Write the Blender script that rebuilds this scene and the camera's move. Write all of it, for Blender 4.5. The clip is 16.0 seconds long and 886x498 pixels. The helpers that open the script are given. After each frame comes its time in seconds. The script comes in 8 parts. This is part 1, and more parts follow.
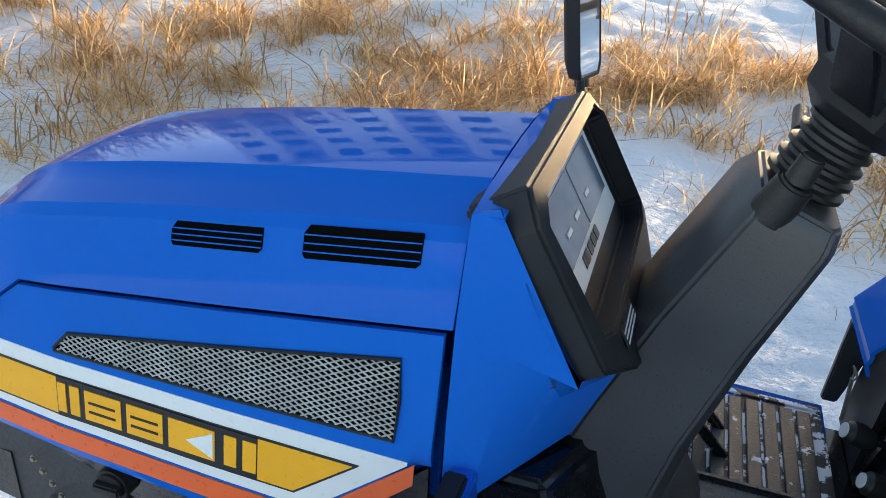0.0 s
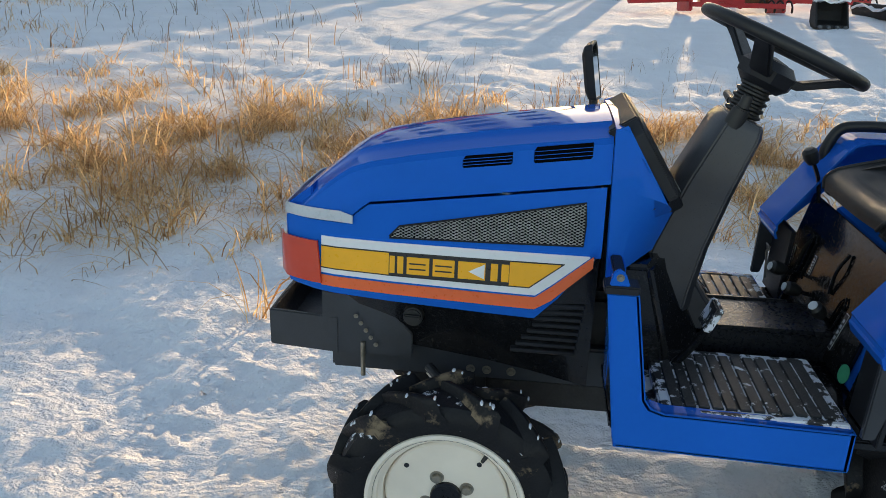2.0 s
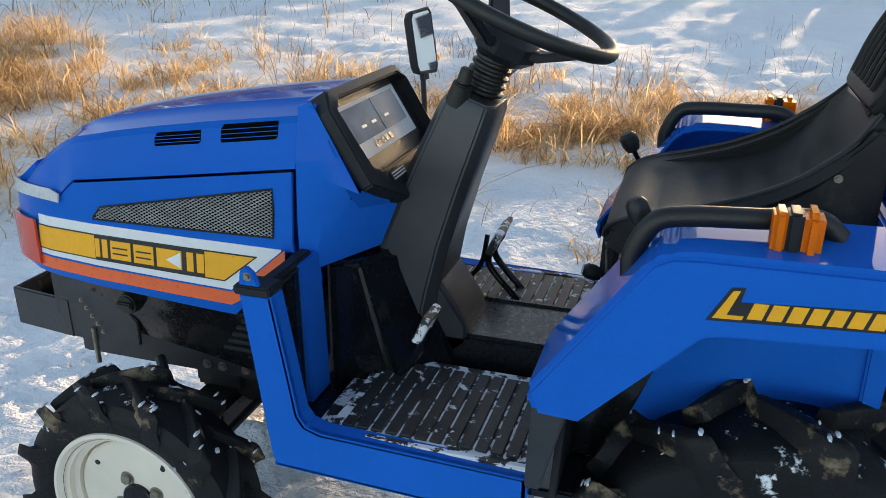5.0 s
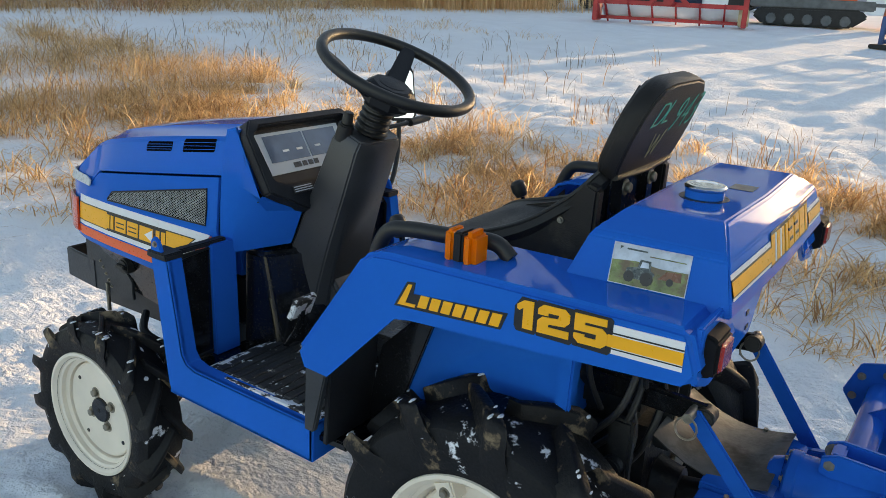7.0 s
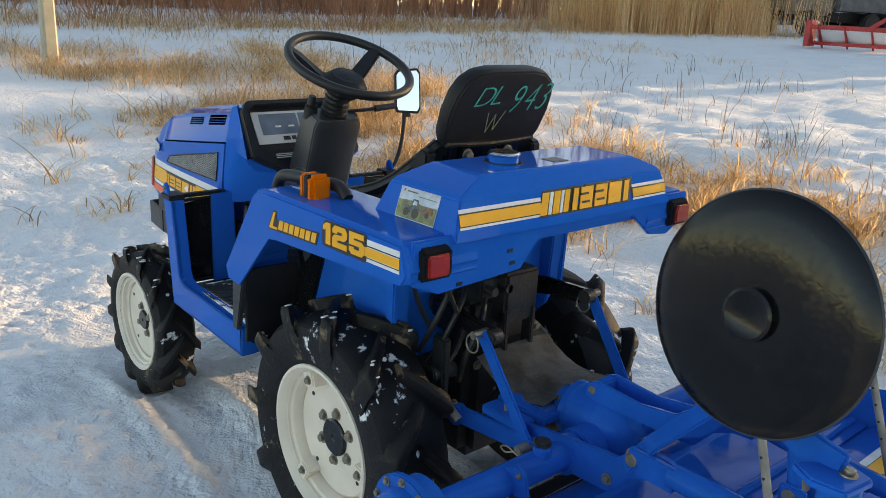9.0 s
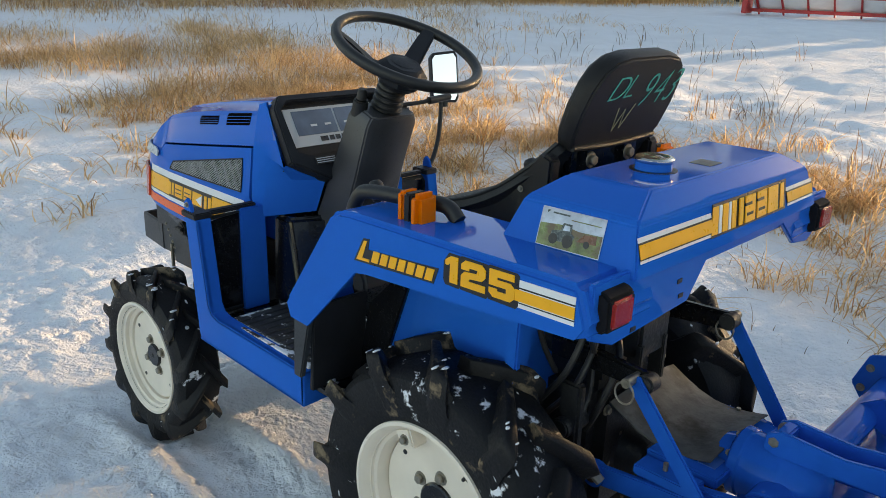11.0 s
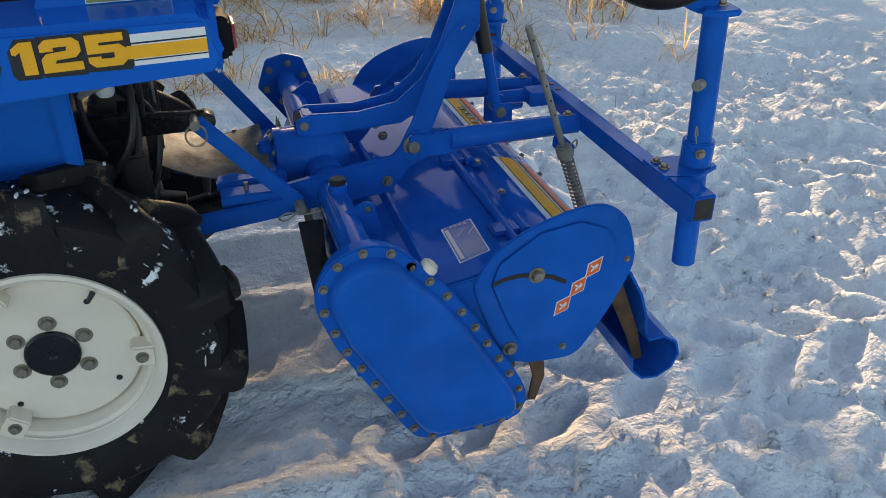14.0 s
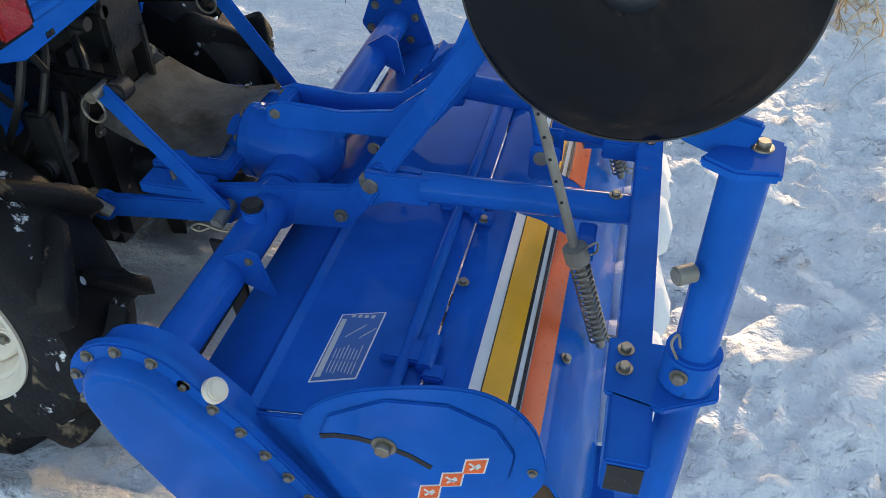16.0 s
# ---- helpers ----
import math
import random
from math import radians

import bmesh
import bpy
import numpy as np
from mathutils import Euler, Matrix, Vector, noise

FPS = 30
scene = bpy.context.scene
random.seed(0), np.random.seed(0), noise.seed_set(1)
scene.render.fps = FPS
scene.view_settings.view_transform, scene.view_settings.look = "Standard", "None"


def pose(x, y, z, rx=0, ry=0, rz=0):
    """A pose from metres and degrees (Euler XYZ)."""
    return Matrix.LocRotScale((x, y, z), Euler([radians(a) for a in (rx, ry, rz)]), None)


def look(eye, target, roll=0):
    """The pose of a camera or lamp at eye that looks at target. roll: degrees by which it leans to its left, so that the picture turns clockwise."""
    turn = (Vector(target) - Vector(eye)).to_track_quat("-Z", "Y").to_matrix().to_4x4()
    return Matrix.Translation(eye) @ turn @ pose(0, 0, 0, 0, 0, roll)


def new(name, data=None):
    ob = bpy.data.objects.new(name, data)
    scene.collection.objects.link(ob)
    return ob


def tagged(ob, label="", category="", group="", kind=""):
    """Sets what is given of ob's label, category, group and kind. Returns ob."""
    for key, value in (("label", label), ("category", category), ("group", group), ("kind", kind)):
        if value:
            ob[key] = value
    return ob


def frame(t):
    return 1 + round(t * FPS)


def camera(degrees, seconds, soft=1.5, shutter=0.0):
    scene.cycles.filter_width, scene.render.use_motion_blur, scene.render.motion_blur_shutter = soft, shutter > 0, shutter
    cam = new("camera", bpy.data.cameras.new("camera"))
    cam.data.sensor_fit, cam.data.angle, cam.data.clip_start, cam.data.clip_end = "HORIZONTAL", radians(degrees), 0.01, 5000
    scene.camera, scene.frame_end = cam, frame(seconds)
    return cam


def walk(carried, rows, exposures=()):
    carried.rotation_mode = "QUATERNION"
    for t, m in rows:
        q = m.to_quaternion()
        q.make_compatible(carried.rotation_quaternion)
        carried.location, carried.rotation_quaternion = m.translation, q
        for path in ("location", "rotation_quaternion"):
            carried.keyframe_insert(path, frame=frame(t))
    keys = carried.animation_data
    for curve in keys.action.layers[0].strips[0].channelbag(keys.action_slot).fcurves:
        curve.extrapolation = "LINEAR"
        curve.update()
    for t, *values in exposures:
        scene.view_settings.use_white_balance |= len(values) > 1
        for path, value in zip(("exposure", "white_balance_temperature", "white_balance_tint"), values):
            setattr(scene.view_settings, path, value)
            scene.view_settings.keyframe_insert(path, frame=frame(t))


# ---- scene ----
cam = camera(57.7, 16.0, 0.6)
PATH = [
    (0, (0.471, -0.859, 1.388), (-0.007, 0.848, 0.46), 4.4),
    (0.5, (0.348, -1.174, 1.42), (0.156, 0.636, 0.59), 3.7),
    (1, (0.354, -1.489, 1.423), (0.136, 0.36, 0.692), 2.8),
    (1.5, (0.232, -1.752, 1.408), (0.003, 0.107, 0.706), 2.5),
    (2, (0.143, -1.937, 1.404), (-0.068, -0.067, 0.728), 1.6),
    (2.5, (0.255, -1.993, 1.404), (0.073, -0.12, 0.726), -0.2),
    (3, (0.46, -2.015, 1.404), (0.406, -0.14, 0.71), 0.1),
    (3.5, (0.59, -1.969, 1.401), (0.601, -0.095, 0.703), -1.0),
    (4, (0.721, -1.77, 1.386), (0.785, 0.098, 0.674), -1.4),
    (4.5, (0.806, -1.638, 1.361), (0.746, 0.215, 0.613), -0.5),
    (4.7, (0.892, -1.592, 1.367), (0.604, 0.239, 0.617), -0.1),
    (6.8, (1.812, -1.55, 1.434), (0.799, 0.055, 0.805), 2.1),
    (7, (1.881, -1.581, 1.431), (0.837, 0.011, 0.82), 2.8),
    (7.5, (2.112, -1.55, 1.446), (0.909, -0.068, 0.85), 2.1),
    (8, (2.36, -1.488, 1.44), (1.074, -0.079, 0.84), 2.4),
    (8.2, (2.455, -1.523, 1.425), (1.169, -0.11, 0.836), 3.0),
    (10.3, (2.617, -1.334, 1.436), (1.136, -0.11, 0.881), 2.9),
    (10.5, (2.508, -1.396, 1.439), (1.089, -0.106, 0.872), 2.8),
    (11, (2.233, -1.456, 1.415), (0.921, -0.086, 0.782), 2.0),
    (11.5, (1.952, -1.516, 1.419), (0.934, 0.079, 0.771), 3.2),
    (12, (1.83, -1.738, 1.409), (1.435, 0.11, 0.755), 1.0),
    (12.5, (1.768, -1.857, 1.393), (1.789, 0.019, 0.7), 1.9),
    (13, (1.627, -1.875, 1.368), (1.866, -0.065, 0.551), 0.3),
    (13.5, (1.473, -1.93, 1.343), (1.957, -0.221, 0.423), -0.8),
    (14, (1.582, -1.777, 1.294), (2.083, -0.128, 0.279), -0.2),
    (14.5, (1.759, -1.561, 1.267), (2.214, -0.01, 0.089), 1.8),
    (15, (1.84, -1.378, 1.271), (2.176, 0.137, 0.01), 3.0),
    (15.5, (2.058, -1.276, 1.288), (2.171, 0.248, -0.003), 2.0),
    (16, (2.349, -1.191, 1.337), (1.988, 0.298, 0.051), -0.2),
]
GAPS = [
    (5.75, (1.33, -1.51, 1.40), (0.52, 0.20, 0.71), 1.2),
    (9.25, (2.81, -1.385, 1.435), (1.32, -0.13, 0.85), 2.9),
]
walk(cam, [(t, look(eye, target, roll)) for t, eye, target, roll in sorted(PATH + GAPS)],
     [(0.0, 1.95, 7250, 12), (0.5, 1.86, 7400, 12), (2.5, 1.37, 7650, 12), (4.5, 1.7, 7450, 12), (7.0, 1.63, 7950, 12), (10.5, 1.65, 8150, 12), (11.5, 1.6, 7950, 12), (12.5, 1.55, 7450, 11), (13.5, 1.44, 7500, 12), (14.5, 1.3, 7550, 12), (15.5, 1.6, 7600, 12), (16.0, 1.85, 7650, 12)])

# ---- light ----
SUN_ELEV, SUN_AZ = 6.5, 80.0      # degrees; azimuth from +x towards +y
world = bpy.data.worlds.new("world")
scene.world = world
world.use_nodes = True
wn = world.node_tree
sky = wn.nodes.new("ShaderNodeTexSky")
sky.sky_type = "NISHITA"
sky.sun_disc = False
sky.sun_elevation = radians(SUN_ELEV)
sky.sun_rotation = radians(90 - SUN_AZ)
sky.air_density, sky.dust_density, sky.ozone_density = 0.7, 0.4, 0.7
wn.links.new(sky.outputs[0], wn.nodes["Background"].inputs[0])
wn.nodes["Background"].inputs[1].default_value = 0.15
sun = new("sun", bpy.data.lights.new("sun", "SUN"))
sun.data.energy, sun.data.angle, sun.data.color = 3.0, radians(0.7), (1.0, 0.76, 0.50)
ca, sa, ce, se = math.cos(radians(SUN_AZ)), math.sin(radians(SUN_AZ)), math.cos(radians(SUN_ELEV)), math.sin(radians(SUN_ELEV))
SUN_DIR = Vector((ca * ce, sa * ce, se))
sun.matrix_world = look(SUN_DIR * 60, (0, 0, 0))

# ---- materials ----
def mat(name, col, rough=0.5, metal=0.0, vary=0.15, vscale=5.0, bump=0.0, bscale=120.0, coat=0.0, rvary=0.1,
        dirt=None, stretch=None, spec=0.5, piece=0.0):
    """A surface with two scales of variation; dirt = (colour, scale, low, high, roughness) lays patches over it."""
    m = bpy.data.materials.new(name)
    m.use_nodes = True
    n, l = m.node_tree.nodes, m.node_tree.links
    p = n["Principled BSDF"]
    tc = n.new("ShaderNodeTexCoord")
    mp = n.new("ShaderNodeMapping")
    mp.inputs["Scale"].default_value = stretch or (1, 1, 1)
    l.new(tc.outputs["Object"], mp.inputs[0])
    if piece:
        ro, sc = n.new("ShaderNodeObjectInfo"), n.new("ShaderNodeMath")
        sc.operation, sc.inputs[1].default_value = "MULTIPLY", 40.0
        l.new(ro.outputs["Random"], sc.inputs[0])
        l.new(sc.outputs[0], mp.inputs["Location"])
    na, nb = n.new("ShaderNodeTexNoise"), n.new("ShaderNodeTexNoise")
    na.inputs["Scale"].default_value, na.inputs["Detail"].default_value = vscale, 5
    nb.inputs["Scale"].default_value, nb.inputs["Detail"].default_value = bscale, 3
    for t in (na, nb):
        l.new(mp.outputs[0], t.inputs["Vector"])
    ramp = n.new("ShaderNodeMapRange")
    ramp.inputs["From Min"].default_value, ramp.inputs["From Max"].default_value = 0.3, 0.7
    ramp.inputs["To Min"].default_value, ramp.inputs["To Max"].default_value = 1 - vary, 1 + vary
    l.new(na.outputs["Fac"], ramp.inputs["Value"])
    mul = n.new("ShaderNodeVectorMath")
    mul.operation = "SCALE"
    mul.inputs[0].default_value = col
    l.new(ramp.outputs[0], mul.inputs["Scale"])
    out = mul.outputs[0]
    if piece:
        oi = n.new("ShaderNodeObjectInfo")
        pr = n.new("ShaderNodeMapRange")
        pr.inputs["To Min"].default_value, pr.inputs["To Max"].default_value = 1 - piece, 1 + piece
        l.new(oi.outputs["Random"], pr.inputs["Value"])
        m2 = n.new("ShaderNodeVectorMath")
        m2.operation = "SCALE"
        l.new(out, m2.inputs[0])
        l.new(pr.outputs[0], m2.inputs["Scale"])
        out = m2.outputs[0]
    rr = n.new("ShaderNodeMapRange")
    rr.inputs["From Min"].default_value, rr.inputs["From Max"].default_value = 0.3, 0.7
    rr.inputs["To Min"].default_value, rr.inputs["To Max"].default_value = max(0.02, rough - rvary), min(1, rough + rvary)
    l.new(nb.outputs["Fac"], rr.inputs["Value"])
    rout = rr.outputs[0]
    if dirt:
        dcol, dscale, lo, hi, drough = dirt
        nd = n.new("ShaderNodeTexNoise")
        nd.inputs["Scale"].default_value, nd.inputs["Detail"].default_value = dscale, 8
        nd.inputs["Roughness"].default_value = 0.65
        l.new(mp.outputs[0], nd.inputs["Vector"])
        dr = n.new("ShaderNodeMapRange")
        dr.inputs["From Min"].default_value, dr.inputs["From Max"].default_value = lo, hi
        l.new(nd.outputs["Fac"], dr.inputs["Value"])
        mx = n.new("ShaderNodeMix")
        mx.data_type = "RGBA"
        l.new(dr.outputs[0], mx.inputs["Factor"])
        l.new(out, mx.inputs["A"])
        mx.inputs["B"].default_value = (*dcol, 1)
        out = mx.outputs["Result"]
        mr = n.new("ShaderNodeMix")
        l.new(dr.outputs[0], mr.inputs["Factor"])
        l.new(rout, mr.inputs["A"])
        mr.inputs["B"].default_value = drough
        rout = mr.outputs["Result"]
    l.new(out, p.inputs["Base Color"])
    l.new(rout, p.inputs["Roughness"])
    p.inputs["Metallic"].default_value = metal
    p.inputs["Coat Weight"].default_value = coat
    p.inputs["Coat Roughness"].default_value = 0.04
    p.inputs["Specular IOR Level"].default_value = spec
    if bump:
        b = n.new("ShaderNodeBump")
        b.inputs["Strength"].default_value, b.inputs["Distance"].default_value = bump, 0.004
        l.new(nb.outputs["Fac"], b.inputs["Height"])
        l.new(b.outputs[0], p.inputs["Normal"])
    return m


def gloss_at_grazing(m, low, high):
    """More gloss towards grazing angles, as on waxed enamel."""
    n, l = m.node_tree.nodes, m.node_tree.links
    lw, mr = n.new("ShaderNodeLayerWeight"), n.new("ShaderNodeMapRange")
    lw.inputs["Blend"].default_value = 0.5
    mr.inputs["From Min"].default_value, mr.inputs["From Max"].default_value = 0.45, 0.95
    mr.inputs["To Min"].default_value, mr.inputs["To Max"].default_value = low, high
    l.new(lw.outputs["Facing"], mr.inputs["Value"])
    l.new(mr.outputs[0], n["Principled BSDF"].inputs["Specular IOR Level"])
    return m


BLUE = gloss_at_grazing(mat("blue_paint", (0.0, 0.122, 0.56), 0.045, vary=0.05, vscale=3, bump=0.012, bscale=30, coat=0.0, rvary=0.02, spec=0.2), 0.05, 0.22)
BLUE_WORN = mat("blue_enamel", (0.0, 0.104, 0.49), 0.07, spec=0.16, vary=0.14, vscale=9, bump=0.05, bscale=45, coat=0.0,
                dirt=((0.02, 0.03, 0.07), 22, 0.66, 0.80, 0.6))
gloss_at_grazing(BLUE_WORN, 0.06, 0.5)
BLACK_PLASTIC = mat("black_plastic", (0.018, 0.019, 0.023), 0.46, vary=0.25, vscale=12, bump=0.15, bscale=500, spec=0.2)
TUNNEL_PAINT = mat("worn_black_paint", (0.009, 0.010, 0.013), 0.3, vary=0.3, vscale=12, spec=0.4, dirt=((0.72, 0.74, 0.78), 22, 0.66, 0.70, 0.8))
BLACK_GLOSS = mat("black_gloss_paint", (0.007, 0.0075, 0.009), 0.2, vary=0.3, vscale=10, coat=0.25, spec=0.3,
                  dirt=((0.03, 0.032, 0.036), 18, 0.62, 0.78, 0.7))
COLUMN_PLASTIC = mat("satin_column_plastic", (0.040, 0.041, 0.047), 0.36, vary=0.2, vscale=9, bump=0.08, bscale=400, spec=0.4)
GREY_FRAME = mat("grey_satin_metal", (0.030, 0.034, 0.041), 0.45, vary=0.2, vscale=12, bump=0.08, bscale=200)
RUBBER = mat("tyre_rubber", (0.008, 0.0083, 0.010), 0.55, spec=0.25, vary=0.3, vscale=10, bump=0.25, bscale=180,
             dirt=((0.78, 0.80, 0.84), 13, 0.615, 0.65, 0.8))
RUBBER_MUD = mat("muddy_rubber", (0.008, 0.008, 0.0095), 0.55, spec=0.25, vary=0.3, vscale=14, bump=0.3, bscale=150,
                 dirt=((0.21, 0.155, 0.10), 13, 0.57, 0.66, 0.85), piece=0.2)
MAT_RUBBER = mat("floor_mat_rubber", (0.022, 0.022, 0.023), 0.6, vary=0.3, vscale=18, bump=0.25, bscale=300,
                 dirt=((0.80, 0.82, 0.86), 30, 0.475, 0.51, 0.85))
MAT_RIB = mat("floor_mat_rib", (0.024, 0.024, 0.025), 0.55, vary=0.3, vscale=18, bump=0.25, bscale=300,
              dirt=((0.80, 0.82, 0.86), 26, 0.60, 0.64, 0.85))
RIM = mat("cream_rim_paint", (0.80, 0.71, 0.60), 0.42, vary=0.08, vscale=8, bump=0.05, bscale=90, coat=0.1,
          dirt=((0.30, 0.25, 0.18), 14, 0.66, 0.85, 0.7))
STEEL = mat("bolt_steel", (0.30, 0.27, 0.22), 0.45, metal=0.8, vary=0.3, vscale=60, bump=0.1, bscale=300)
DULL_STEEL = mat("dull_steel", (0.24, 0.225, 0.20), 0.55, metal=0.25, vary=0.3, vscale=20, bump=0.15, bscale=200)
DARK_STEEL = mat("greasy_casting", (0.016, 0.016, 0.017), 0.5, vary=0.4, vscale=20, bump=0.3, bscale=150,
                 dirt=((0.10, 0.085, 0.07), 16, 0.60, 0.78, 0.8))
CHROME = mat("chrome", (0.75, 0.74, 0.70), 0.14, metal=1.0, vary=0.05)
VINYL = mat("black_vinyl", (0.017, 0.016, 0.016), 0.45, spec=0.22, vary=0.2, vscale=14, bump=0.22, bscale=420,
            dirt=((0.07, 0.062, 0.05), 9, 0.56, 0.80, 0.55))
GRIP = mat("black_grip", (0.012, 0.012, 0.012), 0.48, vary=0.2, vscale=20, bump=0.15, bscale=300)
WHITE = mat("white_vinyl", (0.76, 0.77, 0.78), 0.35, vary=0.04, vscale=20)
YELLOW = mat("yellow_vinyl", (0.95, 0.43, 0.012), 0.35, vary=0.05, vscale=20)
ORANGE = mat("orange_vinyl", (0.85, 0.13, 0.03), 0.35, vary=0.05, vscale=20)
# flat black laid on closed panels as the shade inside vents and slots
SHADE_BLACK = mat("shade_black", (0.004, 0.004, 0.004), 0.95, vary=0.1, spec=0.0)
# printed black; it also stands in for the shade inside small holes
BLACK_VINYL = mat("black_decal", (0.012, 0.012, 0.014), 0.35, vary=0.05)
SILVER_TRIM = mat("silver_grey_trim", (0.52, 0.54, 0.56), 0.32, vary=0.06, vscale=10)
REFLECTOR = mat("red_orange_lens", (0.62, 0.045, 0.012), 0.22, vary=0.08, coat=0.5, bump=0.2, bscale=600)
AMBER = mat("amber_lens", (1.0, 0.22, 0.002), 0.22, vary=0.06, coat=0.0, bump=0.5, bscale=420, spec=0.3)
for _lens in (AMBER,):
    _t = _lens.node_tree
    _tr, _mx = _t.nodes.new("ShaderNodeBsdfTranslucent"), _t.nodes.new("ShaderNodeMixShader")
    _tr.inputs[0].default_value = (1.0, 0.26, 0.003, 1)
    _mx.inputs[0].default_value = 0.3
    _t.links.new(_t.nodes["Principled BSDF"].outputs[0], _mx.inputs[1])
    _t.links.new(_tr.outputs[0], _mx.inputs[2])
    _t.links.new(_mx.outputs[0], _t.nodes["Material Output"].inputs[0])
LAMP_CASE = mat("matt_lamp_plastic", (0.014, 0.0145, 0.017), 0.6, vary=0.2, vscale=12, bump=0.1, bscale=400, spec=0.03)
RED_LENS = mat("red_lens", (0.34, 0.012, 0.010), 0.18, vary=0.1, coat=0.6, bump=0.4, bscale=420)
MESH_STEEL = mat("mesh_steel", (0.55, 0.55, 0.53), 0.5, metal=0.3, vary=0.2, vscale=30)
PANEL_GREY = mat("instrument_grey", (0.60, 0.63, 0.66), 0.6, vary=0.05, spec=0.15)
DIAL_GREY = mat("dial_face", (0.13, 0.17, 0.24), 0.12, vary=0.25, vscale=14, spec=0.5)
LABEL_BLUE = mat("blue_label", (0.03, 0.13, 0.42), 0.4, vary=0.1)
STICKER_GREEN = mat("green_sticker", (0.03, 0.30, 0.16), 0.35, vary=0.1, vscale=60)
GREEN_PEN = mat("green_marker", (0.03, 0.38, 0.30), 0.5, vary=0.2, vscale=60)
PALE_SCRATCH = mat("pale_scratch", (0.33, 0.30, 0.18), 0.6, vary=0.2)
DISC_BLACK = mat("black_disc_paint", (0.0022, 0.0026, 0.0040), 0.16, spec=0.3, vary=0.35, vscale=9, bump=0.05, bscale=150,
                 dirt=((0.010, 0.010, 0.011), 5, 0.55, 0.78, 0.4))
RUSTY = mat("rusty_blade", (0.10, 0.055, 0.03), 0.65, metal=0.3, vary=0.4, vscale=25, bump=0.3, bscale=200)
GUARD = mat("dull_grey_sheet", (0.085, 0.080, 0.073), 0.5, spec=0.3, vary=0.45, vscale=18, bump=0.15, bscale=120,
            dirt=((0.035, 0.030, 0.024), 11, 0.5, 0.66, 0.7))
GALV = mat("galvanised_spring", (0.28, 0.26, 0.22), 0.4, metal=0.8, vary=0.2, vscale=50)
SNOWLUMP = mat("clinging_snow", (0.82, 0.84, 0.88), 0.8, vary=0.04, bump=0.5, bscale=120)
PHOTO_SKY = mat("print_sky", (0.46, 0.52, 0.60), 0.3, vary=0.3, vscale=28)
PHOTO_FIELD = mat("print_field", (0.15, 0.19, 0.06), 0.3, vary=0.6, vscale=45, dirt=((0.13, 0.085, 0.045), 30, 0.45, 0.6, 0.3))
PHOTO_DARK = mat("print_dark", (0.03, 0.045, 0.05), 0.3, vary=0.4, vscale=60, dirt=((0.14, 0.17, 0.16), 150, 0.5, 0.6, 0.3))
PHOTO_BROWN = mat("print_brown", (0.20, 0.07, 0.03), 0.3, vary=0.4, vscale=60)
CONCRETE = mat("pole_concrete", (0.42, 0.38, 0.29), 0.85, vary=0.15, vscale=4, bump=0.4, bscale=40)
FAR_RED = mat("red_machine_paint", (0.42, 0.02, 0.025), 0.45, vary=0.2, vscale=4)
FAR_ORANGE = mat("orange_machine_paint", (0.70, 0.10, 0.02), 0.45, vary=0.15, vscale=3)
FAR_GREY = mat("grey_machine_steel", (0.10, 0.11, 0.12), 0.6, vary=0.3, vscale=4)
FAR_BLACK = mat("black_machine_rubber", (0.015, 0.015, 0.016), 0.7, vary=0.3, vscale=6)
FAR_BLUE = mat("blue_machine_paint", (0.02, 0.07, 0.22), 0.5, vary=0.2, vscale=4)
FAR_YELLOW = mat("yellow_machine_paint", (0.65, 0.30, 0.02), 0.5, vary=0.2, vscale=4)
FAR_BROWN = mat("worn_bucket_steel", (0.20, 0.15, 0.11), 0.6, vary=0.35, vscale=6, bump=0.3, bscale=40)
PALE_ROLL = mat("pale_roll_end", (0.62, 0.55, 0.36), 0.7, vary=0.1)

# grass, reeds and twigs: a tone per blade
def blade_mat(name, dark, light, rough=0.75):
    m = bpy.data.materials.new(name)
    m.use_nodes = True
    n, l = m.node_tree.nodes, m.node_tree.links
    p = n["Principled BSDF"]
    g = n.new("ShaderNodeNewGeometry")
    r = n.new("ShaderNodeValToRGB")
    r.color_ramp.elements[0].color = (*dark, 1)
    r.color_ramp.elements[1].color = (*light, 1)
    l.new(g.outputs["Random Per Island"], r.inputs[0])
    l.new(r.outputs[0], p.inputs["Base Color"])
    p.inputs["Roughness"].default_value = rough
    tr = n.new("ShaderNodeBsdfTranslucent")
    l.new(r.outputs[0], tr.inputs[0])
    ms = n.new("ShaderNodeMixShader")
    ms.inputs[0].default_value = 0.62
    l.new(p.outputs[0], ms.inputs[1])
    l.new(tr.outputs[0], ms.inputs[2])
    l.new(ms.outputs[0], n["Material Output"].inputs[0])
    return m


DRY_GRASS = blade_mat("dry_grass", (0.30, 0.15, 0.060), (1.0, 0.74, 0.42))
WEED = blade_mat("dead_weed", (0.10, 0.065, 0.045), (0.34, 0.22, 0.13))
REED = blade_mat("dry_reed", (0.58, 0.35, 0.16), (1.0, 0.74, 0.44))
FAR_WOOD = blade_mat("far_brush", (0.36, 0.19, 0.115), (0.82, 0.51, 0.34))
TWIG = blade_mat("bare_twig", (0.12, 0.085, 0.065), (0.42, 0.30, 0.21))

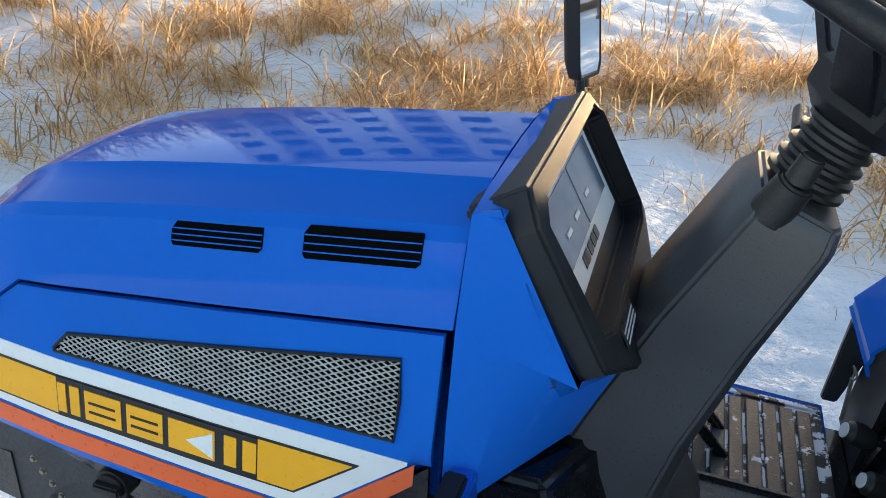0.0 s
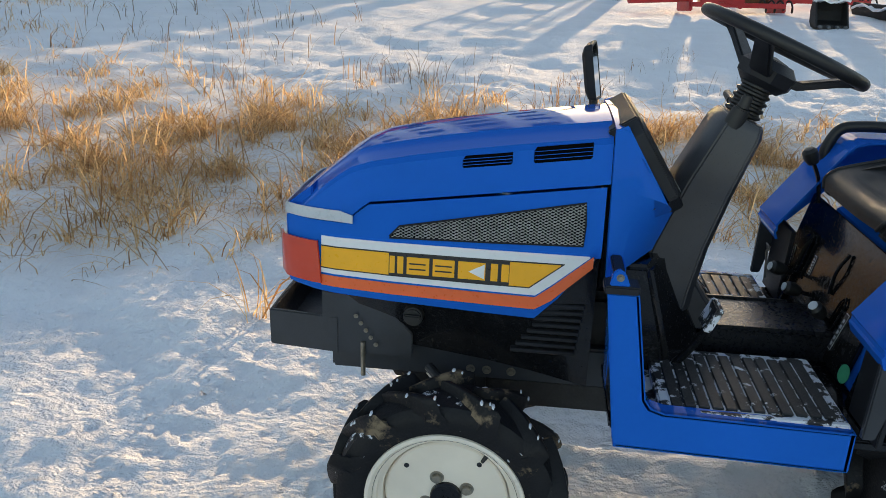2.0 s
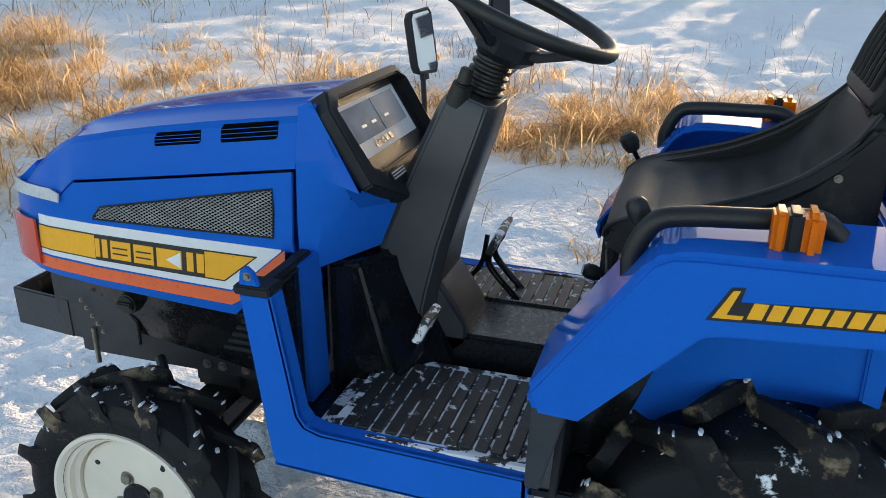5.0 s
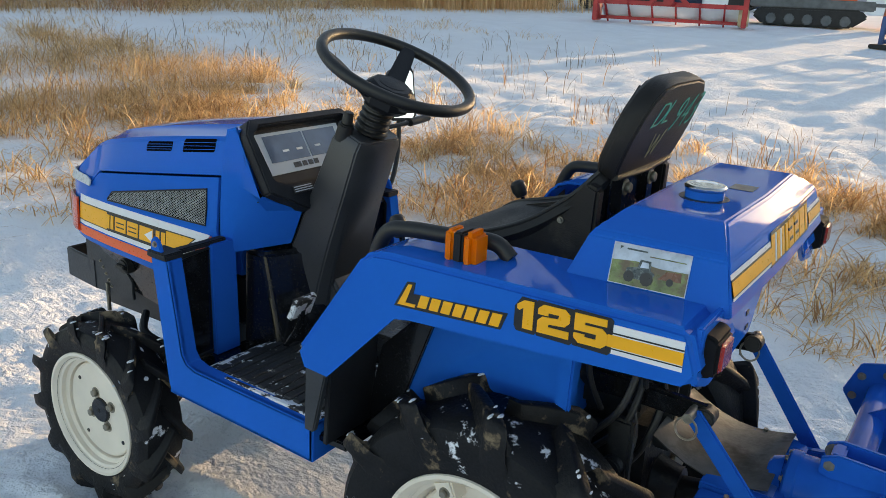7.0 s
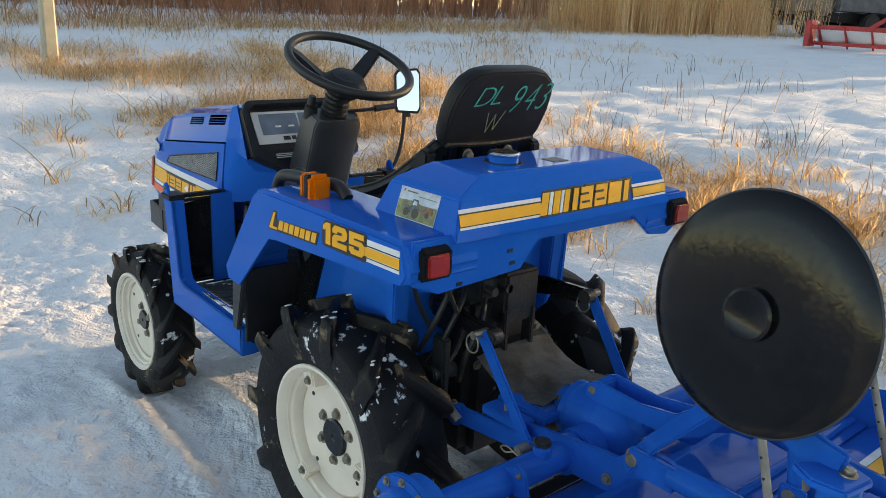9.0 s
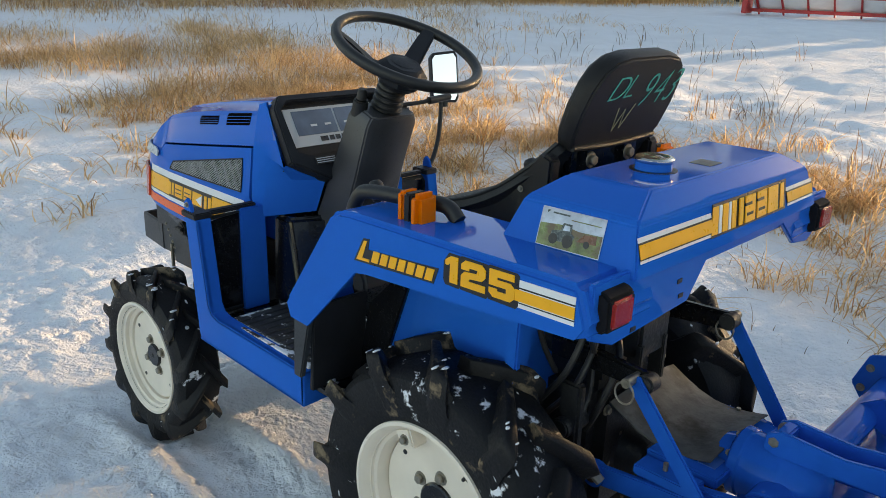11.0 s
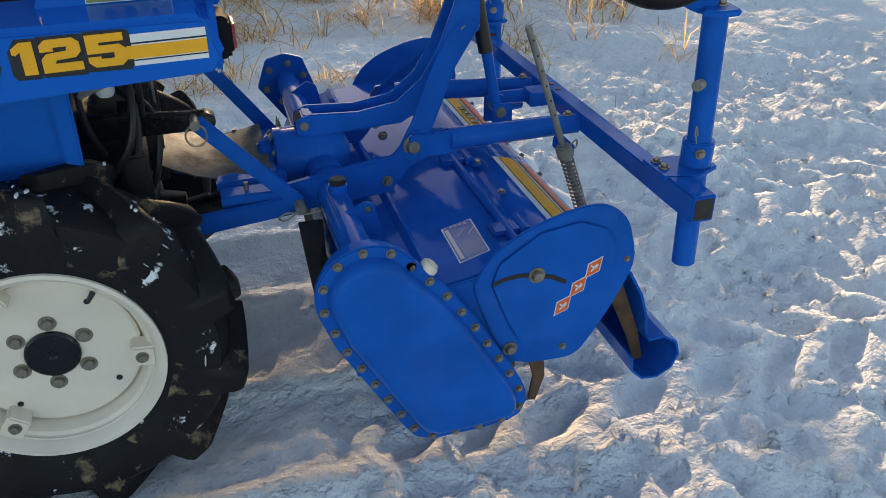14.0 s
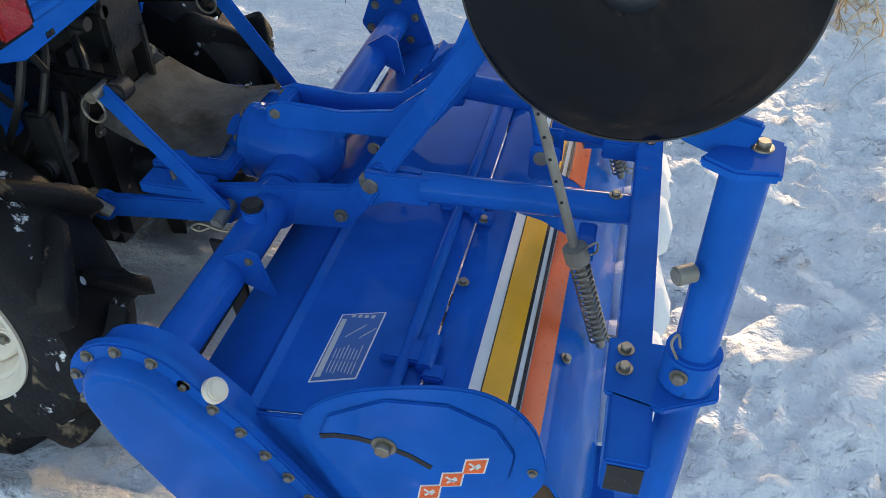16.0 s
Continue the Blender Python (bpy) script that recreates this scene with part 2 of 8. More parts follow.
# snow: blue-white, grainy, with soft lumps
SNOW = mat("trodden_snow", (0.88, 0.895, 0.925), 0.95, vary=0.04, vscale=1.5, bump=0.95, bscale=22, rvary=0.05, spec=0.05)
_n = SNOW.node_tree.nodes
_p = _n["Principled BSDF"]
_links = SNOW.node_tree.links
_tc2 = next(t for t in _n if t.bl_idname == "ShaderNodeTexCoord")
_last = next(t for t in _n if t.bl_idname == "ShaderNodeBump")
_last.inputs["Distance"].default_value = 0.02
for _scale, _detail, _strength, _deep in ((3.2, 3, 0.6, 0.08), (45, 4, 0.9, 0.013), (140, 4, 0.8, 0.005)):
    _t2, _b2 = _n.new("ShaderNodeTexNoise"), _n.new("ShaderNodeBump")
    _t2.inputs["Scale"].default_value, _t2.inputs["Detail"].default_value = _scale, _detail
    _b2.inputs["Strength"].default_value, _b2.inputs["Distance"].default_value = _strength, _deep
    _links.new(_tc2.outputs["Object"], _t2.inputs["Vector"])
    _links.new(_t2.outputs["Fac"], _b2.inputs["Height"])
    _links.new(_last.outputs[0], _b2.inputs["Normal"])
    _last = _b2
_links.new(_last.outputs[0], _p.inputs["Normal"])
# ---- building helpers ----
EVEN = (BLUE, BLUE_WORN, BLACK_PLASTIC)


def finish(name, bm, material, angle=35):
    bmesh.ops.recalc_face_normals(bm, faces=bm.faces[:])
    me = bpy.data.meshes.new(name)
    bm.to_mesh(me)
    bm.free()
    me.materials.append(material)
    me.polygons.foreach_set("use_smooth", [True] * len(me.polygons))
    me.set_sharp_from_angle(angle=radians(angle))
    return me


def thing(name, base, label, category, group="", kind=""):
    e = new(name)
    e.empty_display_size = 0.1
    e.location = base
    return tagged(e, label, category, group, kind)


def hang(ob, parent):
    ob.parent = parent
    if parent.type == "EMPTY":
        ob.matrix_parent_inverse = Matrix.Translation(-Vector(parent.location))
    return ob


def part(name, bm, material, parent, label="", angle=35):
    ob = hang(new(name, finish(name, bm, material, angle)), parent)
    if label:
        tagged(ob, label)
    if material in EVEN:
        ob.modifiers.new("even_shading", "WEIGHTED_NORMAL").keep_sharp = True
    return ob


def inst(name, mesh, parent, m):
    """One more object on a shared mesh."""
    ob = new(name, mesh)
    ob.parent = parent
    ob.matrix_parent_inverse = Matrix.Translation(-Vector(parent.location)) if parent.type == "EMPTY" else Matrix()
    ob.matrix_basis = m
    return ob


def soften(bm, w, seg=2, angle=30):
    if w > 0:
        bmesh.ops.recalc_face_normals(bm, faces=bm.faces[:])
        es = [e for e in bm.edges if len(e.link_faces) == 2 and e.calc_face_angle(0) > radians(angle)]
        bmesh.ops.bevel(bm, geom=es, offset=w, segments=seg, affect="EDGES", clamp_overlap=True)
    return bm


def join(*bms):
    out = bmesh.new()
    for b in bms:
        me = bpy.data.meshes.new("tmp")
        b.to_mesh(me)
        b.free()
        out.from_mesh(me)
        bpy.data.meshes.remove(me)
    return out


def box(x0, x1, y0, y1, z0, z1, bev=0.004, seg=2):
    bm = bmesh.new()
    bmesh.ops.create_cube(bm, size=1, matrix=Matrix.Translation(((x0 + x1) / 2, (y0 + y1) / 2, (z0 + z1) / 2)) @ Matrix.Diagonal((x1 - x0, y1 - y0, z1 - z0, 1)))
    return soften(bm, bev, seg)


def prism(pts, a, b, bev=0.003, seg=2, plane="xz"):
    """A flat outline drawn in a plane, thick from a to b along the third axis."""
    bm = bmesh.new()
    put = {"xz": lambda u, v, w: (u, w, v), "xy": lambda u, v, w: (u, v, w), "yz": lambda u, v, w: (w, u, v)}[plane]
    lo = [bm.verts.new(put(u, v, a)) for u, v in pts]
    hi = [bm.verts.new(put(u, v, b)) for u, v in pts]
    bm.faces.new(lo)
    bm.faces.new(hi[::-1])
    for i in range(len(pts)):
        j = (i + 1) % len(pts)
        bm.faces.new((lo[i], lo[j], hi[j], hi[i]))
    return soften(bm, bev, seg)


def rod(p0, p1, r, seg=20, r2=None, bev=0.0):
    p0, p1 = Vector(p0), Vector(p1)
    d = p1 - p0
    bm = bmesh.new()
    m = Matrix.Translation((p0 + p1) / 2) @ d.to_track_quat("Z", "Y").to_matrix().to_4x4()
    bmesh.ops.create_cone(bm, cap_ends=True, segments=seg, radius1=r, radius2=r if r2 is None else r2, depth=d.length, matrix=m)
    return soften(bm, bev, 2, 50)


def lathe(profile, origin, axis, seg=40):
    """Spins (radius, height) pairs round an axis."""
    q = Vector(axis).normalized().to_track_quat("Z", "Y").to_matrix()
    o = Vector(origin)
    bm = bmesh.new()
    rings = []
    for r, h in profile:
        if r < 1e-6:
            rings.append([bm.verts.new(o + q @ Vector((0, 0, h)))])
        else:
            rings.append([bm.verts.new(o + q @ Vector((r * math.cos(2 * math.pi * k / seg), r * math.sin(2 * math.pi * k / seg), h))) for k in range(seg)])
    for a, b in zip(rings, rings[1:]):
        for k in range(seg):
            j = (k + 1) % seg
            if len(a) == 1 and len(b) == 1:
                continue
            if len(a) == 1:
                bm.faces.new((a[0], b[k], b[j]))
            elif len(b) == 1:
                bm.faces.new((a[k], b[0], a[j]))
            else:
                bm.faces.new((a[k], b[k], b[j], a[j]))
    return bm


def curve_pts(pts, n=6):
    """A smooth line through points."""
    p = [Vector(q) for q in pts]
    p = [2 * p[0] - p[1]] + p + [2 * p[-1] - p[-2]]
    out = []
    for i in range(1, len(p) - 2):
        for k in range(n):
            t = k / n
            a, b, c, d = p[i - 1:i + 3]
            out.append(0.5 * (2 * b + (c - a) * t + (2 * a - 5 * b + 4 * c - d) * t * t + (3 * b - a - 3 * c + d) * t ** 3))
    return out + [p[-2]]


def pipe(pts, r, seg=12, smooth=6, caps=True):
    """A round bar along a line; r may be a function of 0..1."""
    path = curve_pts(pts, smooth) if smooth else [Vector(q) for q in pts]
    bm = bmesh.new()
    rings = []
    up = Vector((0.123, 0.3, 0.94)).normalized()
    for i, p in enumerate(path):
        d = (path[min(i + 1, len(path) - 1)] - path[max(i - 1, 0)]).normalized()
        u = (up - d * up.dot(d)).normalized()
        v = d.cross(u)
        rr = r(i / (len(path) - 1)) if callable(r) else r
        rings.append([bm.verts.new(p + rr * (math.cos(2 * math.pi * k / seg) * u + math.sin(2 * math.pi * k / seg) * v)) for k in range(seg)])
        up = u
    for a, b in zip(rings, rings[1:]):
        for k in range(seg):
            bm.faces.new((a[k], a[(k + 1) % seg], b[(k + 1) % seg], b[k]))
    if caps:
        bm.faces.new(rings[0][::-1])
        bm.faces.new(rings[-1])
    return bm


def ribbon(pts, width, thick, side, bev=0.002, smooth=0):
    """A flat bar along a line: thick along `side`, wide across it."""
    path = curve_pts(pts, smooth) if smooth else [Vector(q) for q in pts]
    s = Vector(side).normalized()
    bm = bmesh.new()
    rings = []
    for i, p in enumerate(path):
        d = (path[min(i + 1, len(path) - 1)] - path[max(i - 1, 0)]).normalized()
        t = s.cross(d).normalized()
        w = (width(i / (len(path) - 1)) if callable(width) else width) / 2
        rings.append([bm.verts.new(p + a * t * w + b * s * thick / 2) for a, b in ((-1, -1), (1, -1), (1, 1), (-1, 1))])
    for a, b in zip(rings, rings[1:]):
        for k in range(4):
            bm.faces.new((a[k], a[(k + 1) % 4], b[(k + 1) % 4], b[k]))
    bm.faces.new(rings[0][::-1])
    bm.faces.new(rings[-1])
    return soften(bm, bev, 2, 40)


def shell(grid, t, bev=0.0):
    """A sheet through a grid of points, given a thickness t along its normals."""
    g = [[Vector(p) for p in row] for row in grid]
    n, m = len(g), len(g[0])
    bm = bmesh.new()
    top = [[bm.verts.new(p) for p in row] for row in g]
    low = []
    for i in range(n):
        row = []
        for j in range(m):
            du = g[min(i + 1, n - 1)][j] - g[max(i - 1, 0)][j]
            dv = g[i][min(j + 1, m - 1)] - g[i][max(j - 1, 0)]
            nn = du.cross(dv)
            nn = nn.normalized() if nn.length > 1e-9 else Vector((0, 0, 1))
            row.append(bm.verts.new(g[i][j] - nn * t))
        low.append(row)
    for i in range(n - 1):
        for j in range(m - 1):
            bm.faces.new((top[i][j], top[i + 1][j], top[i + 1][j + 1], top[i][j + 1]))
            bm.faces.new((low[i][j], low[i][j + 1], low[i + 1][j + 1], low[i + 1][j]))
    edge = [(i, 0) for i in range(n)] + [(n - 1, j) for j in range(1, m)] + [(i, m - 1) for i in range(n - 2, -1, -1)] + [(0, j) for j in range(m - 2, 0, -1)]
    for (a, b), (c, d) in zip(edge, edge[1:] + edge[:1]):
        bm.faces.new((top[a][b], low[a][b], low[c][d], top[c][d]))
    return soften(bm, bev, 1, 60)


def decal(pts, place, out=0.0016, n=1):
    """A thin sticker: an outline in two coordinates, laid on a surface by place(u, v, lift)."""
    bm = bmesh.new()
    hi = [bm.verts.new(place(u, v, out)) for u, v in pts]
    lo = [bm.verts.new(place(u, v, 0.0002)) for u, v in pts]
    bm.faces.new(hi)
    bm.faces.new(lo[::-1])
    for i in range(len(pts)):
        j = (i + 1) % len(pts)
        bm.faces.new((hi[i], hi[j], lo[j], lo[i]))
    bm.normal_update()
    bmesh.ops.triangulate(bm, faces=[f for f in bm.faces if len(f.verts) > 4], ngon_method="EAR_CLIP")
    return bm


def band(us, top, low, place, out=0.0016):
    """A sticker between two lines v = top(u) and v = low(u)."""
    bm = bmesh.new()
    rows = [[bm.verts.new(place(u, v, o)) for v, o in ((low(u), 0.0002), (low(u), out), (top(u), out), (top(u), 0.0002))] for u in us]
    for a, b in zip(rows, rows[1:]):
        for k in range(4):
            bm.faces.new((a[k], a[(k + 1) % 4], b[(k + 1) % 4], b[k]))
    bm.faces.new(rows[0])
    bm.faces.new(rows[-1][::-1])
    return bm


def widen(pts, d):
    """Moves an outline outwards by d, with square corners."""
    area = sum(a[0] * b[1] - b[0] * a[1] for a, b in zip(pts, pts[1:] + pts[:1]))
    d = d if area > 0 else -d
    out = []
    for k, p in enumerate(pts):
        a, b = Vector(pts[k - 1]), Vector(pts[(k + 1) % len(pts)])
        p = Vector(p)
        e, f = (p - a).normalized(), (b - p).normalized()
        n1, n2 = Vector((e.y, -e.x)), Vector((f.y, -f.x))
        m = n1 + n2
        out.append(tuple(p + m * (d / max(0.35, 1 + n1.dot(n2)))))
    return out


def lerp(x, table):
    """Straight-line lookup in pairs."""
    if x <= table[0][0]:
        return table[0][1]
    for (a, fa), (b, fb) in zip(table, table[1:]):
        if x <= b:
            return fa + (fb - fa) * (x - a) / (b - a)
    return table[-1][1]


def letters(text, size, thick, place, material, name, parent, shear=0.0, label="", bold=0.0, space=1.0, fit=None):
    """Raised lettering in the built-in font; place(u, v, w) maps its own coordinates to the scene."""
    cu = bpy.data.curves.new(name, "FONT")
    cu.body, cu.size, cu.extrude, cu.shear, cu.offset, cu.space_character = text, size, thick / 2, shear, bold, space
    ob = new(name + "_tmp", cu)
    dg = bpy.context.evaluated_depsgraph_get()
    me = bpy.data.meshes.new_from_object(ob.evaluated_get(dg))
    bpy.data.objects.remove(ob)
    bpy.data.curves.remove(cu)
    if fit:
        lo = [min(v.co[i] for v in me.vertices) for i in (0, 1)]
        hi = [max(v.co[i] for v in me.vertices) for i in (0, 1)]
        for v in me.vertices:
            v.co.x = (v.co.x - lo[0]) / (hi[0] - lo[0]) * fit[0]
            v.co.y = (v.co.y - lo[1]) / (hi[1] - lo[1]) * fit[1]
    for v in me.vertices:
        v.co = place(v.co.x, v.co.y, v.co.z)
    me.name = name
    me.materials.clear()
    me.materials.append(material)
    o = hang(new(name, me), parent)
    if label:
        tagged(o, label)
    return o


def hexbolt(r=0.008, h=0.007, washer=True):
    bm = bmesh.new()
    if washer:
        bmesh.ops.create_cone(bm, cap_ends=True, segments=16, radius1=r * 1.45, radius2=r * 1.4, depth=0.002, matrix=Matrix.Translation((0, 0, 0.001)))
    b2 = bmesh.new()
    bmesh.ops.create_cone(b2, cap_ends=True, segments=6, radius1=r, radius2=r * 0.97, depth=h, matrix=Matrix.Translation((0, 0, 0.002 + h / 2)))
    soften(b2, r * 0.12, 1)
    return join(bm, b2)


BOLT_MESH = finish("bolt", hexbolt(), STEEL)
BIG_BOLT_MESH = finish("bolt", hexbolt(0.012, 0.010), STEEL)


def bolt(parent, p, axis, big=False, scale=1.0):
    q = Vector(axis).normalized().to_track_quat("Z", "Y").to_matrix().to_4x4()
    return inst("bolt", BIG_BOLT_MESH if big else BOLT_MESH, parent, Matrix.Translation(p) @ q @ Matrix.Diagonal((scale, scale, scale, 1)))


# ---- ground ----
def smooth(a, b, x):
    t = min(1, max(0, (x - a) / (b - a)))
    return t * t * (3 - 2 * t)


WHEELS = [(0.0, 0.38, 0.085), (0.0, -0.38, 0.085), (1.22, 0.36, 0.11), (1.22, -0.36, 0.11)]


def ground_z(x, y, cell=0.026):
    d = math.hypot(x - 1, y)
    far = math.hypot(x - 1.5, y + 1.5)
    z = 0.035 * (min(far, 40.0) - 5.0) if far > 5 else 0.0
    near = 1 - smooth(25, 60, d)
    z += 0.035 * noise.noise((x * 0.55, y * 0.55, 1.7)) * near
    z += 0.05 * noise.noise((x * 1.7, y * 1.7, 5.1)) * near
    fine, mid = smooth(0.075, 0.03, cell), smooth(0.20, 0.08, cell)
    tread = 0.37 + 0.63 * smooth(1.3, 2.4, x) + 0.5 * smooth(5.5, 8, y)
    soft = smooth(1.3, 2.2, y) * (1 - smooth(4.8, 6.2, y))
    tread *= 1 - 0.55 * soft
    z += 0.06 * soft * max(0.0, noise.noise((x * 1.9, y * 1.7, 12.5))) * smooth(0.8, 1.6, x)
    z += 0.045 * (abs(noise.noise((x * 2.9, y * 2.9, 2.2))) - 0.2) * near * (0.45 + 0.55 * smooth(5, 8, y)) * smooth(0.5, 0.2, cell)
    if d < 20:
        a = noise.noise((x * 5.2, y * 5.2, 9.3))
        z += 0.026 * tread * a * mid
        z += 0.030 * mid * (0.1 + tread) * (abs(noise.noise((x * 6.3, y * 6.3, 3.1))) - 0.2)
        z += 0.052 * fine * (0.12 + tread) * (abs(noise.noise((x * 16.5, y * 16.5, 8.1))) - 0.2)
        z += 0.011 * fine * (0.3 + tread) * noise.noise((x * 21, y * 24, 6.4))
        # footprints: shallow pits with soft rims
        wx, wy = x + 0.12 * noise.noise((x * 2.1, y * 2.1, 7)), y + 0.12 * noise.noise((x * 2.1, y * 2.1, 17))
        c = noise.voronoi((wx * 7.2, wy * 6.2, 0.5))[0]
        z += tread * mid * (-0.022 * smooth(0.36, 0.14, c[0]) + 0.004 * smooth(0.22, 0.02, c[1] - c[0]))
    # prints of the rear tyres' lugs behind the machine
    for wy in (-0.40, 0.34):
        v = y - wy + 0.02 * math.sin(1.3 * x)
        if 1.7 < x < 7 and abs(v) < 0.16:
            ph = ((x + 0.75 * abs(v) + (0.10 if v > 0 else 0.0)) / 0.205 + 0.25 * noise.noise((x * 3, y * 3, 1))) % 1.0
            lane = smooth(0.155, 0.115, abs(v)) * smooth(1.7, 2.0, x)
            z = z * (1 - 0.55 * lane) + lane * (0.010 - 0.040 * smooth(0.08, 0.24, ph) * smooth(0.74, 0.60, ph) * smooth(0.0, 0.03, abs(v)))
    # flattened under the machine, with the wheels' ruts
    under = smooth(0.9, 0.45, abs(y)) * smooth(-1.0, -0.4, x) * smooth(3.0, 2.4, x)
    z = z * (1 - 0.35 * under) - 0.004 * under
    for wx, wy, hw in WHEELS:
        s = smooth(hw + 0.09, hw, abs(y - wy)) * smooth(wx - 0.28, wx - 0.1, x) * smooth(wx + 2.2, wx + 0.2, x)
        z -= 0.018 * s
        z += 0.022 * smooth(0.07, 0.0, abs(abs(y - wy) - hw - 0.06)) * smooth(wx - 0.3, wx - 0.05, x) * smooth(wx + 1.2, wx + 0.1, x)
    return z


def steps(lo, hi, fine, far, growth=1.16):
    c = list(np.arange(lo, hi + fine / 2, fine))
    s, a = fine, c[-1]
    while a < far:
        s *= 1.035 if a < 22 else growth
        a += s
        c.append(a)
    s, b = fine, c[0]
    left = []
    while b > -far:
        s *= 1.05 if b > -16 else growth
        b -= s
        left.append(b)
    return left[::-1] + c


def build_ground():
    xs, ys = steps(-3.0, 4.8, 0.026, 400, 1.2), steps(-1.4, 4.6, 0.026, 400, 1.2)
    nx, ny = len(xs), len(ys)
    gx = [max(xs[min(i + 1, nx - 1)] - xs[i], 0.026) for i in range(nx)]
    gy = [max(ys[min(j + 1, ny - 1)] - ys[j], 0.026) for j in range(ny)]
    verts = [(x, y, ground_z(x, y, max(gx[i], gy[j]))) for i, x in enumerate(xs) for j, y in enumerate(ys)]
    idx = np.arange(nx * ny).reshape(nx, ny)
    faces = np.stack([idx[:-1, :-1], idx[1:, :-1], idx[1:, 1:], idx[:-1, 1:]], -1).reshape(-1, 4).tolist()
    me = bpy.data.meshes.new("ground")
    me.from_pydata(verts, [], faces)
    me.materials.append(SNOW)
    me.polygons.foreach_set("use_smooth", [True] * len(me.polygons))
    tagged(new("ground", me), "white trodden snow field with ruts and footprints", "snow ground", kind="structure")


build_ground()

# ---- tractor ----
tractor = thing("tractor", (0.6, 0, 0), "small blue compact tractor with striped hood and cream rims on snow", "tractor")

HOOD_W = [(-0.43, 0.185), (-0.40, 0.203), (-0.36, 0.220), (-0.30, 0.234), (-0.17, 0.246), (0.05, 0.254), (0.31, 0.258)]
HOOD_T = [(-0.43, 0.848), (-0.41, 0.866), (-0.36, 0.908), (-0.31, 0.950), (-0.27, 0.976), (-0.22, 0.994), (-0.1, 1.018), (0.0, 1.034), (0.1, 1.049), (0.2, 1.062), (0.32, 1.077)]
CRACK = [(-0.43, 0.834), (-0.275, 0.834), (-0.252, 0.858), (-0.222, 0.882), (0.31, 0.956)]
PANEL_B = [(-0.43, 0.668), (-0.335, 0.660), (0.165, 0.642), (0.215, 0.692), (0.288, 0.790), (0.31, 0.792)]


def side_y(x, z):
    """The hood's side: half its width at a place."""
    return lerp(x, HOOD_W) - (z - 0.70) * 0.11


def lid_y(x, z):
    """The lid leans in above the crack."""
    c = lerp(x, CRACK)
    return side_y(x, c) - 0.004 * min(1, max(0, (z - c) / 0.01)) - (z - c) * 0.27


def on_side(sign):
    return lambda u, v, lift: Vector((u, sign * (side_y(u, v) + lift), v))


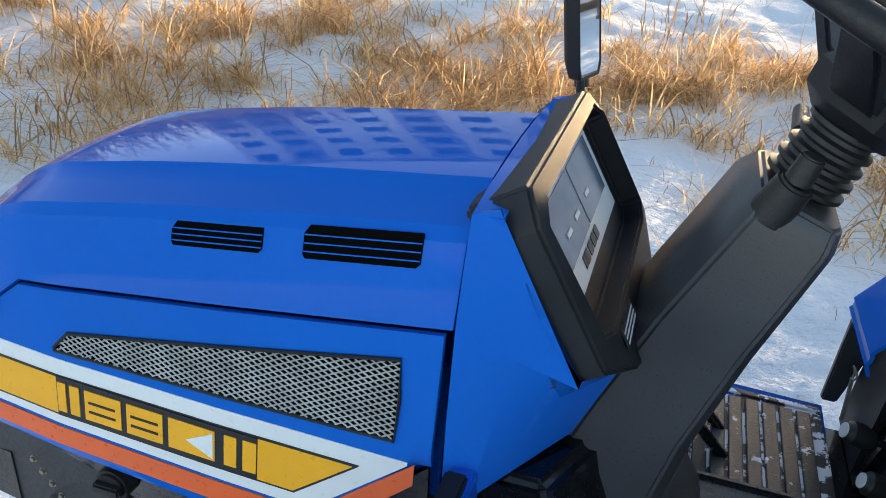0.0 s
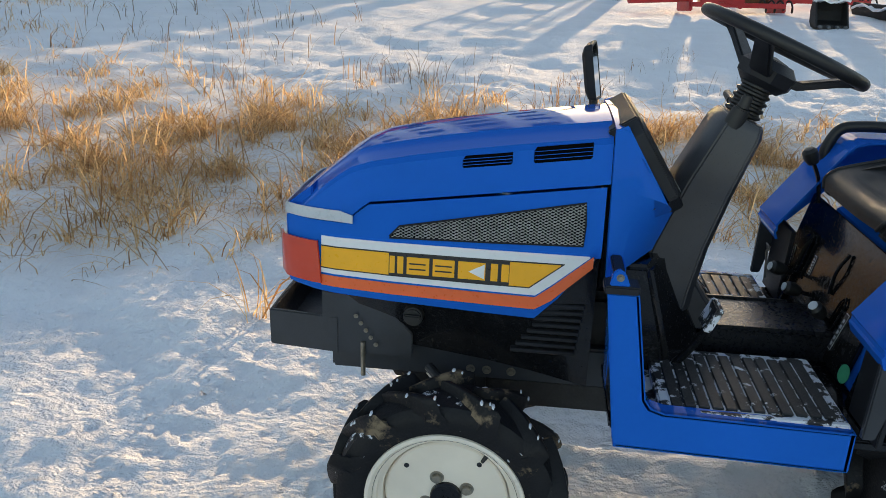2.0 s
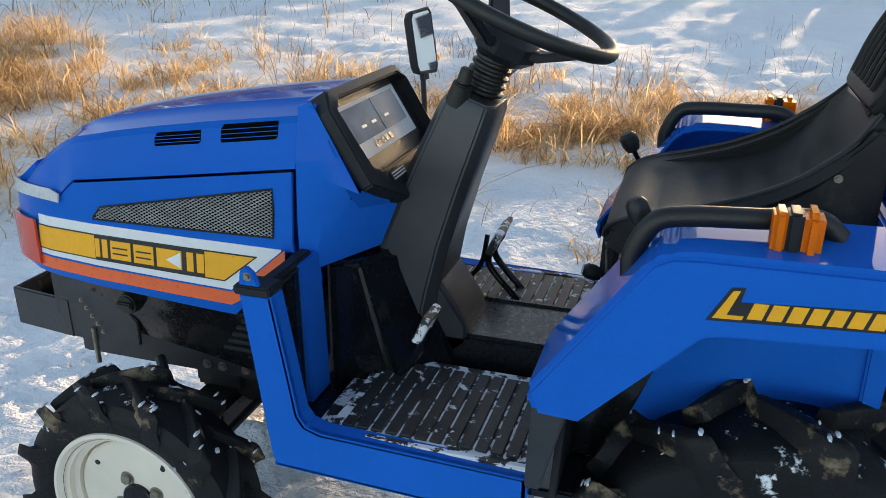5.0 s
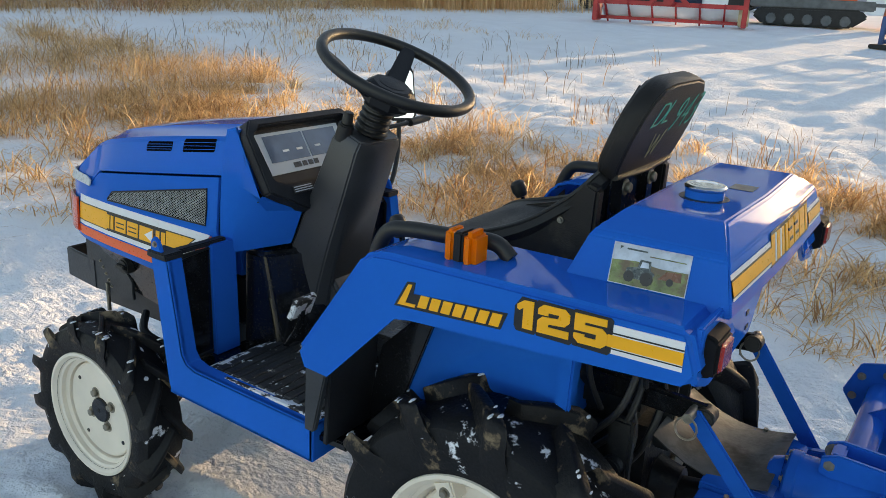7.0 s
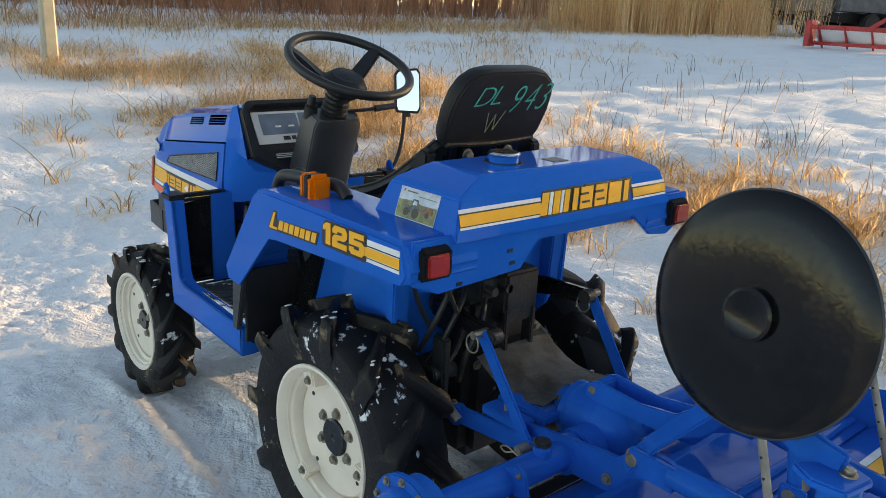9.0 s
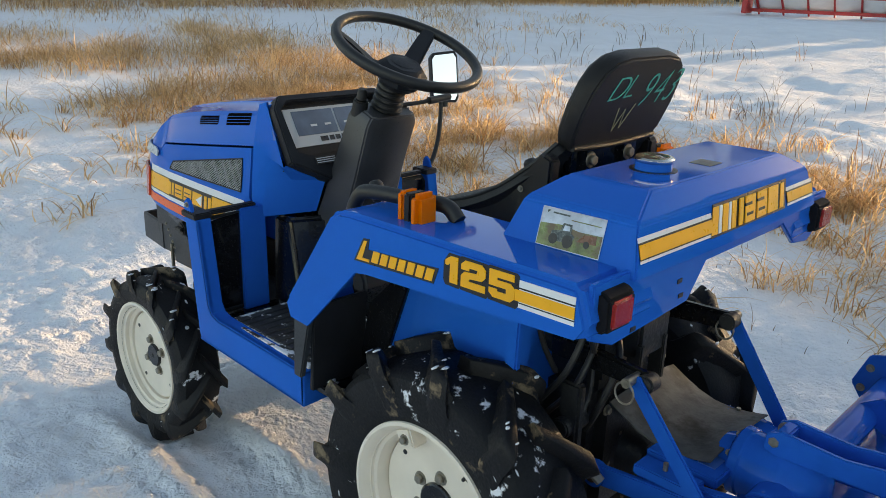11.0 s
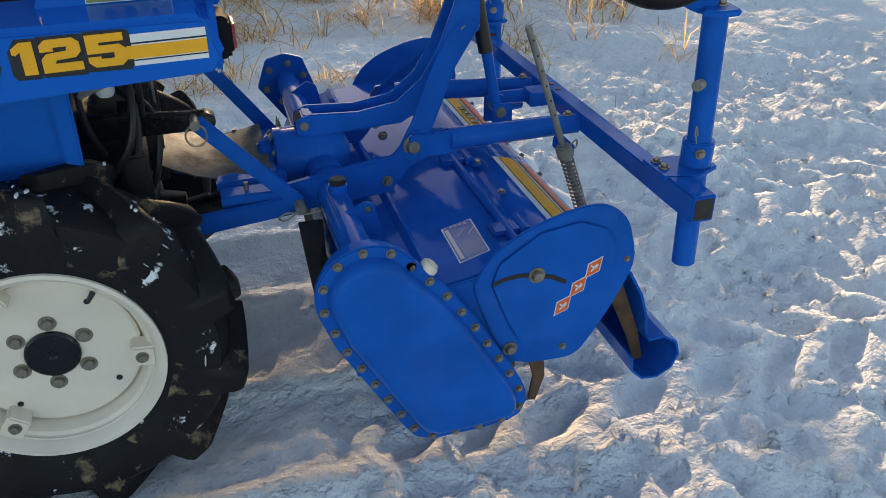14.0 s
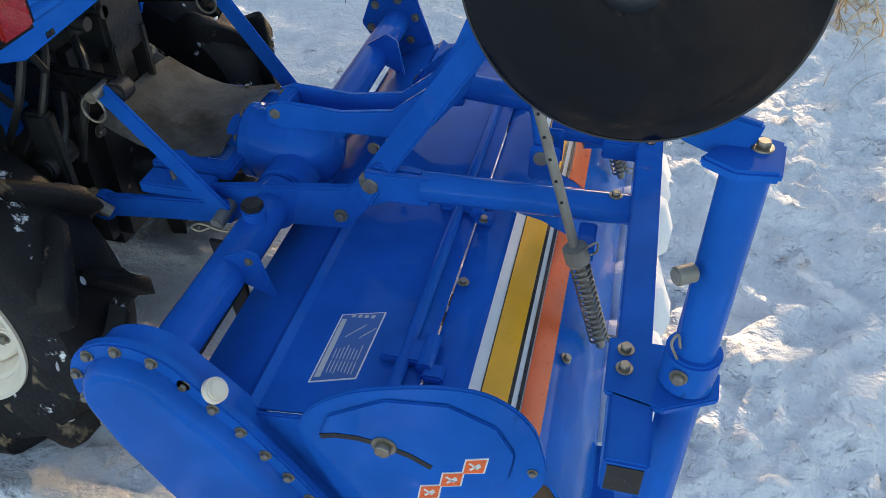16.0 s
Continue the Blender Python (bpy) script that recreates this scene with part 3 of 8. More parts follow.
def build_hood():
    xs = [-0.43, -0.415, -0.40, -0.39, -0.36, -0.33, -0.30, -0.276, -0.262, -0.246, -0.222, -0.17, -0.12, -0.05, 0.0, 0.05, 0.1, 0.15, 0.2, 0.25, 0.31]
    grid = []
    for x in xs:
        c, t = lerp(x, CRACK) + 0.003, lerp(x, HOOD_T)
        sh = max(c + 0.006, t - 0.034)
        k = min(1.0, (t - c) / 0.08)
        pts = []
        for s in (0, 0.25, 0.5, 0.75, 1):
            z = c + (sh - c) * s
            pts.append((lid_y(x, z), z))
        yb = pts[-1][0]
        pts += [(yb - 0.012 * k, sh + 0.012 * k), (yb - 0.056, t - 0.012 * k), (yb - 0.078, t - 0.004 * k), (yb - 0.086, t + 0.001), (0.06, t + 0.005), (0.0, t + 0.006)]
        grid.append([(x, -y, z) for y, z in pts] + [(x, y, z) for y, z in pts[-2::-1]])
    hood = part("hood", shell(grid, 0.006), BLUE, tractor, "glossy blue hood with bevelled shoulders", 24)
    # vents: black decals painted for the shaded openings, with slats
    for sign in (-1, 1):
        for u0, u1, zb in ((-0.014, 0.096, 0.972), (0.142, 0.268, 0.992)):
            rake = 0.135
            def at(u, v, lift, u0=u0, zb=zb, sign=sign):
                z = zb + v + (u - u0) * rake
                return Vector((u, sign * (lid_y(u, z) + lift), z))
            h = 0.026 if u0 < 0 else 0.034
            part("vent", decal([(u0 + 0.003, 0), (u1 - 0.004, 0), (u1, 0.004), (u1, h), (u0 + 0.006, h), (u0, h - 0.008), (u0, 0.004)], at, 0.0012), SHADE_BLACK, hood, "black slotted cooling vent")
            for k in range(3):
                v0 = h * (0.20 + 0.25 * k)
                slat = bmesh.new()
                ring = [[slat.verts.new(at(u, v, o)) for v, o in ((v0, 0.0013), (v0, 0.0020), (v0 + 0.0012, 0.0020), (v0 + 0.0012, 0.0013))] for u in (u0 + 0.001, u1 - 0.001)]
                for q in range(4):
                    slat.faces.new((ring[0][q], ring[0][(q + 1) % 4], ring[1][(q + 1) % 4], ring[1][q]))
                part("vent_slat", slat, BLUE, hood)
    # pale trim round the nose
    line = []
    for x in (-0.258, -0.29, -0.33, -0.37, -0.40, -0.425):
        line.append((x, 0.834, 0.859 if x > -0.28 else 0.858))
    g = [[(x, -(lid_y(x, z) + 0.006), z) for z in (z0, (z0 + z1) / 2, z1 if x < -0.262 else z0 + 0.018)] for x, z0, z1 in line]
    g.append([(-0.434, -0.16, 0.834), (-0.434, -0.16, 0.845), (-0.432, -0.16, 0.856)])
    g.append([(-0.440, 0.0, 0.834), (-0.440, 0.0, 0.845), (-0.438, 0.0, 0.856)])
    g += [[(x, -y, z) for x, y, z in row] for row in g[-2::-1]]
    part("nose_trim", shell(g, 0.004), SILVER_TRIM, hood, "silver-grey trim strip round the nose")
    part("nose_cap", prism([(-0.432, 0.836), (-0.432, 0.852), (-0.37, 0.90), (-0.37, 0.836)], -0.16, 0.16, 0.004), BLUE, hood)

    # lower side panels with grille and stripes
    for sign, nm in ((-1, "side_panel"), (1, "side_panel")):
        g = []
        for x in [-0.425, -0.40, -0.38, -0.36, -0.335, -0.30, -0.275, -0.262, -0.252, -0.222, -0.17, -0.08, 0, 0.05, 0.11, 0.165, 0.19, 0.215, 0.25, 0.288, 0.303]:
            lo, hi = lerp(x, PANEL_B), lerp(x, CRACK) - 0.003
            row = []
            for k in range(9):
                z = lo + (hi - lo) * k / 8
                lip = 0.010 * max(0, 1 - k * 1.2)
                row.append((x, sign * (side_y(x, z) - lip), z))
            g.append(row)
        panel = part(nm, shell(g, 0.008 * -sign), BLUE, tractor, "blue engine side panel with white, yellow and orange stripes", 30)
        at = on_side(sign)
        def gr(x):
            return lerp(x, [(-0.17, 0.818), (0.262, 0.914)]) , lerp(x, [(-0.17, 0.806), (0.262, 0.820)])
        us = [-0.170 + 0.432 * k / 12 for k in range(13)]
        top = lambda u: lerp(u, [(-0.172, 0.812), (-0.150, 0.836), (0.262, 0.916)])
        low = lambda u: lerp(u, [(-0.172, 0.808), (0.262, 0.820)])
        # black band painted on the panel for the shade behind the mesh
        part("grille_shade", band([-0.172, -0.15] + us[1:], top, low, at, 0.0012), SHADE_BLACK, panel)
        bm = bmesh.new()
        pitch = 0.0070
        for fam in (1, -1):
            for k in range(-60, 80):
                seg = []
                for s in range(0, 89):
                    u = -0.172 + 0.434 * s / 88
                    v = 0.80 + k * pitch + fam * (u + 0.172) * 0.55
                    ok = low(u) < v < top(u)
                    if ok:
                        seg.append((u, v))
                    if (not ok or s == 88) and len(seg) > 1:
                        w = 0.0010
                        pr = None
                        for a, b in seg:
                            q = [bm.verts.new(at(a, b + dv, o)) for dv, o in ((-w, 0.0014), (0, 0.0030), (w, 0.0014))]
                            if pr:
                                for i in range(2):
                                    bm.faces.new((pr[i], pr[i + 1], q[i + 1], q[i]))
                            pr = q
                        seg = []
                    elif not ok:
                        seg = []
        part("mesh_grille", bm, MESH_STEEL, panel, "expanded steel mesh grille", 60)
        edge = [at(u, top(u), 0.002) for u in [-0.172, -0.15, 0.05, 0.262]] + [at(0.264, 0.868, 0.002)] + [at(u, low(u), 0.002) for u in (0.262, 0.05, -0.15, -0.172)]
        part("grille_edge", pipe(edge, 0.0022, 8, 0), BLACK_PLASTIC, panel)
        # stripes, each lying a hair over the last
        N = [-0.336, -0.30, -0.26, -0.21, -0.17, -0.11, -0.05, 0.0, 0.05, 0.11, 0.164]
        part("stripe", band(N + [0.20, 0.24, 0.279], lambda u: 0.797 + 0.002 * u, lambda u: lerp(u, [(-0.34, 0.709), (0.168, 0.700), (0.2795, 0.794)]), at, 0.0012), WHITE, panel, "white stripe")
        part("stripe", band(N + [0.20, 0.24, 0.287], lambda u: lerp(u, [(-0.34, 0.704), (0.168, 0.696), (0.2875, 0.798)]), lambda u: lerp(u, [(-0.34, 0.679), (0.176, 0.668), (0.2875, 0.772)]), at, 0.0018), ORANGE, panel, "orange-red stripe")
        part("stripe", band(N[:-1] + [0.15, 0.19, 0.2255], lambda u: 0.776 + 0.004 * u, lambda u: lerp(u, [(-0.34, 0.720), (0.150, 0.716), (0.226, 0.776)]), at, 0.0019), BLACK_VINYL, panel)
        part("stripe", band(N[:-1] + [0.149, 0.18, 0.218], lambda u: 0.773 + 0.004 * u, lambda u: lerp(u, [(-0.34, 0.723), (0.149, 0.719), (0.2185, 0.7735)]), at, 0.0025), YELLOW, panel, "yellow stripe")
        # the maker's mark, as plain blocks
        part("mark_ground", band([-0.172, -0.11, -0.05, 0.0, 0.05, 0.104], lambda u: 0.774, lambda u: 0.7195, at, 0.0031), BLACK_VINYL, panel)
        for a, b in ((-0.170, -0.158), (-0.152, -0.138), (-0.130, -0.078), (-0.070, -0.020), (-0.012, 0.050), (0.062, 0.078), (0.086, 0.103)):
            part("mark_block", decal([(a, 0.767), (b, 0.767), (b, 0.727), (a, 0.727)], at, 0.0042), YELLOW, panel)
        for a, b in ((-0.124, -0.086), (-0.064, -0.026)):
            for z in (0.741, 0.7535):
                part("mark_gap", decal([(a, z), (b, z), (b, z - 0.003), (a, z - 0.003)], at, 0.0050), BLACK_VINYL, panel)
        part("mark_notch", decal([(0.048, 0.764), (0.048, 0.730), (0.012, 0.745)], at, 0.0050), WHITE, panel)
        # corner reflector wrapping to the front
        g = [[(x, sign * (side_y(x, z) + 0.0035), z) for z in (0.684 + 0.02 * k for k in range(6))] for x in (-0.338, -0.36, -0.39, -0.41, -0.428)]
        g = [[(x - 0.10 * (z - 0.73), y, z) for x, y, z in row] for row in g]
        g.append([(-0.447, sign * 0.15, z) for z in (0.684 + 0.02 * k for k in range(6))])
        part("corner_lens", shell(g, 0.006 * -sign), REFLECTOR, panel, "red-orange corner reflector")
    part("nose", join(box(-0.436, -0.34, -0.165, 0.165, 0.664, 0.832, 0.008), box(-0.34, 0.29, -0.15, 0.15, 0.66, 0.86, 0.004)), BLUE, tractor)
    for k in range(6):
        part("nose_slat", box(-0.441, -0.434, -0.13, 0.13, 0.69 + 0.02 * k, 0.70 + 0.02 * k, 0.002), BLACK_PLASTIC, tractor)
    return hood


build_hood()


def build_cowl():
    # blue cowl behind the hood, and the black instrument binnacle that it carries
    for sign in (-1, 1):
        pts = {"a": (0.313, 0.205, 1.074), "b": (0.338, 0.200, 1.082), "c": (0.437, 0.217, 0.918), "d": (0.470, 0.102, 0.872), "e": (0.432, 0.106, 0.776),
               "f": (0.345, 0.240, 0.762), "g": (0.318, 0.246, 0.750), "h": (0.313, 0.230, 0.958)}
        V = {k: Vector((x, sign * y, z)) for k, (x, y, z) in pts.items()}
        low = V["g"].lerp(V["h"], 0.5) + Vector((0, sign * 0.004, 0))
        g = [[V["g"], V["f"], V["f"].lerp(V["e"], 0.5), V["e"]],
             [low, low.lerp(V["d"], 0.30) + Vector((0, sign * 0.022, 0.006)), low.lerp(V["d"], 0.66) + Vector((0, sign * 0.030, 0.01)), V["d"]],
             [V["h"], V["h"].lerp(V["c"], 0.35), V["h"].lerp(V["c"], 0.75), V["c"]],
             [V["a"].lerp(V["h"], 0.45) + Vector((0, sign * 0.002, 0)), V["a"].lerp(V["h"], 0.45).lerp(V["c"], 0.25), V["b"].lerp(V["c"], 0.50), V["b"].lerp(V["c"], 0.58)],
             [V["a"], V["a"].lerp(V["b"], 0.4), V["a"].lerp(V["b"], 0.8), V["b"]]]
        part("cowl", shell(g, 0.008 * sign), BLUE, tractor, "faceted blue cowl under the dashboard", 28)
    part("cowl_top", shell([[(x, y, 1.078 + 0.006 * (1 - abs(y) / 0.2) - 0.004 * (abs(y) > 0.19)) for x in (0.313, 0.328, 0.343)] for y in (-0.203, -0.15, -0.08, 0, 0.08, 0.15, 0.203)], -0.008), BLUE, tractor)
    part("bulkhead", prism([(0.318, 0.66), (0.318, 1.06), (0.335, 1.06), (0.43, 0.90), (0.425, 0.80), (0.36, 0.70)], -0.10, 0.10, 0.004), BLACK_PLASTIC, tractor)

    # the binnacle's frame lies on a slope: u across, v down it, w out of it
    o, du, dv = Vector((0.340, 0.0, 1.090)), Vector((0, 1, 0)), Vector((0.56, 0, -0.90)).normalized()
    dw = Vector((0.90, 0, 0.56)).normalized()
    P = lambda u, v, w: o + du * u + dv * v + dw * w
    dash = bmesh.new()
    outer = [(-0.175, 0.0), (0.175, 0.0), (0.200, 0.035), (0.205, 0.196), (0.100, 0.258), (-0.100, 0.258), (-0.205, 0.196), (-0.200, 0.035)]
    inner = [(-0.155, 0.022), (0.155, 0.022), (0.184, 0.042), (0.178, 0.168), (0.145, 0.182), (-0.145, 0.182), (-0.178, 0.168), (-0.184, 0.042)]
    loops = [[dash.verts.new(P(u, v, w)) for u, v in line] for line, w in ((outer, -0.05), (outer, 0.020), (inner, 0.028), (inner, -0.002))]
    for a, b in zip(loops, loops[1:]):
        for k in range(8):
            dash.faces.new((a[k], a[(k + 1) % 8], b[(k + 1) % 8], b[k]))
    dash.faces.new(loops[-1])
    dash.faces.new(loops[0][::-1])
    soften(dash, 0.004, 2, 25)
    binn = part("instrument_binnacle", dash, BLACK_PLASTIC, tractor, "black plastic dashboard frame with sloping visor")
    quad = lambda u0, u1, v0, v1: [(u0, v0), (u1, v0), (u1, v1), (u0, v1)]
    W = lambda base: (lambda u, v, lift: P(u, v, base + lift))
    part("gauge_panel", decal(quad(-0.165, 0.15, 0.036, 0.150), W(-0.002), 0.003), PANEL_GREY, binn, "pale grey instrument panel")
    part("gauge", decal(quad(-0.140, 0.0, 0.045, 0.118), W(0.001), 0.002), DIAL_GREY, binn, "dark gauge window")
    part("gauge", decal(quad(0.008, 0.13, 0.045, 0.118), W(0.001), 0.002), DIAL_GREY, binn, "dark gauge window")
    for u in (-0.09, -0.04, 0.03):
        part("gauge_mark", decal(quad(u, u + 0.022, 0.088, 0.094), W(0.0032), 0.001), WHITE, binn)
    part("gauge_mark", decal(quad(-0.07, -0.045, 0.126, 0.140), W(0.0012), 0.001), BLACK_VINYL, binn)
    for k in range(4):
        part("gauge_mark", decal(quad(-0.06 + 0.022 * k, -0.044 + 0.022 * k, 0.126, 0.140), W(0.0014), 0.0012), BLACK_VINYL, binn)
    part("warning_plate", decal(quad(-0.135, -0.062, 0.192, 0.214), W(0.027), 0.0012), DARK_STEEL, binn)
    for k in range(3):
        part("plate_line", decal(quad(-0.131, -0.067, 0.196 + 0.006 * k, 0.1985 + 0.006 * k), W(0.0285), 0.0006), PANEL_GREY, binn)
    return binn


build_cowl()


def build_column():
    cy = -0.004
    # lofted housing from the pedestal to the collar
    sec = [((0.452, 0.63), 0.108, 0.090), ((0.470, 0.70), 0.102, 0.082), ((0.500, 0.80), 0.092, 0.072), ((0.545, 0.925), 0.086, 0.064), ((0.600, 1.060), 0.088, 0.054), ((0.612, 1.082), 0.076, 0.044)]
    bm = bmesh.new()
    d = Vector((0.36, 0, 0.93)).normalized()
    f = Vector((0.93, 0, -0.36)).normalized()
    rings = []
    for (x, z), hw, hd in sec:
        c = Vector((x, cy, z))
        ch = 0.26
        oct8 = [(-hw, -hd * (1 - ch)), (-hw, hd * (1 - ch)), (-hw * (1 - ch), hd), (hw * (1 - ch), hd), (hw, hd * (1 - ch)), (hw, -hd * (1 - ch)), (hw * (1 - ch), -hd), (-hw * (1 - ch), -hd)]
        rings.append([bm.verts.new(c + Vector((0, 1, 0)) * a + f * b) for a, b in oct8])
    for a, b in zip(rings, rings[1:]):
        for k in range(8):
            bm.faces.new((a[k], a[(k + 1) % 8], b[(k + 1) % 8], b[k]))
    bm.faces.new(rings[0][::-1])
    bm.faces.new(rings[-1])
    soften(bm, 0.004, 2, 20)
    col = part("steering_column", bm, COLUMN_PLASTIC, tractor, "black moulded steering column cover")
    part("column_shoulder", prism([(0.535, 1.00), (0.560, 1.075), (0.600, 1.085), (0.590, 1.0)], cy + 0.05, cy + 0.105, 0.008), COLUMN_PLASTIC, col)
    # pleated boot
    top = Vector((0.612, cy, 1.085))
    prof = []
    for k in range(5):
        prof += [(0.037 - 0.001 * k, 0.016 * k), (0.043 - 0.001 * k, 0.016 * k + 0.004), (0.043 - 0.001 * k, 0.016 * k + 0.009), (0.037 - 0.001 * k, 0.016 * k + 0.012)]
    part("boot", lathe([(0.0, 0.0)] + prof + [(0, 0.08)], top, d, 24), GRIP, col, "pleated rubber boot")
    # key switch and turn lever
    part("key_switch", join(rod((0.578, cy - 0.066, 1.068), (0.596, cy - 0.073, 1.112), 0.023, 20, 0.019, 0.003), rod((0.596, cy - 0.073, 1.112), (0.604, cy - 0.074, 1.140), 0.014, 16, 0.012, 0.002)), GRIP, col, "ribbed black key switch")
    part("lever", join(pipe([(0.60, cy + 0.03, 1.085), (0.615, cy + 0.12, 1.09), (0.62, cy + 0.17, 1.095)], 0.006, 10), rod((0.62, cy + 0.15, 1.093), (0.625, cy + 0.235, 1.10), 0.011, 14, 0.010, 0.004)), GRIP, col, "black throttle lever with ribbed grip")
    # steering wheel
    c, nrm = Vector((0.684, 0.006, 1.241)), Vector((0.40, 0, 0.917)).normalized()
    ax = nrm.cross(Vector((0, 1, 0))).normalized()
    ay = Vector((0, 1, 0))
    bm = bmesh.new()
    R, seg, cs = 0.190, 96, 12
    rings = []
    for k in range(seg):
        a = 2 * math.pi * k / seg
        er = math.cos(a) * ax + math.sin(a) * ay
        rr = 0.0135 + 0.0012 * math.sin(a * 48)
        rings.append([bm.verts.new(c + er * (R + rr * math.cos(2 * math.pi * j / cs)) + nrm * rr * 1.05 * math.sin(2 * math.pi * j / cs)) for j in range(cs)])
    for k in range(seg):
        for j in range(cs):
            bm.faces.new((rings[k][j], rings[k][(j + 1) % cs], rings[(k + 1) % seg][(j + 1) % cs], rings[(k + 1) % seg][j]))
    wheel = part("steering_wheel", bm, GRIP, tractor, "black steering wheel with ribbed rim", 60)
    hub = c - nrm * 0.070
    part("wheel_hub", lathe([(0.0, -0.032), (0.046, -0.032), (0.066, -0.014), (0.070, 0.014), (0.050, 0.034), (0.0, 0.038)], hub, nrm, 8), BLACK_PLASTIC, wheel)
    for a in (radians(60), radians(183), radians(300)):
        er = math.cos(a) * ax + math.sin(a) * ay
        part("spoke", ribbon([hub + er * 0.02, hub + er * 0.075 + nrm * 0.008, c + er * (R - 0.045) - nrm * 0.02, c + er * (R - 0.004)], lambda t: 0.056 - 0.020 * t, 0.020, nrm.cross(er).cross(er) * -1, 0.004), BLACK_PLASTIC, wheel)
    part("horn_cap", lathe([(0, 0.03), (0.03, 0.03), (0.034, 0.036), (0.0, 0.042)], hub, nrm, 24), BLACK_PLASTIC, wheel)


build_column()


def build_floor():
    part("floor_plate", box(0.335, 0.90, -0.425, 0.425, 0.478, 0.498, 0.004), BLACK_GLOSS, tractor)
    for s in (-1, 1):
        mat_ = part("floor_mat", join(box(0.40, 0.80, min(s * 0.12, s * 0.425), max(s * 0.12, s * 0.425), 0.498, 0.507, 0.003), box(0.440, 0.822, min(s * 0.12, s * 0.430), max(s * 0.12, s * 0.430), 0.505, 0.5300, 0.004)), MAT_RUBBER, tractor, "ribbed black rubber floor mat dusted with snow")
        for k in range(12):
            x0 = 0.465 + 0.0282 * k
            part("rib", box(x0, x0 + 0.0225, min(s * 0.150, s * 0.400), max(s * 0.150, s * 0.400), 0.5290, 0.5355, 0.0015, 1), MAT_RIB, mat_)
        part("edge_bead", box(0.446, 0.818, min(s * 0.412, s * 0.426), max(s * 0.412, s * 0.426), 0.5295, 0.5340, 0.002, 1), MAT_RUBBER, mat_)
        # outer sill and front post in one pressed plate
        y0, y1 = s * 0.432, s * 0.446
        out = [(0.303, 0.795), (0.366, 0.795), (0.392, 0.63), (0.402, 0.565), (0.416, 0.545), (0.445, 0.536), (0.824, 0.526), (0.822, 0.434), (0.350, 0.448), (0.342, 0.47)]
        sill = part("step_frame", prism(out, min(y0, y1), max(y0, y1), 0.003), BLUE, tractor, "blue pressed-steel step frame with upright post")
        part("flange", prism([(0.366, 0.795), (0.392, 0.63), (0.402, 0.565), (0.416, 0.545), (0.445, 0.536), (0.824, 0.526), (0.824, 0.520), (0.440, 0.529), (0.408, 0.540), (0.394, 0.562), (0.384, 0.63), (0.358, 0.795)], min(y1, s * 0.405), max(y1, s * 0.405), 0.001), BLUE, sill)
        part("sill_flange", prism([(0.346, 0.448), (0.822, 0.434), (0.822, 0.441), (0.346, 0.455)], min(y1, s * 0.40), max(y1, s * 0.40), 0.001), BLUE, sill)
        part("rear_return", box(0.812, 0.824, min(y1, s * 0.36), max(y1, s * 0.36), 0.436, 0.526, 0.002), BLUE, sill)
        # bracket head
        part("bracket_pad", join(box(0.296, 0.366, min(s * 0.40, s * 0.452), max(s * 0.40, s * 0.452), 0.795, 0.812, 0.003), box(0.322, 0.346, min(s * 0.25, s * 0.40), max(s * 0.25, s * 0.40), 0.795, 0.808, 0.003)), BLACK_PLASTIC, sill)
        part("bracket_ear", join(prism([(0.306, 0.812), (0.310, 0.838), (0.322, 0.848), (0.336, 0.838), (0.346, 0.812)], min(s * 0.438, s * 0.448), max(s * 0.438, s * 0.448), 0.002)), BLUE, sill)
        bolt(sill, (0.325, s * 0.448, 0.830), (0, s, 0), scale=0.7)
        # inner upright of the post, with a dark glossy splash panel in a rubber frame
        part("inner_post", prism([(0.325, 0.80), (0.352, 0.80), (0.360, 0.50), (0.335, 0.50)], min(s * 0.225, s * 0.305), max(s * 0.225, s * 0.305), 0.003), BLUE, tractor)
        sp = part("splash_panel", prism([(s * 0.305, 0.51), (s * 0.40, 0.51), (s * 0.41, 0.54), (s * 0.41, 0.775), (s * 0.305, 0.79)], 0.338, 0.344, 0.001, plane="yz"), BLACK_GLOSS, tractor, "dark glossy splash panel with rubber edging")
        edge = [(0.341, s * 0.300, 0.51), (0.341, s * 0.395, 0.51), (0.341, s * 0.411, 0.53), (0.341, s * 0.411, 0.77), (0.341, s * 0.40, 0.786), (0.341, s * 0.300, 0.79), (0.341, s * 0.300, 0.51)]
        part("rubber_edging", pipe(edge, 0.007, 8, 0), GRIP, sp)
    # transmission tunnel and pedestal
    part("tunnel", join(box(0.55, 0.90, -0.075, 0.118, 0.498, 0.578, 0.010), box(0.56, 0.83, 0.108, 0.122, 0.498, 0.584, 0.004)), TUNNEL_PAINT, tractor, "black transmission tunnel cover")
    low = [(0.345, -0.205), (0.490, -0.205), (0.600, -0.085), (0.600, 0.095), (0.490, 0.215), (0.345, 0.215)]
    high = [(0.345, -0.195), (0.420, -0.195), (0.470, -0.075), (0.470, 0.085), (0.420, 0.205), (0.345, 0.205)]
    bm = bmesh.new()
    rings = [[bm.verts.new((x, y, z)) for x, y in line] for line, z in ((low, 0.498), ([(a + (c - a) * 0.25, b + (d - b) * 0.3) for (a, b), (c, d) in zip(low, high)], 0.57), (high, 0.765))]
    for a, b in zip(rings, rings[1:]):
        for k in range(6):
            bm.faces.new((a[k], a[(k + 1) % 6], b[(k + 1) % 6], b[k]))
    bm.faces.new(rings[0][::-1])
    bm.faces.new(rings[-1])
    soften(bm, 0.012, 3, 12)
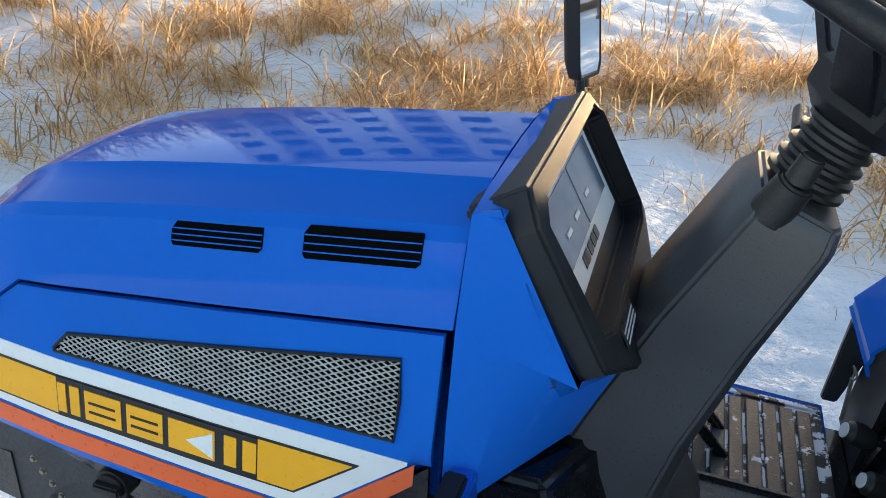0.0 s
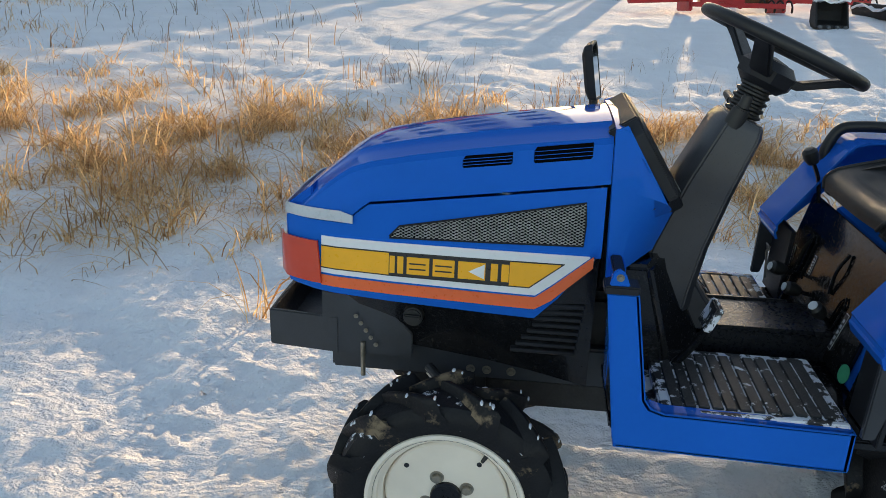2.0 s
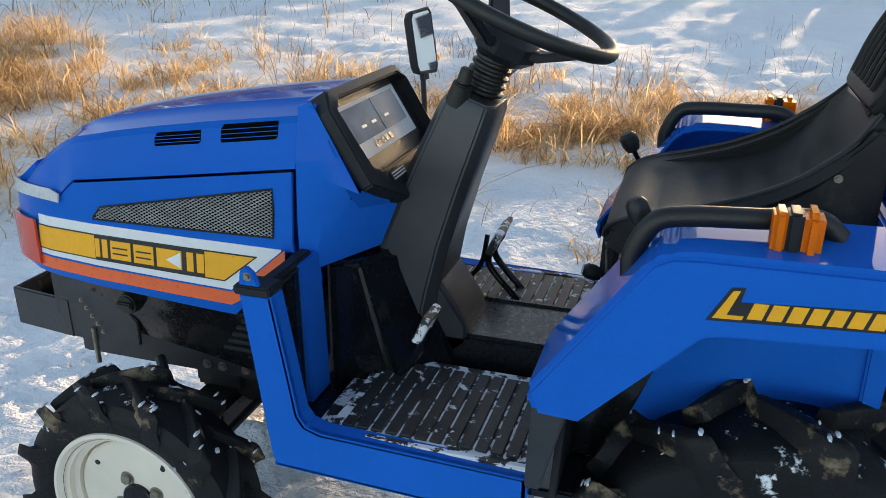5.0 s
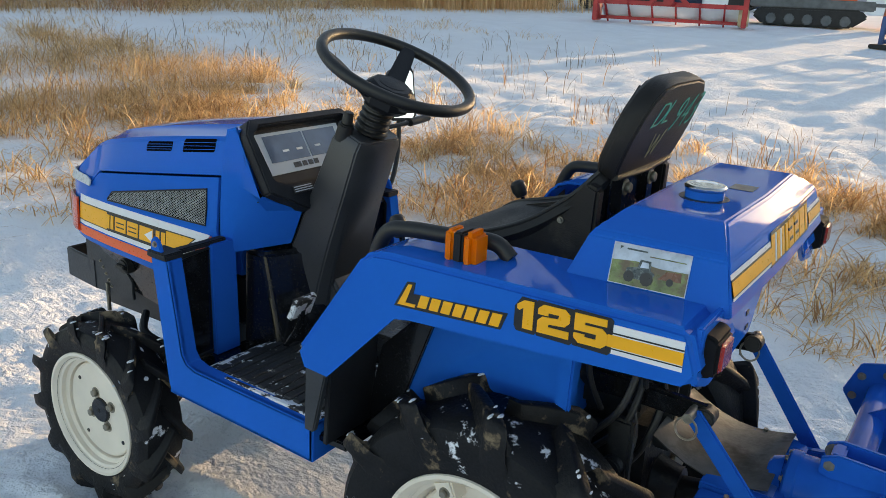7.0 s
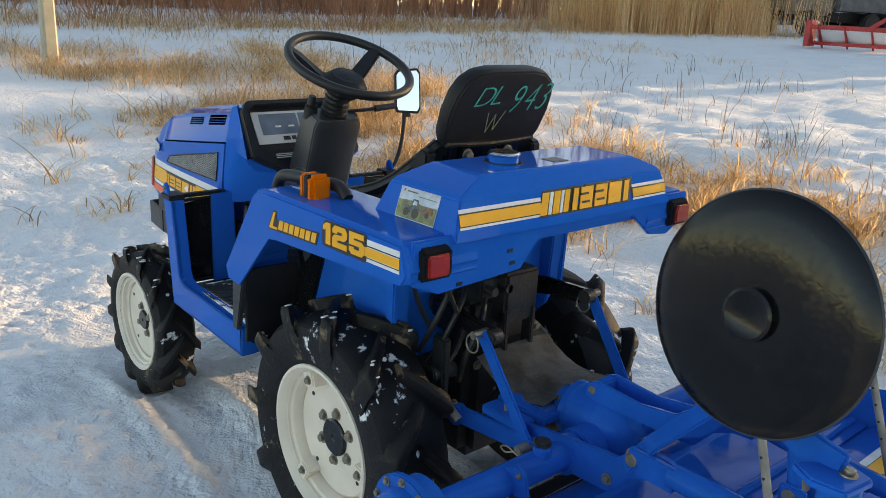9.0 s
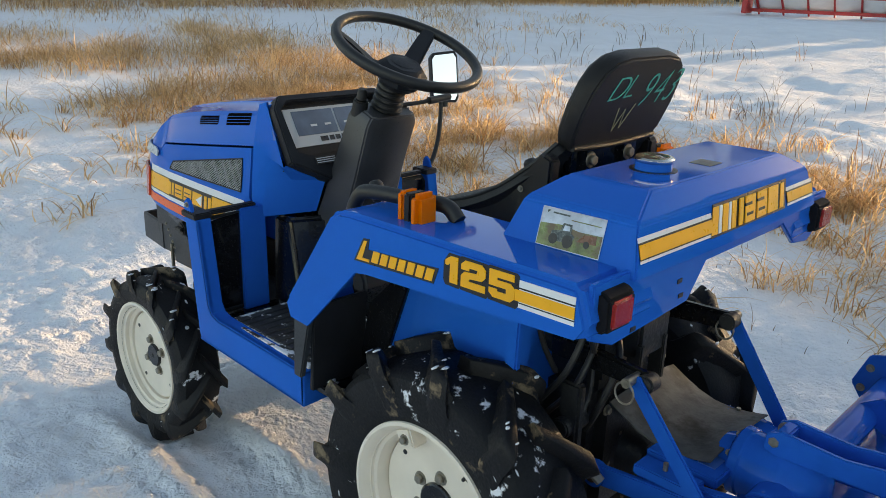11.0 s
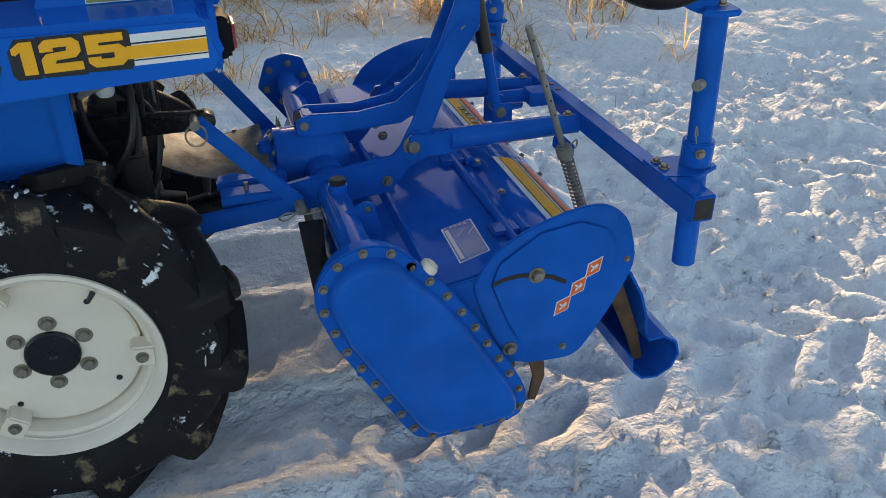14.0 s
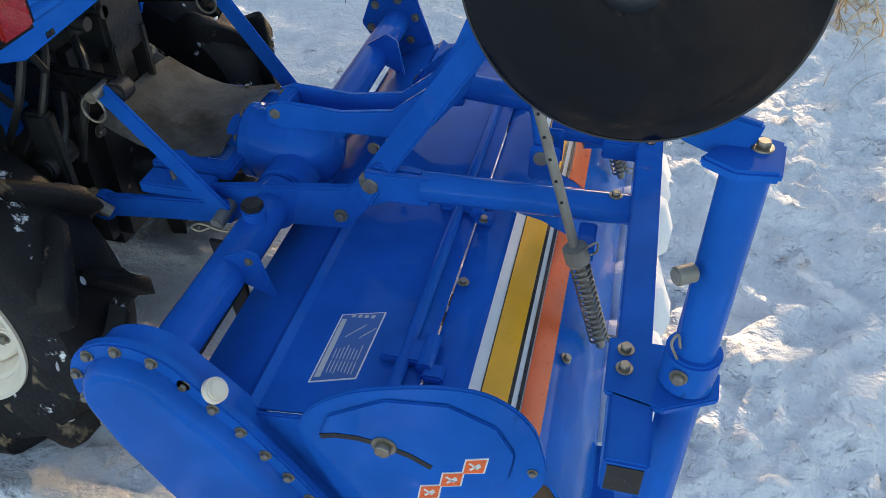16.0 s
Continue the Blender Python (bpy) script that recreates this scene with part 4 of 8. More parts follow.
    part("pedestal", bm, BLACK_GLOSS, tractor, "glossy black engine bulkhead cover", 30)
    part("pedestal_cap", prism([(0.44, 0.76), (0.47, 0.79), (0.545, 0.70), (0.612, 0.60), (0.612, 0.555), (0.56, 0.51), (0.44, 0.51)], -0.075, 0.085, 0.010, 3), COLUMN_PLASTIC, tractor)
    # pedals
    def pedal(x, y, z, foot):
        p = part("pedal", prism([(x - 0.012, z - 0.03), (x + 0.006, z - 0.034), (x + 0.030, z + 0.022), (x + 0.014, z + 0.028)], y - 0.036, y + 0.036, 0.003), MAT_RUBBER, tractor, "worn steel pedal with snow on it")
        part("pedal_arm", pipe([(x + 0.01, y, z - 0.012), (x - 0.01, y + 0.005, z - 0.07), foot], 0.009, 10), BLACK_GLOSS, p)
    pedal(0.555, -0.205, 0.665, (0.49, -0.20, 0.515))
    pedal(0.585, 0.235, 0.685, (0.655, 0.23, 0.53))
    pedal(0.580, 0.315, 0.680, (0.650, 0.30, 0.53))
    part("pedal_link", pipe([(0.52, 0.2, 0.57), (0.56, 0.22, 0.62), (0.57, 0.24, 0.69)], 0.006, 8), BLACK_GLOSS, tractor)


build_floor()


def build_chassis():
    # dark engine side, louvred cover, frame, bumper bracket and front axle
    for s in (-1, 1):
        g = []
        for x in (-0.335, -0.25, -0.1, 0.05, 0.17, 0.24, 0.30):
            hi = lerp(x, [(-0.335, 0.664), (0.165, 0.646), (0.288, 0.785), (0.30, 0.79)])
            lo = lerp(x, [(-0.335, 0.585), (-0.25, 0.54), (0.1, 0.50), (0.30, 0.455)])
            g.append([(x, s * (side_y(x, 0.67) - 0.022 - 0.03 * (1 - k / 4)), lo + (hi - lo) * k / 4) for k in range(5)])
        sk = part("engine_skirt", shell(g, 0.008 * -s), BLACK_GLOSS, tractor, "glossy black lower engine cover")
        for k in range(8):
            z = 0.545 + 0.017 * k
            x0 = 0.115 + 0.012 * k if k < 5 else 0.165 + 0.018 * (k - 5)
            part("louvre", box(x0, 0.265 + 0.002 * k, min(s * 0.212, s * 0.236), max(s * 0.212, s * 0.236), z, z + 0.009, 0.002, 1), BLACK_PLASTIC, sk)
        part("hood_latch", join(rod((-0.115, s * 0.21, 0.618), (-0.115, s * 0.245, 0.618), 0.026, 20, 0.023, 0.004), box(-0.135, -0.095, min(s * 0.236, s * 0.255), max(s * 0.236, s * 0.255), 0.612, 0.626, 0.003)), GRIP, sk, "black rubber hood latch")
        part("frame_rail", box(-0.33, 0.40, min(s * 0.13, s * 0.165), max(s * 0.13, s * 0.165), 0.43, 0.53, 0.006), GREY_FRAME, tractor)
        for k in range(5):
            bolt(tractor, (-0.255 + 0.012 * k, s * 0.222, 0.600 - 0.018 * k), (0, s, 0), scale=0.5)
        for x in (0.06, 0.12, 0.02):
            bolt(tractor, (x, s * 0.166, 0.455), (0, s, 0))
    part("engine_block", box(-0.28, 0.42, -0.125, 0.125, 0.40, 0.66, 0.02), DARK_STEEL, tractor, "dark cast engine block")
    part("oil_pan", box(-0.05, 0.40, -0.09, 0.09, 0.31, 0.41, 0.02), DARK_STEEL, tractor)
    out = [(-0.478, -0.195), (-0.478, 0.195), (-0.30, 0.215), (-0.30, 0.205), (-0.468, 0.185), (-0.468, -0.185), (-0.30, -0.205), (-0.30, -0.215)]
    bp = part("front_bumper", prism(out, 0.495, 0.590, 0.003, plane="xy"), GREY_FRAME, tractor, "grey steel front weight bracket")
    part("bumper_floor", box(-0.47, -0.30, -0.19, 0.19, 0.495, 0.503, 0.001), GREY_FRAME, bp)
    part("front_plate", prism([(-0.34, 0.655), (-0.20, 0.645), (-0.12, 0.56), (-0.12, 0.50), (-0.30, 0.495), (-0.34, 0.56)], -0.212, -0.202, 0.002), GREY_FRAME, tractor)
    part("front_plate", prism([(-0.34, 0.655), (-0.20, 0.645), (-0.12, 0.56), (-0.12, 0.50), (-0.30, 0.495), (-0.34, 0.56)], 0.202, 0.212, 0.002), GREY_FRAME, tractor)
    part("tow_pin", rod((-0.24, -0.215, 0.44), (-0.24, -0.215, 0.53), 0.006, 12), STEEL, tractor)
    part("front_axle", join(box(-0.055, 0.055, -0.30, 0.30, 0.27, 0.35, 0.015), rod((-0.09, 0, 0.40), (0.09, 0, 0.40), 0.06, 20, None, 0.01), box(-0.07, 0.07, -0.10, 0.10, 0.34, 0.43, 0.015)), DARK_STEEL, tractor, "dark cast front axle")
    for s in (-1, 1):
        part("steering_knuckle", join(rod((0, s * 0.285, 0.20), (0, s * 0.285, 0.40), 0.045, 18, 0.03, 0.008), rod((0, s * 0.25, 0.273), (0, s * 0.37, 0.273), 0.055, 20, 0.05, 0.008)), DARK_STEEL, tractor)
    part("tie_rod", pipe([(0.10, -0.28, 0.33), (0.10, 0.28, 0.33)], 0.010, 10, 0), DARK_STEEL, tractor)
    part("drag_link", pipe([(0.05, -0.22, 0.40), (-0.02, -0.25, 0.44), (-0.08, -0.20, 0.47)], 0.012, 10), DARK_STEEL, tractor)
    # gearbox and rear axle
    part("gearbox", join(box(0.40, 1.38, -0.12, 0.12, 0.30, 0.49, 0.02), box(1.0, 1.44, -0.13, 0.13, 0.28, 0.62, 0.03), rod((1.22, -0.30, 0.352), (1.22, 0.30, 0.352), 0.075, 24, None, 0.01)), DARK_STEEL, tractor, "dark cast gearbox and rear axle")
    part("lift_case", join(box(1.08, 1.42, -0.125, 0.125, 0.60, 0.73, 0.02), rod((1.33, -0.16, 0.70), (1.33, 0.17, 0.70), 0.035, 20, None, 0.006), box(1.40, 1.47, -0.05, 0.07, 0.66, 0.80, 0.008)), DARK_STEEL, tractor)
    part("valve_block", join(box(1.36, 1.44, -0.11, 0.01, 0.73, 0.79, 0.006), rod((1.42, -0.09, 0.76), (1.47, -0.09, 0.76), 0.012, 12), rod((1.42, -0.04, 0.76), (1.47, -0.04, 0.76), 0.012, 12)), DARK_STEEL, tractor)
    for s, z1, y1 in ((-1, 0.702, -0.185), (1, 0.735, 0.145)):
        la = part("lift_arm", ribbon([(1.33, s * 0.165, 0.70), (1.42, s * 0.168, 0.715 if s > 0 else 0.70), (1.575, y1, z1)], lambda t: 0.055 - 0.015 * t, 0.022, (0, 1, 0), 0.006), BLACK_GLOSS, tractor, "black hydraulic lift arm")
        part("arm_boss", rod((1.57, y1 - 0.018, z1), (1.57, y1 + 0.018, z1), 0.019, 16, None, 0.004), DARK_STEEL, la)
    part("top_link_bracket", join(box(1.44, 1.475, -0.05, -0.035, 0.52, 0.70, 0.003), box(1.44, 1.475, 0.045, 0.06, 0.52, 0.70, 0.003)), DARK_STEEL, tractor)
    part("pto_shaft", join(rod((1.42, 0, 0.40), (1.52, 0, 0.41), 0.018, 16), rod((1.52, 0, 0.41), (1.74, -0.02, 0.50), 0.024, 16), rod((1.48, 0, 0.405), (1.56, 0, 0.42), 0.034, 16, None, 0.006)), DARK_STEEL, tractor)
    part("hose", pipe([(1.40, -0.12, 0.66), (1.44, -0.20, 0.60), (1.40, -0.24, 0.52), (1.34, -0.20, 0.46)], 0.010, 10), GRIP, tractor)
    part("hose", pipe([(1.40, -0.06, 0.76), (1.47, -0.13, 0.70), (1.46, -0.17, 0.60), (1.42, -0.15, 0.52)], 0.008, 10), GRIP, tractor)
    part("hose", pipe([(1.36, -0.26, 0.80), (1.42, -0.30, 0.835), (1.40, -0.33, 0.85), (1.34, -0.28, 0.83)], 0.008, 10), DULL_STEEL, tractor)
    for y, z0, z1 in ((-0.235, 0.60, 0.80), (-0.205, 0.56, 0.74)):
        part("hose", pipe([(1.36, y, z0), (1.43, y - 0.015, (z0 + z1) / 2), (1.44, y + 0.03, z1), (1.40, y + 0.08, z1 + 0.03)], 0.007, 8), GRIP, tractor)
    part("lift_bracket", join(box(1.40, 1.45, -0.23, -0.205, 0.48, 0.66, 0.006), rod((1.42, -0.25, 0.56), (1.42, -0.17, 0.56), 0.022, 16, None, 0.004)), DARK_STEEL, tractor)
    part("stabiliser", pipe([(1.38, -0.26, 0.50), (1.45, -0.25, 0.53), (1.52, -0.235, 0.48)], 0.011, 10), DULL_STEEL, tractor)
    part("pto_housing", lathe([(0.0, 0.0), (0.085, 0.0), (0.085, 0.03), (0.06, 0.045), (0.045, 0.10), (0.0, 0.10)], (1.40, 0, 0.41), (1, 0, 0.05), 28), DARK_STEEL, tractor)
    for k in range(6):
        bolt(tractor, (1.432, 0.072 * math.cos(k * 1.047), 0.41 + 0.072 * math.sin(k * 1.047)), (1, 0, 0), scale=0.9)
    for y, z in ((-0.10, 0.66), (-0.03, 0.70), (0.06, 0.69), (0.10, 0.62), (-0.11, 0.56)):
        bolt(tractor, (1.442, y, z), (1, 0, 0), scale=1.1)
    part("check_chain", pipe([(1.30, -0.13, 0.40), (1.40, -0.17, 0.42), (1.50, -0.19, 0.47)], 0.008, 8), DULL_STEEL, tractor)
    part("check_chain", pipe([(1.30, 0.13, 0.40), (1.40, 0.16, 0.42), (1.50, 0.15, 0.50)], 0.008, 8), DULL_STEEL, tractor)


build_chassis()


def build_wheel(name, x, y, z, s, R, width, rim_r, lugs, lug_h, label, bolts, bolt_r, hub_r, tabs):
    """A driven wheel: tyre with slanted lugs, dished cream rim, hub and bolts. s: the side it faces."""
    axis = Vector((0, s, 0))
    c = Vector((x, y, z))
    hw = width / 2
    Rc = R - lug_h
    prof = [(rim_r - 0.012, -hw * 0.80), (rim_r + 0.006, -hw * 0.86), (rim_r + (Rc - rim_r) * 0.45, -hw * 1.0), (Rc - 0.022, -hw * 0.97), (Rc - 0.006, -hw * 0.80), (Rc, -hw * 0.4), (Rc + 0.002, 0),
            (Rc, hw * 0.4), (Rc - 0.006, hw * 0.80), (Rc - 0.022, hw * 0.97), (rim_r + (Rc - rim_r) * 0.45, hw * 1.0), (rim_r + 0.006, hw * 0.86), (rim_r - 0.012, hw * 0.80)]
    wheel = part(name, lathe(prof, c, axis, 64), RUBBER, tractor, label, 40)
    for side in (-1, 1):
        lug = bmesh.new()
        rings = []
        D = Rc - rim_r
        # stations: sweep, foot (drop, reach), crown (height, reach), width; the last ones run out on the sidewall
        for t, foot, f_lat, crown, c_lat, w in ((-0.10, 0.008, -0.10, R - 0.001, -0.10, 0.75), (0.25, 0.008, 0.25, R - 0.001, 0.25, 0.85), (0.60, 0.008, 0.60, R - 0.001, 0.60, 1.0), (0.88, 0.012, 0.86, R - 0.001, 0.90, 1.15),
                                               (0.97, 0.030, 0.94, R - 0.006, 1.0, 1.2), (1.0, 0.045, 0.95, R - 0.018, 1.04, 1.25), (1.04, 0.055, 0.96, Rc - 0.012, 1.055, 1.4), (1.08, 0.50 * D, 0.965, Rc - 0.26 * D, 1.045, 1.6), (1.13, 0.68 * D, 0.95, Rc - 0.48 * D, 1.015, 1.8), (1.16, 0.84 * D, 0.90, Rc - 0.72 * D, 0.965, 1.8)):
            a = 0.36 * s * t * (0.30 / R)
            base = Rc - foot
            half = w * (0.0150 if R < 0.3 else 0.0195)
            ring = []
            for dr, da in ((0, -2.1), (0.28, -1.35), (0.94, -0.95), (1, -0.72), (1, 0.72), (0.94, 0.95), (0.28, 1.35), (0, 2.1)):
                r = base + (crown - base) * dr
                ang = a + da * half / R
                ring.append(lug.verts.new((math.cos(ang) * r, side * hw * (f_lat + (c_lat - f_lat) * dr), math.sin(ang) * r)))
            rings.append(ring)
        for p, q in zip(rings, rings[1:]):
            for j in range(8):
                lug.faces.new((p[j], p[(j + 1) % 8], q[(j + 1) % 8], q[j]))
        lug.faces.new(rings[0])
        lug.faces.new(rings[-1][::-1])
        bmesh.ops.recalc_face_normals(lug, faces=lug.faces[:])
        one = finish("lug", lug, RUBBER_MUD, 50)
        for k in range(lugs):
            a0 = 2 * math.pi * (k + (0.5 if side > 0 else 0)) / lugs
            inst("lug", one, wheel, Matrix.Translation(c) @ Matrix.Rotation(-a0, 4, "Y"))
    f = hw * 0.86
    deep = f - (0.052 if tabs else 0.036)
    rim = lathe([(rim_r - 0.016, -f), (rim_r + 0.004, -f - 0.004), (rim_r + 0.006, -f), (rim_r - 0.02, -f * 0.8), (rim_r - 0.02, f * 0.8), (rim_r + 0.006, f), (rim_r + 0.005, f + 0.005), (rim_r - 0.003, f + 0.006), (rim_r - 0.010, f - 0.002),
                 (rim_r * 0.915, f - 0.012), (rim_r * 0.895, f - 0.024), (rim_r * 0.86, f - 0.028), (rim_r * 0.825, deep + 0.006), (rim_r * 0.815, deep - 0.012), (rim_r * 0.800, deep - 0.012), (rim_r * 0.795, deep), (rim_r * 0.77, deep + 0.003), (rim_r * 0.40, deep), (hub_r, deep), (0, deep)], c, axis, 72)
    part("rim", rim, RIM, wheel, "cream-white painted steel rim", 30)
    fy = s * deep
    part("hub", lathe([(hub_r * 1.02, -0.004), (hub_r, 0.006), (hub_r * 0.92, 0.009), (hub_r * 0.2, 0.009), (hub_r * 0.12, 0.006), (0, 0.006)], c + Vector((0, fy, 0)), axis, 28), BLACK_GLOSS, wheel, "black hub cap")
    for k in range(bolts):
        a = 2 * math.pi * k / bolts + 0.45
        bolt(wheel, c + Vector((math.cos(a) * bolt_r, fy, math.sin(a) * bolt_r)), axis, True, 0.95)
    for k in range(4):
        a = 2 * math.pi * k / 4 + 0.9
        part("rim_hole", rod(c + Vector((math.cos(a) * rim_r * 0.66, fy + s * 0.001, math.sin(a) * rim_r * 0.66)), c + Vector((math.cos(a) * rim_r * 0.66, fy + s * 0.0035, math.sin(a) * rim_r * 0.66)), 0.006, 12), BLACK_VINYL, wheel)
    part("valve", rod(c + Vector((rim_r * 0.50, s * (f - 0.032), rim_r * 0.66)), c + Vector((rim_r * 0.44, s * (f - 0.026), rim_r * 0.58)), 0.0055, 12, 0.004, 0.001), GRIP, wheel)
    if tabs:
        for k in range(3):
            a = 2 * math.pi * k / 3 - 0.10
            q = Matrix.Translation(c + Vector((math.cos(a) * rim_r * 0.80, 0, math.sin(a) * rim_r * 0.80))) @ Matrix.Rotation(-a, 4, "Y")
            b = box(-0.021, 0.026, min(s * (f - 0.054), s * (f - 0.010)), max(s * (f - 0.054), s * (f - 0.010)), -0.022, 0.022, 0.004)
            bmesh.ops.transform(b, matrix=q, verts=b.verts[:])
            part("rim_tab", b, RIM, wheel)
            bolt(wheel, q @ Vector((0, s * (f - 0.0105), 0)), axis, False, 1.1)
    # snow caught between the lugs
    rnd = random.Random(int(x * 100 + y * 1000 + 77))
    sn = bmesh.new()
    for _ in range(26):
        a = rnd.uniform(0, 2 * math.pi)
        lat = rnd.uniform(-1, 1) * hw * 0.9
        r = Rc + 0.001
        if rnd.random() < 0.35:
            lat = s * hw * 0.99
            r = Rc - rnd.uniform(0.015, 0.06)
        p = c + Vector((math.cos(a) * r, lat, math.sin(a) * r))
        sc = rnd.uniform(0.002, 0.008)
        bmesh.ops.create_icosphere(sn, subdivisions=1, radius=1, matrix=Matrix.Translation(p) @ Matrix.Rotation(-a, 4, "Y") @ Matrix.Diagonal((sc * 0.25, sc * rnd.uniform(0.6, 1.4), sc * rnd.uniform(0.8, 2.4), 1)))
    # thin snow caps along some of the upper lug edges
    for k in range(lugs):
        for side in (-1, 1):
            for _ in range(4):
                t = rnd.uniform(0.5, 0.98)
                a = 2 * math.pi * (k + (0.5 if side > 0 else 0)) / lugs + 0.36 * s * t * (0.30 / R) + rnd.choice((-1, 1)) * 0.75 * 0.0195 / R
                if math.sin(a) < 0.35 or rnd.random() < 0.45:
                    continue
                p = c + Vector((math.cos(a) * (R - 0.002), side * hw * t, math.sin(a) * (R - 0.002)))
                bmesh.ops.create_icosphere(sn, subdivisions=1, radius=1, matrix=Matrix.Translation(p) @ Matrix.Rotation(-a, 4, "Y") @ Matrix.Diagonal((0.0028, rnd.uniform(0.005, 0.014), rnd.uniform(0.002, 0.005), 1)))
    part("snow_clumps", sn, SNOWLUMP, wheel, "clumps of snow stuck to the tread", 80)
    return wheel


build_wheel("front_wheel", -0.006, -0.392, 0.262, -1, 0.277, 0.140, 0.176, 12, 0.024, "front tyre with slanted lugs and snow", 4, 0.051, 0.036, False)
build_wheel("front_wheel", -0.006, 0.392, 0.262, 1, 0.277, 0.140, 0.176, 12, 0.024, "front tyre with slanted lugs and snow", 4, 0.051, 0.036, False)
build_wheel("rear_wheel", 1.225, -0.360, 0.346, -1, 0.362, 0.190, 0.201, 11, 0.034, "large rear tyre with tall slanted lugs and snow", 6, 0.068, 0.050, True)
build_wheel("rear_wheel", 1.225, 0.360, 0.346, 1, 0.362, 0.190, 0.201, 11, 0.034, "large rear tyre with tall slanted lugs and snow", 6, 0.068, 0.050, True)


def hollow(pts, lo, hi, s, open_sides):
    """A pressed-sheet box from an outline: open along some sides and towards the middle."""
    bm = prism(pts, lo, hi, 0)
    bm.faces.ensure_lookup_table()
    drop = [bm.faces[2 + k] for k in open_sides]
    drop.append(min(bm.faces[:2], key=lambda f: abs(f.calc_center_median().y)))
    bmesh.ops.delete(bm, geom=drop, context="FACES")
    soften(bm, 0.012, 3, 20)
    bmesh.ops.recalc_face_normals(bm, faces=bm.faces[:])
    big = max(bm.faces, key=lambda f: f.calc_area())
    if big.normal.y * s < 0:
        bmesh.ops.reverse_faces(bm, faces=bm.faces[:])
    bmesh.ops.solidify(bm, geom=bm.faces[:], thickness=0.006)
    return bm


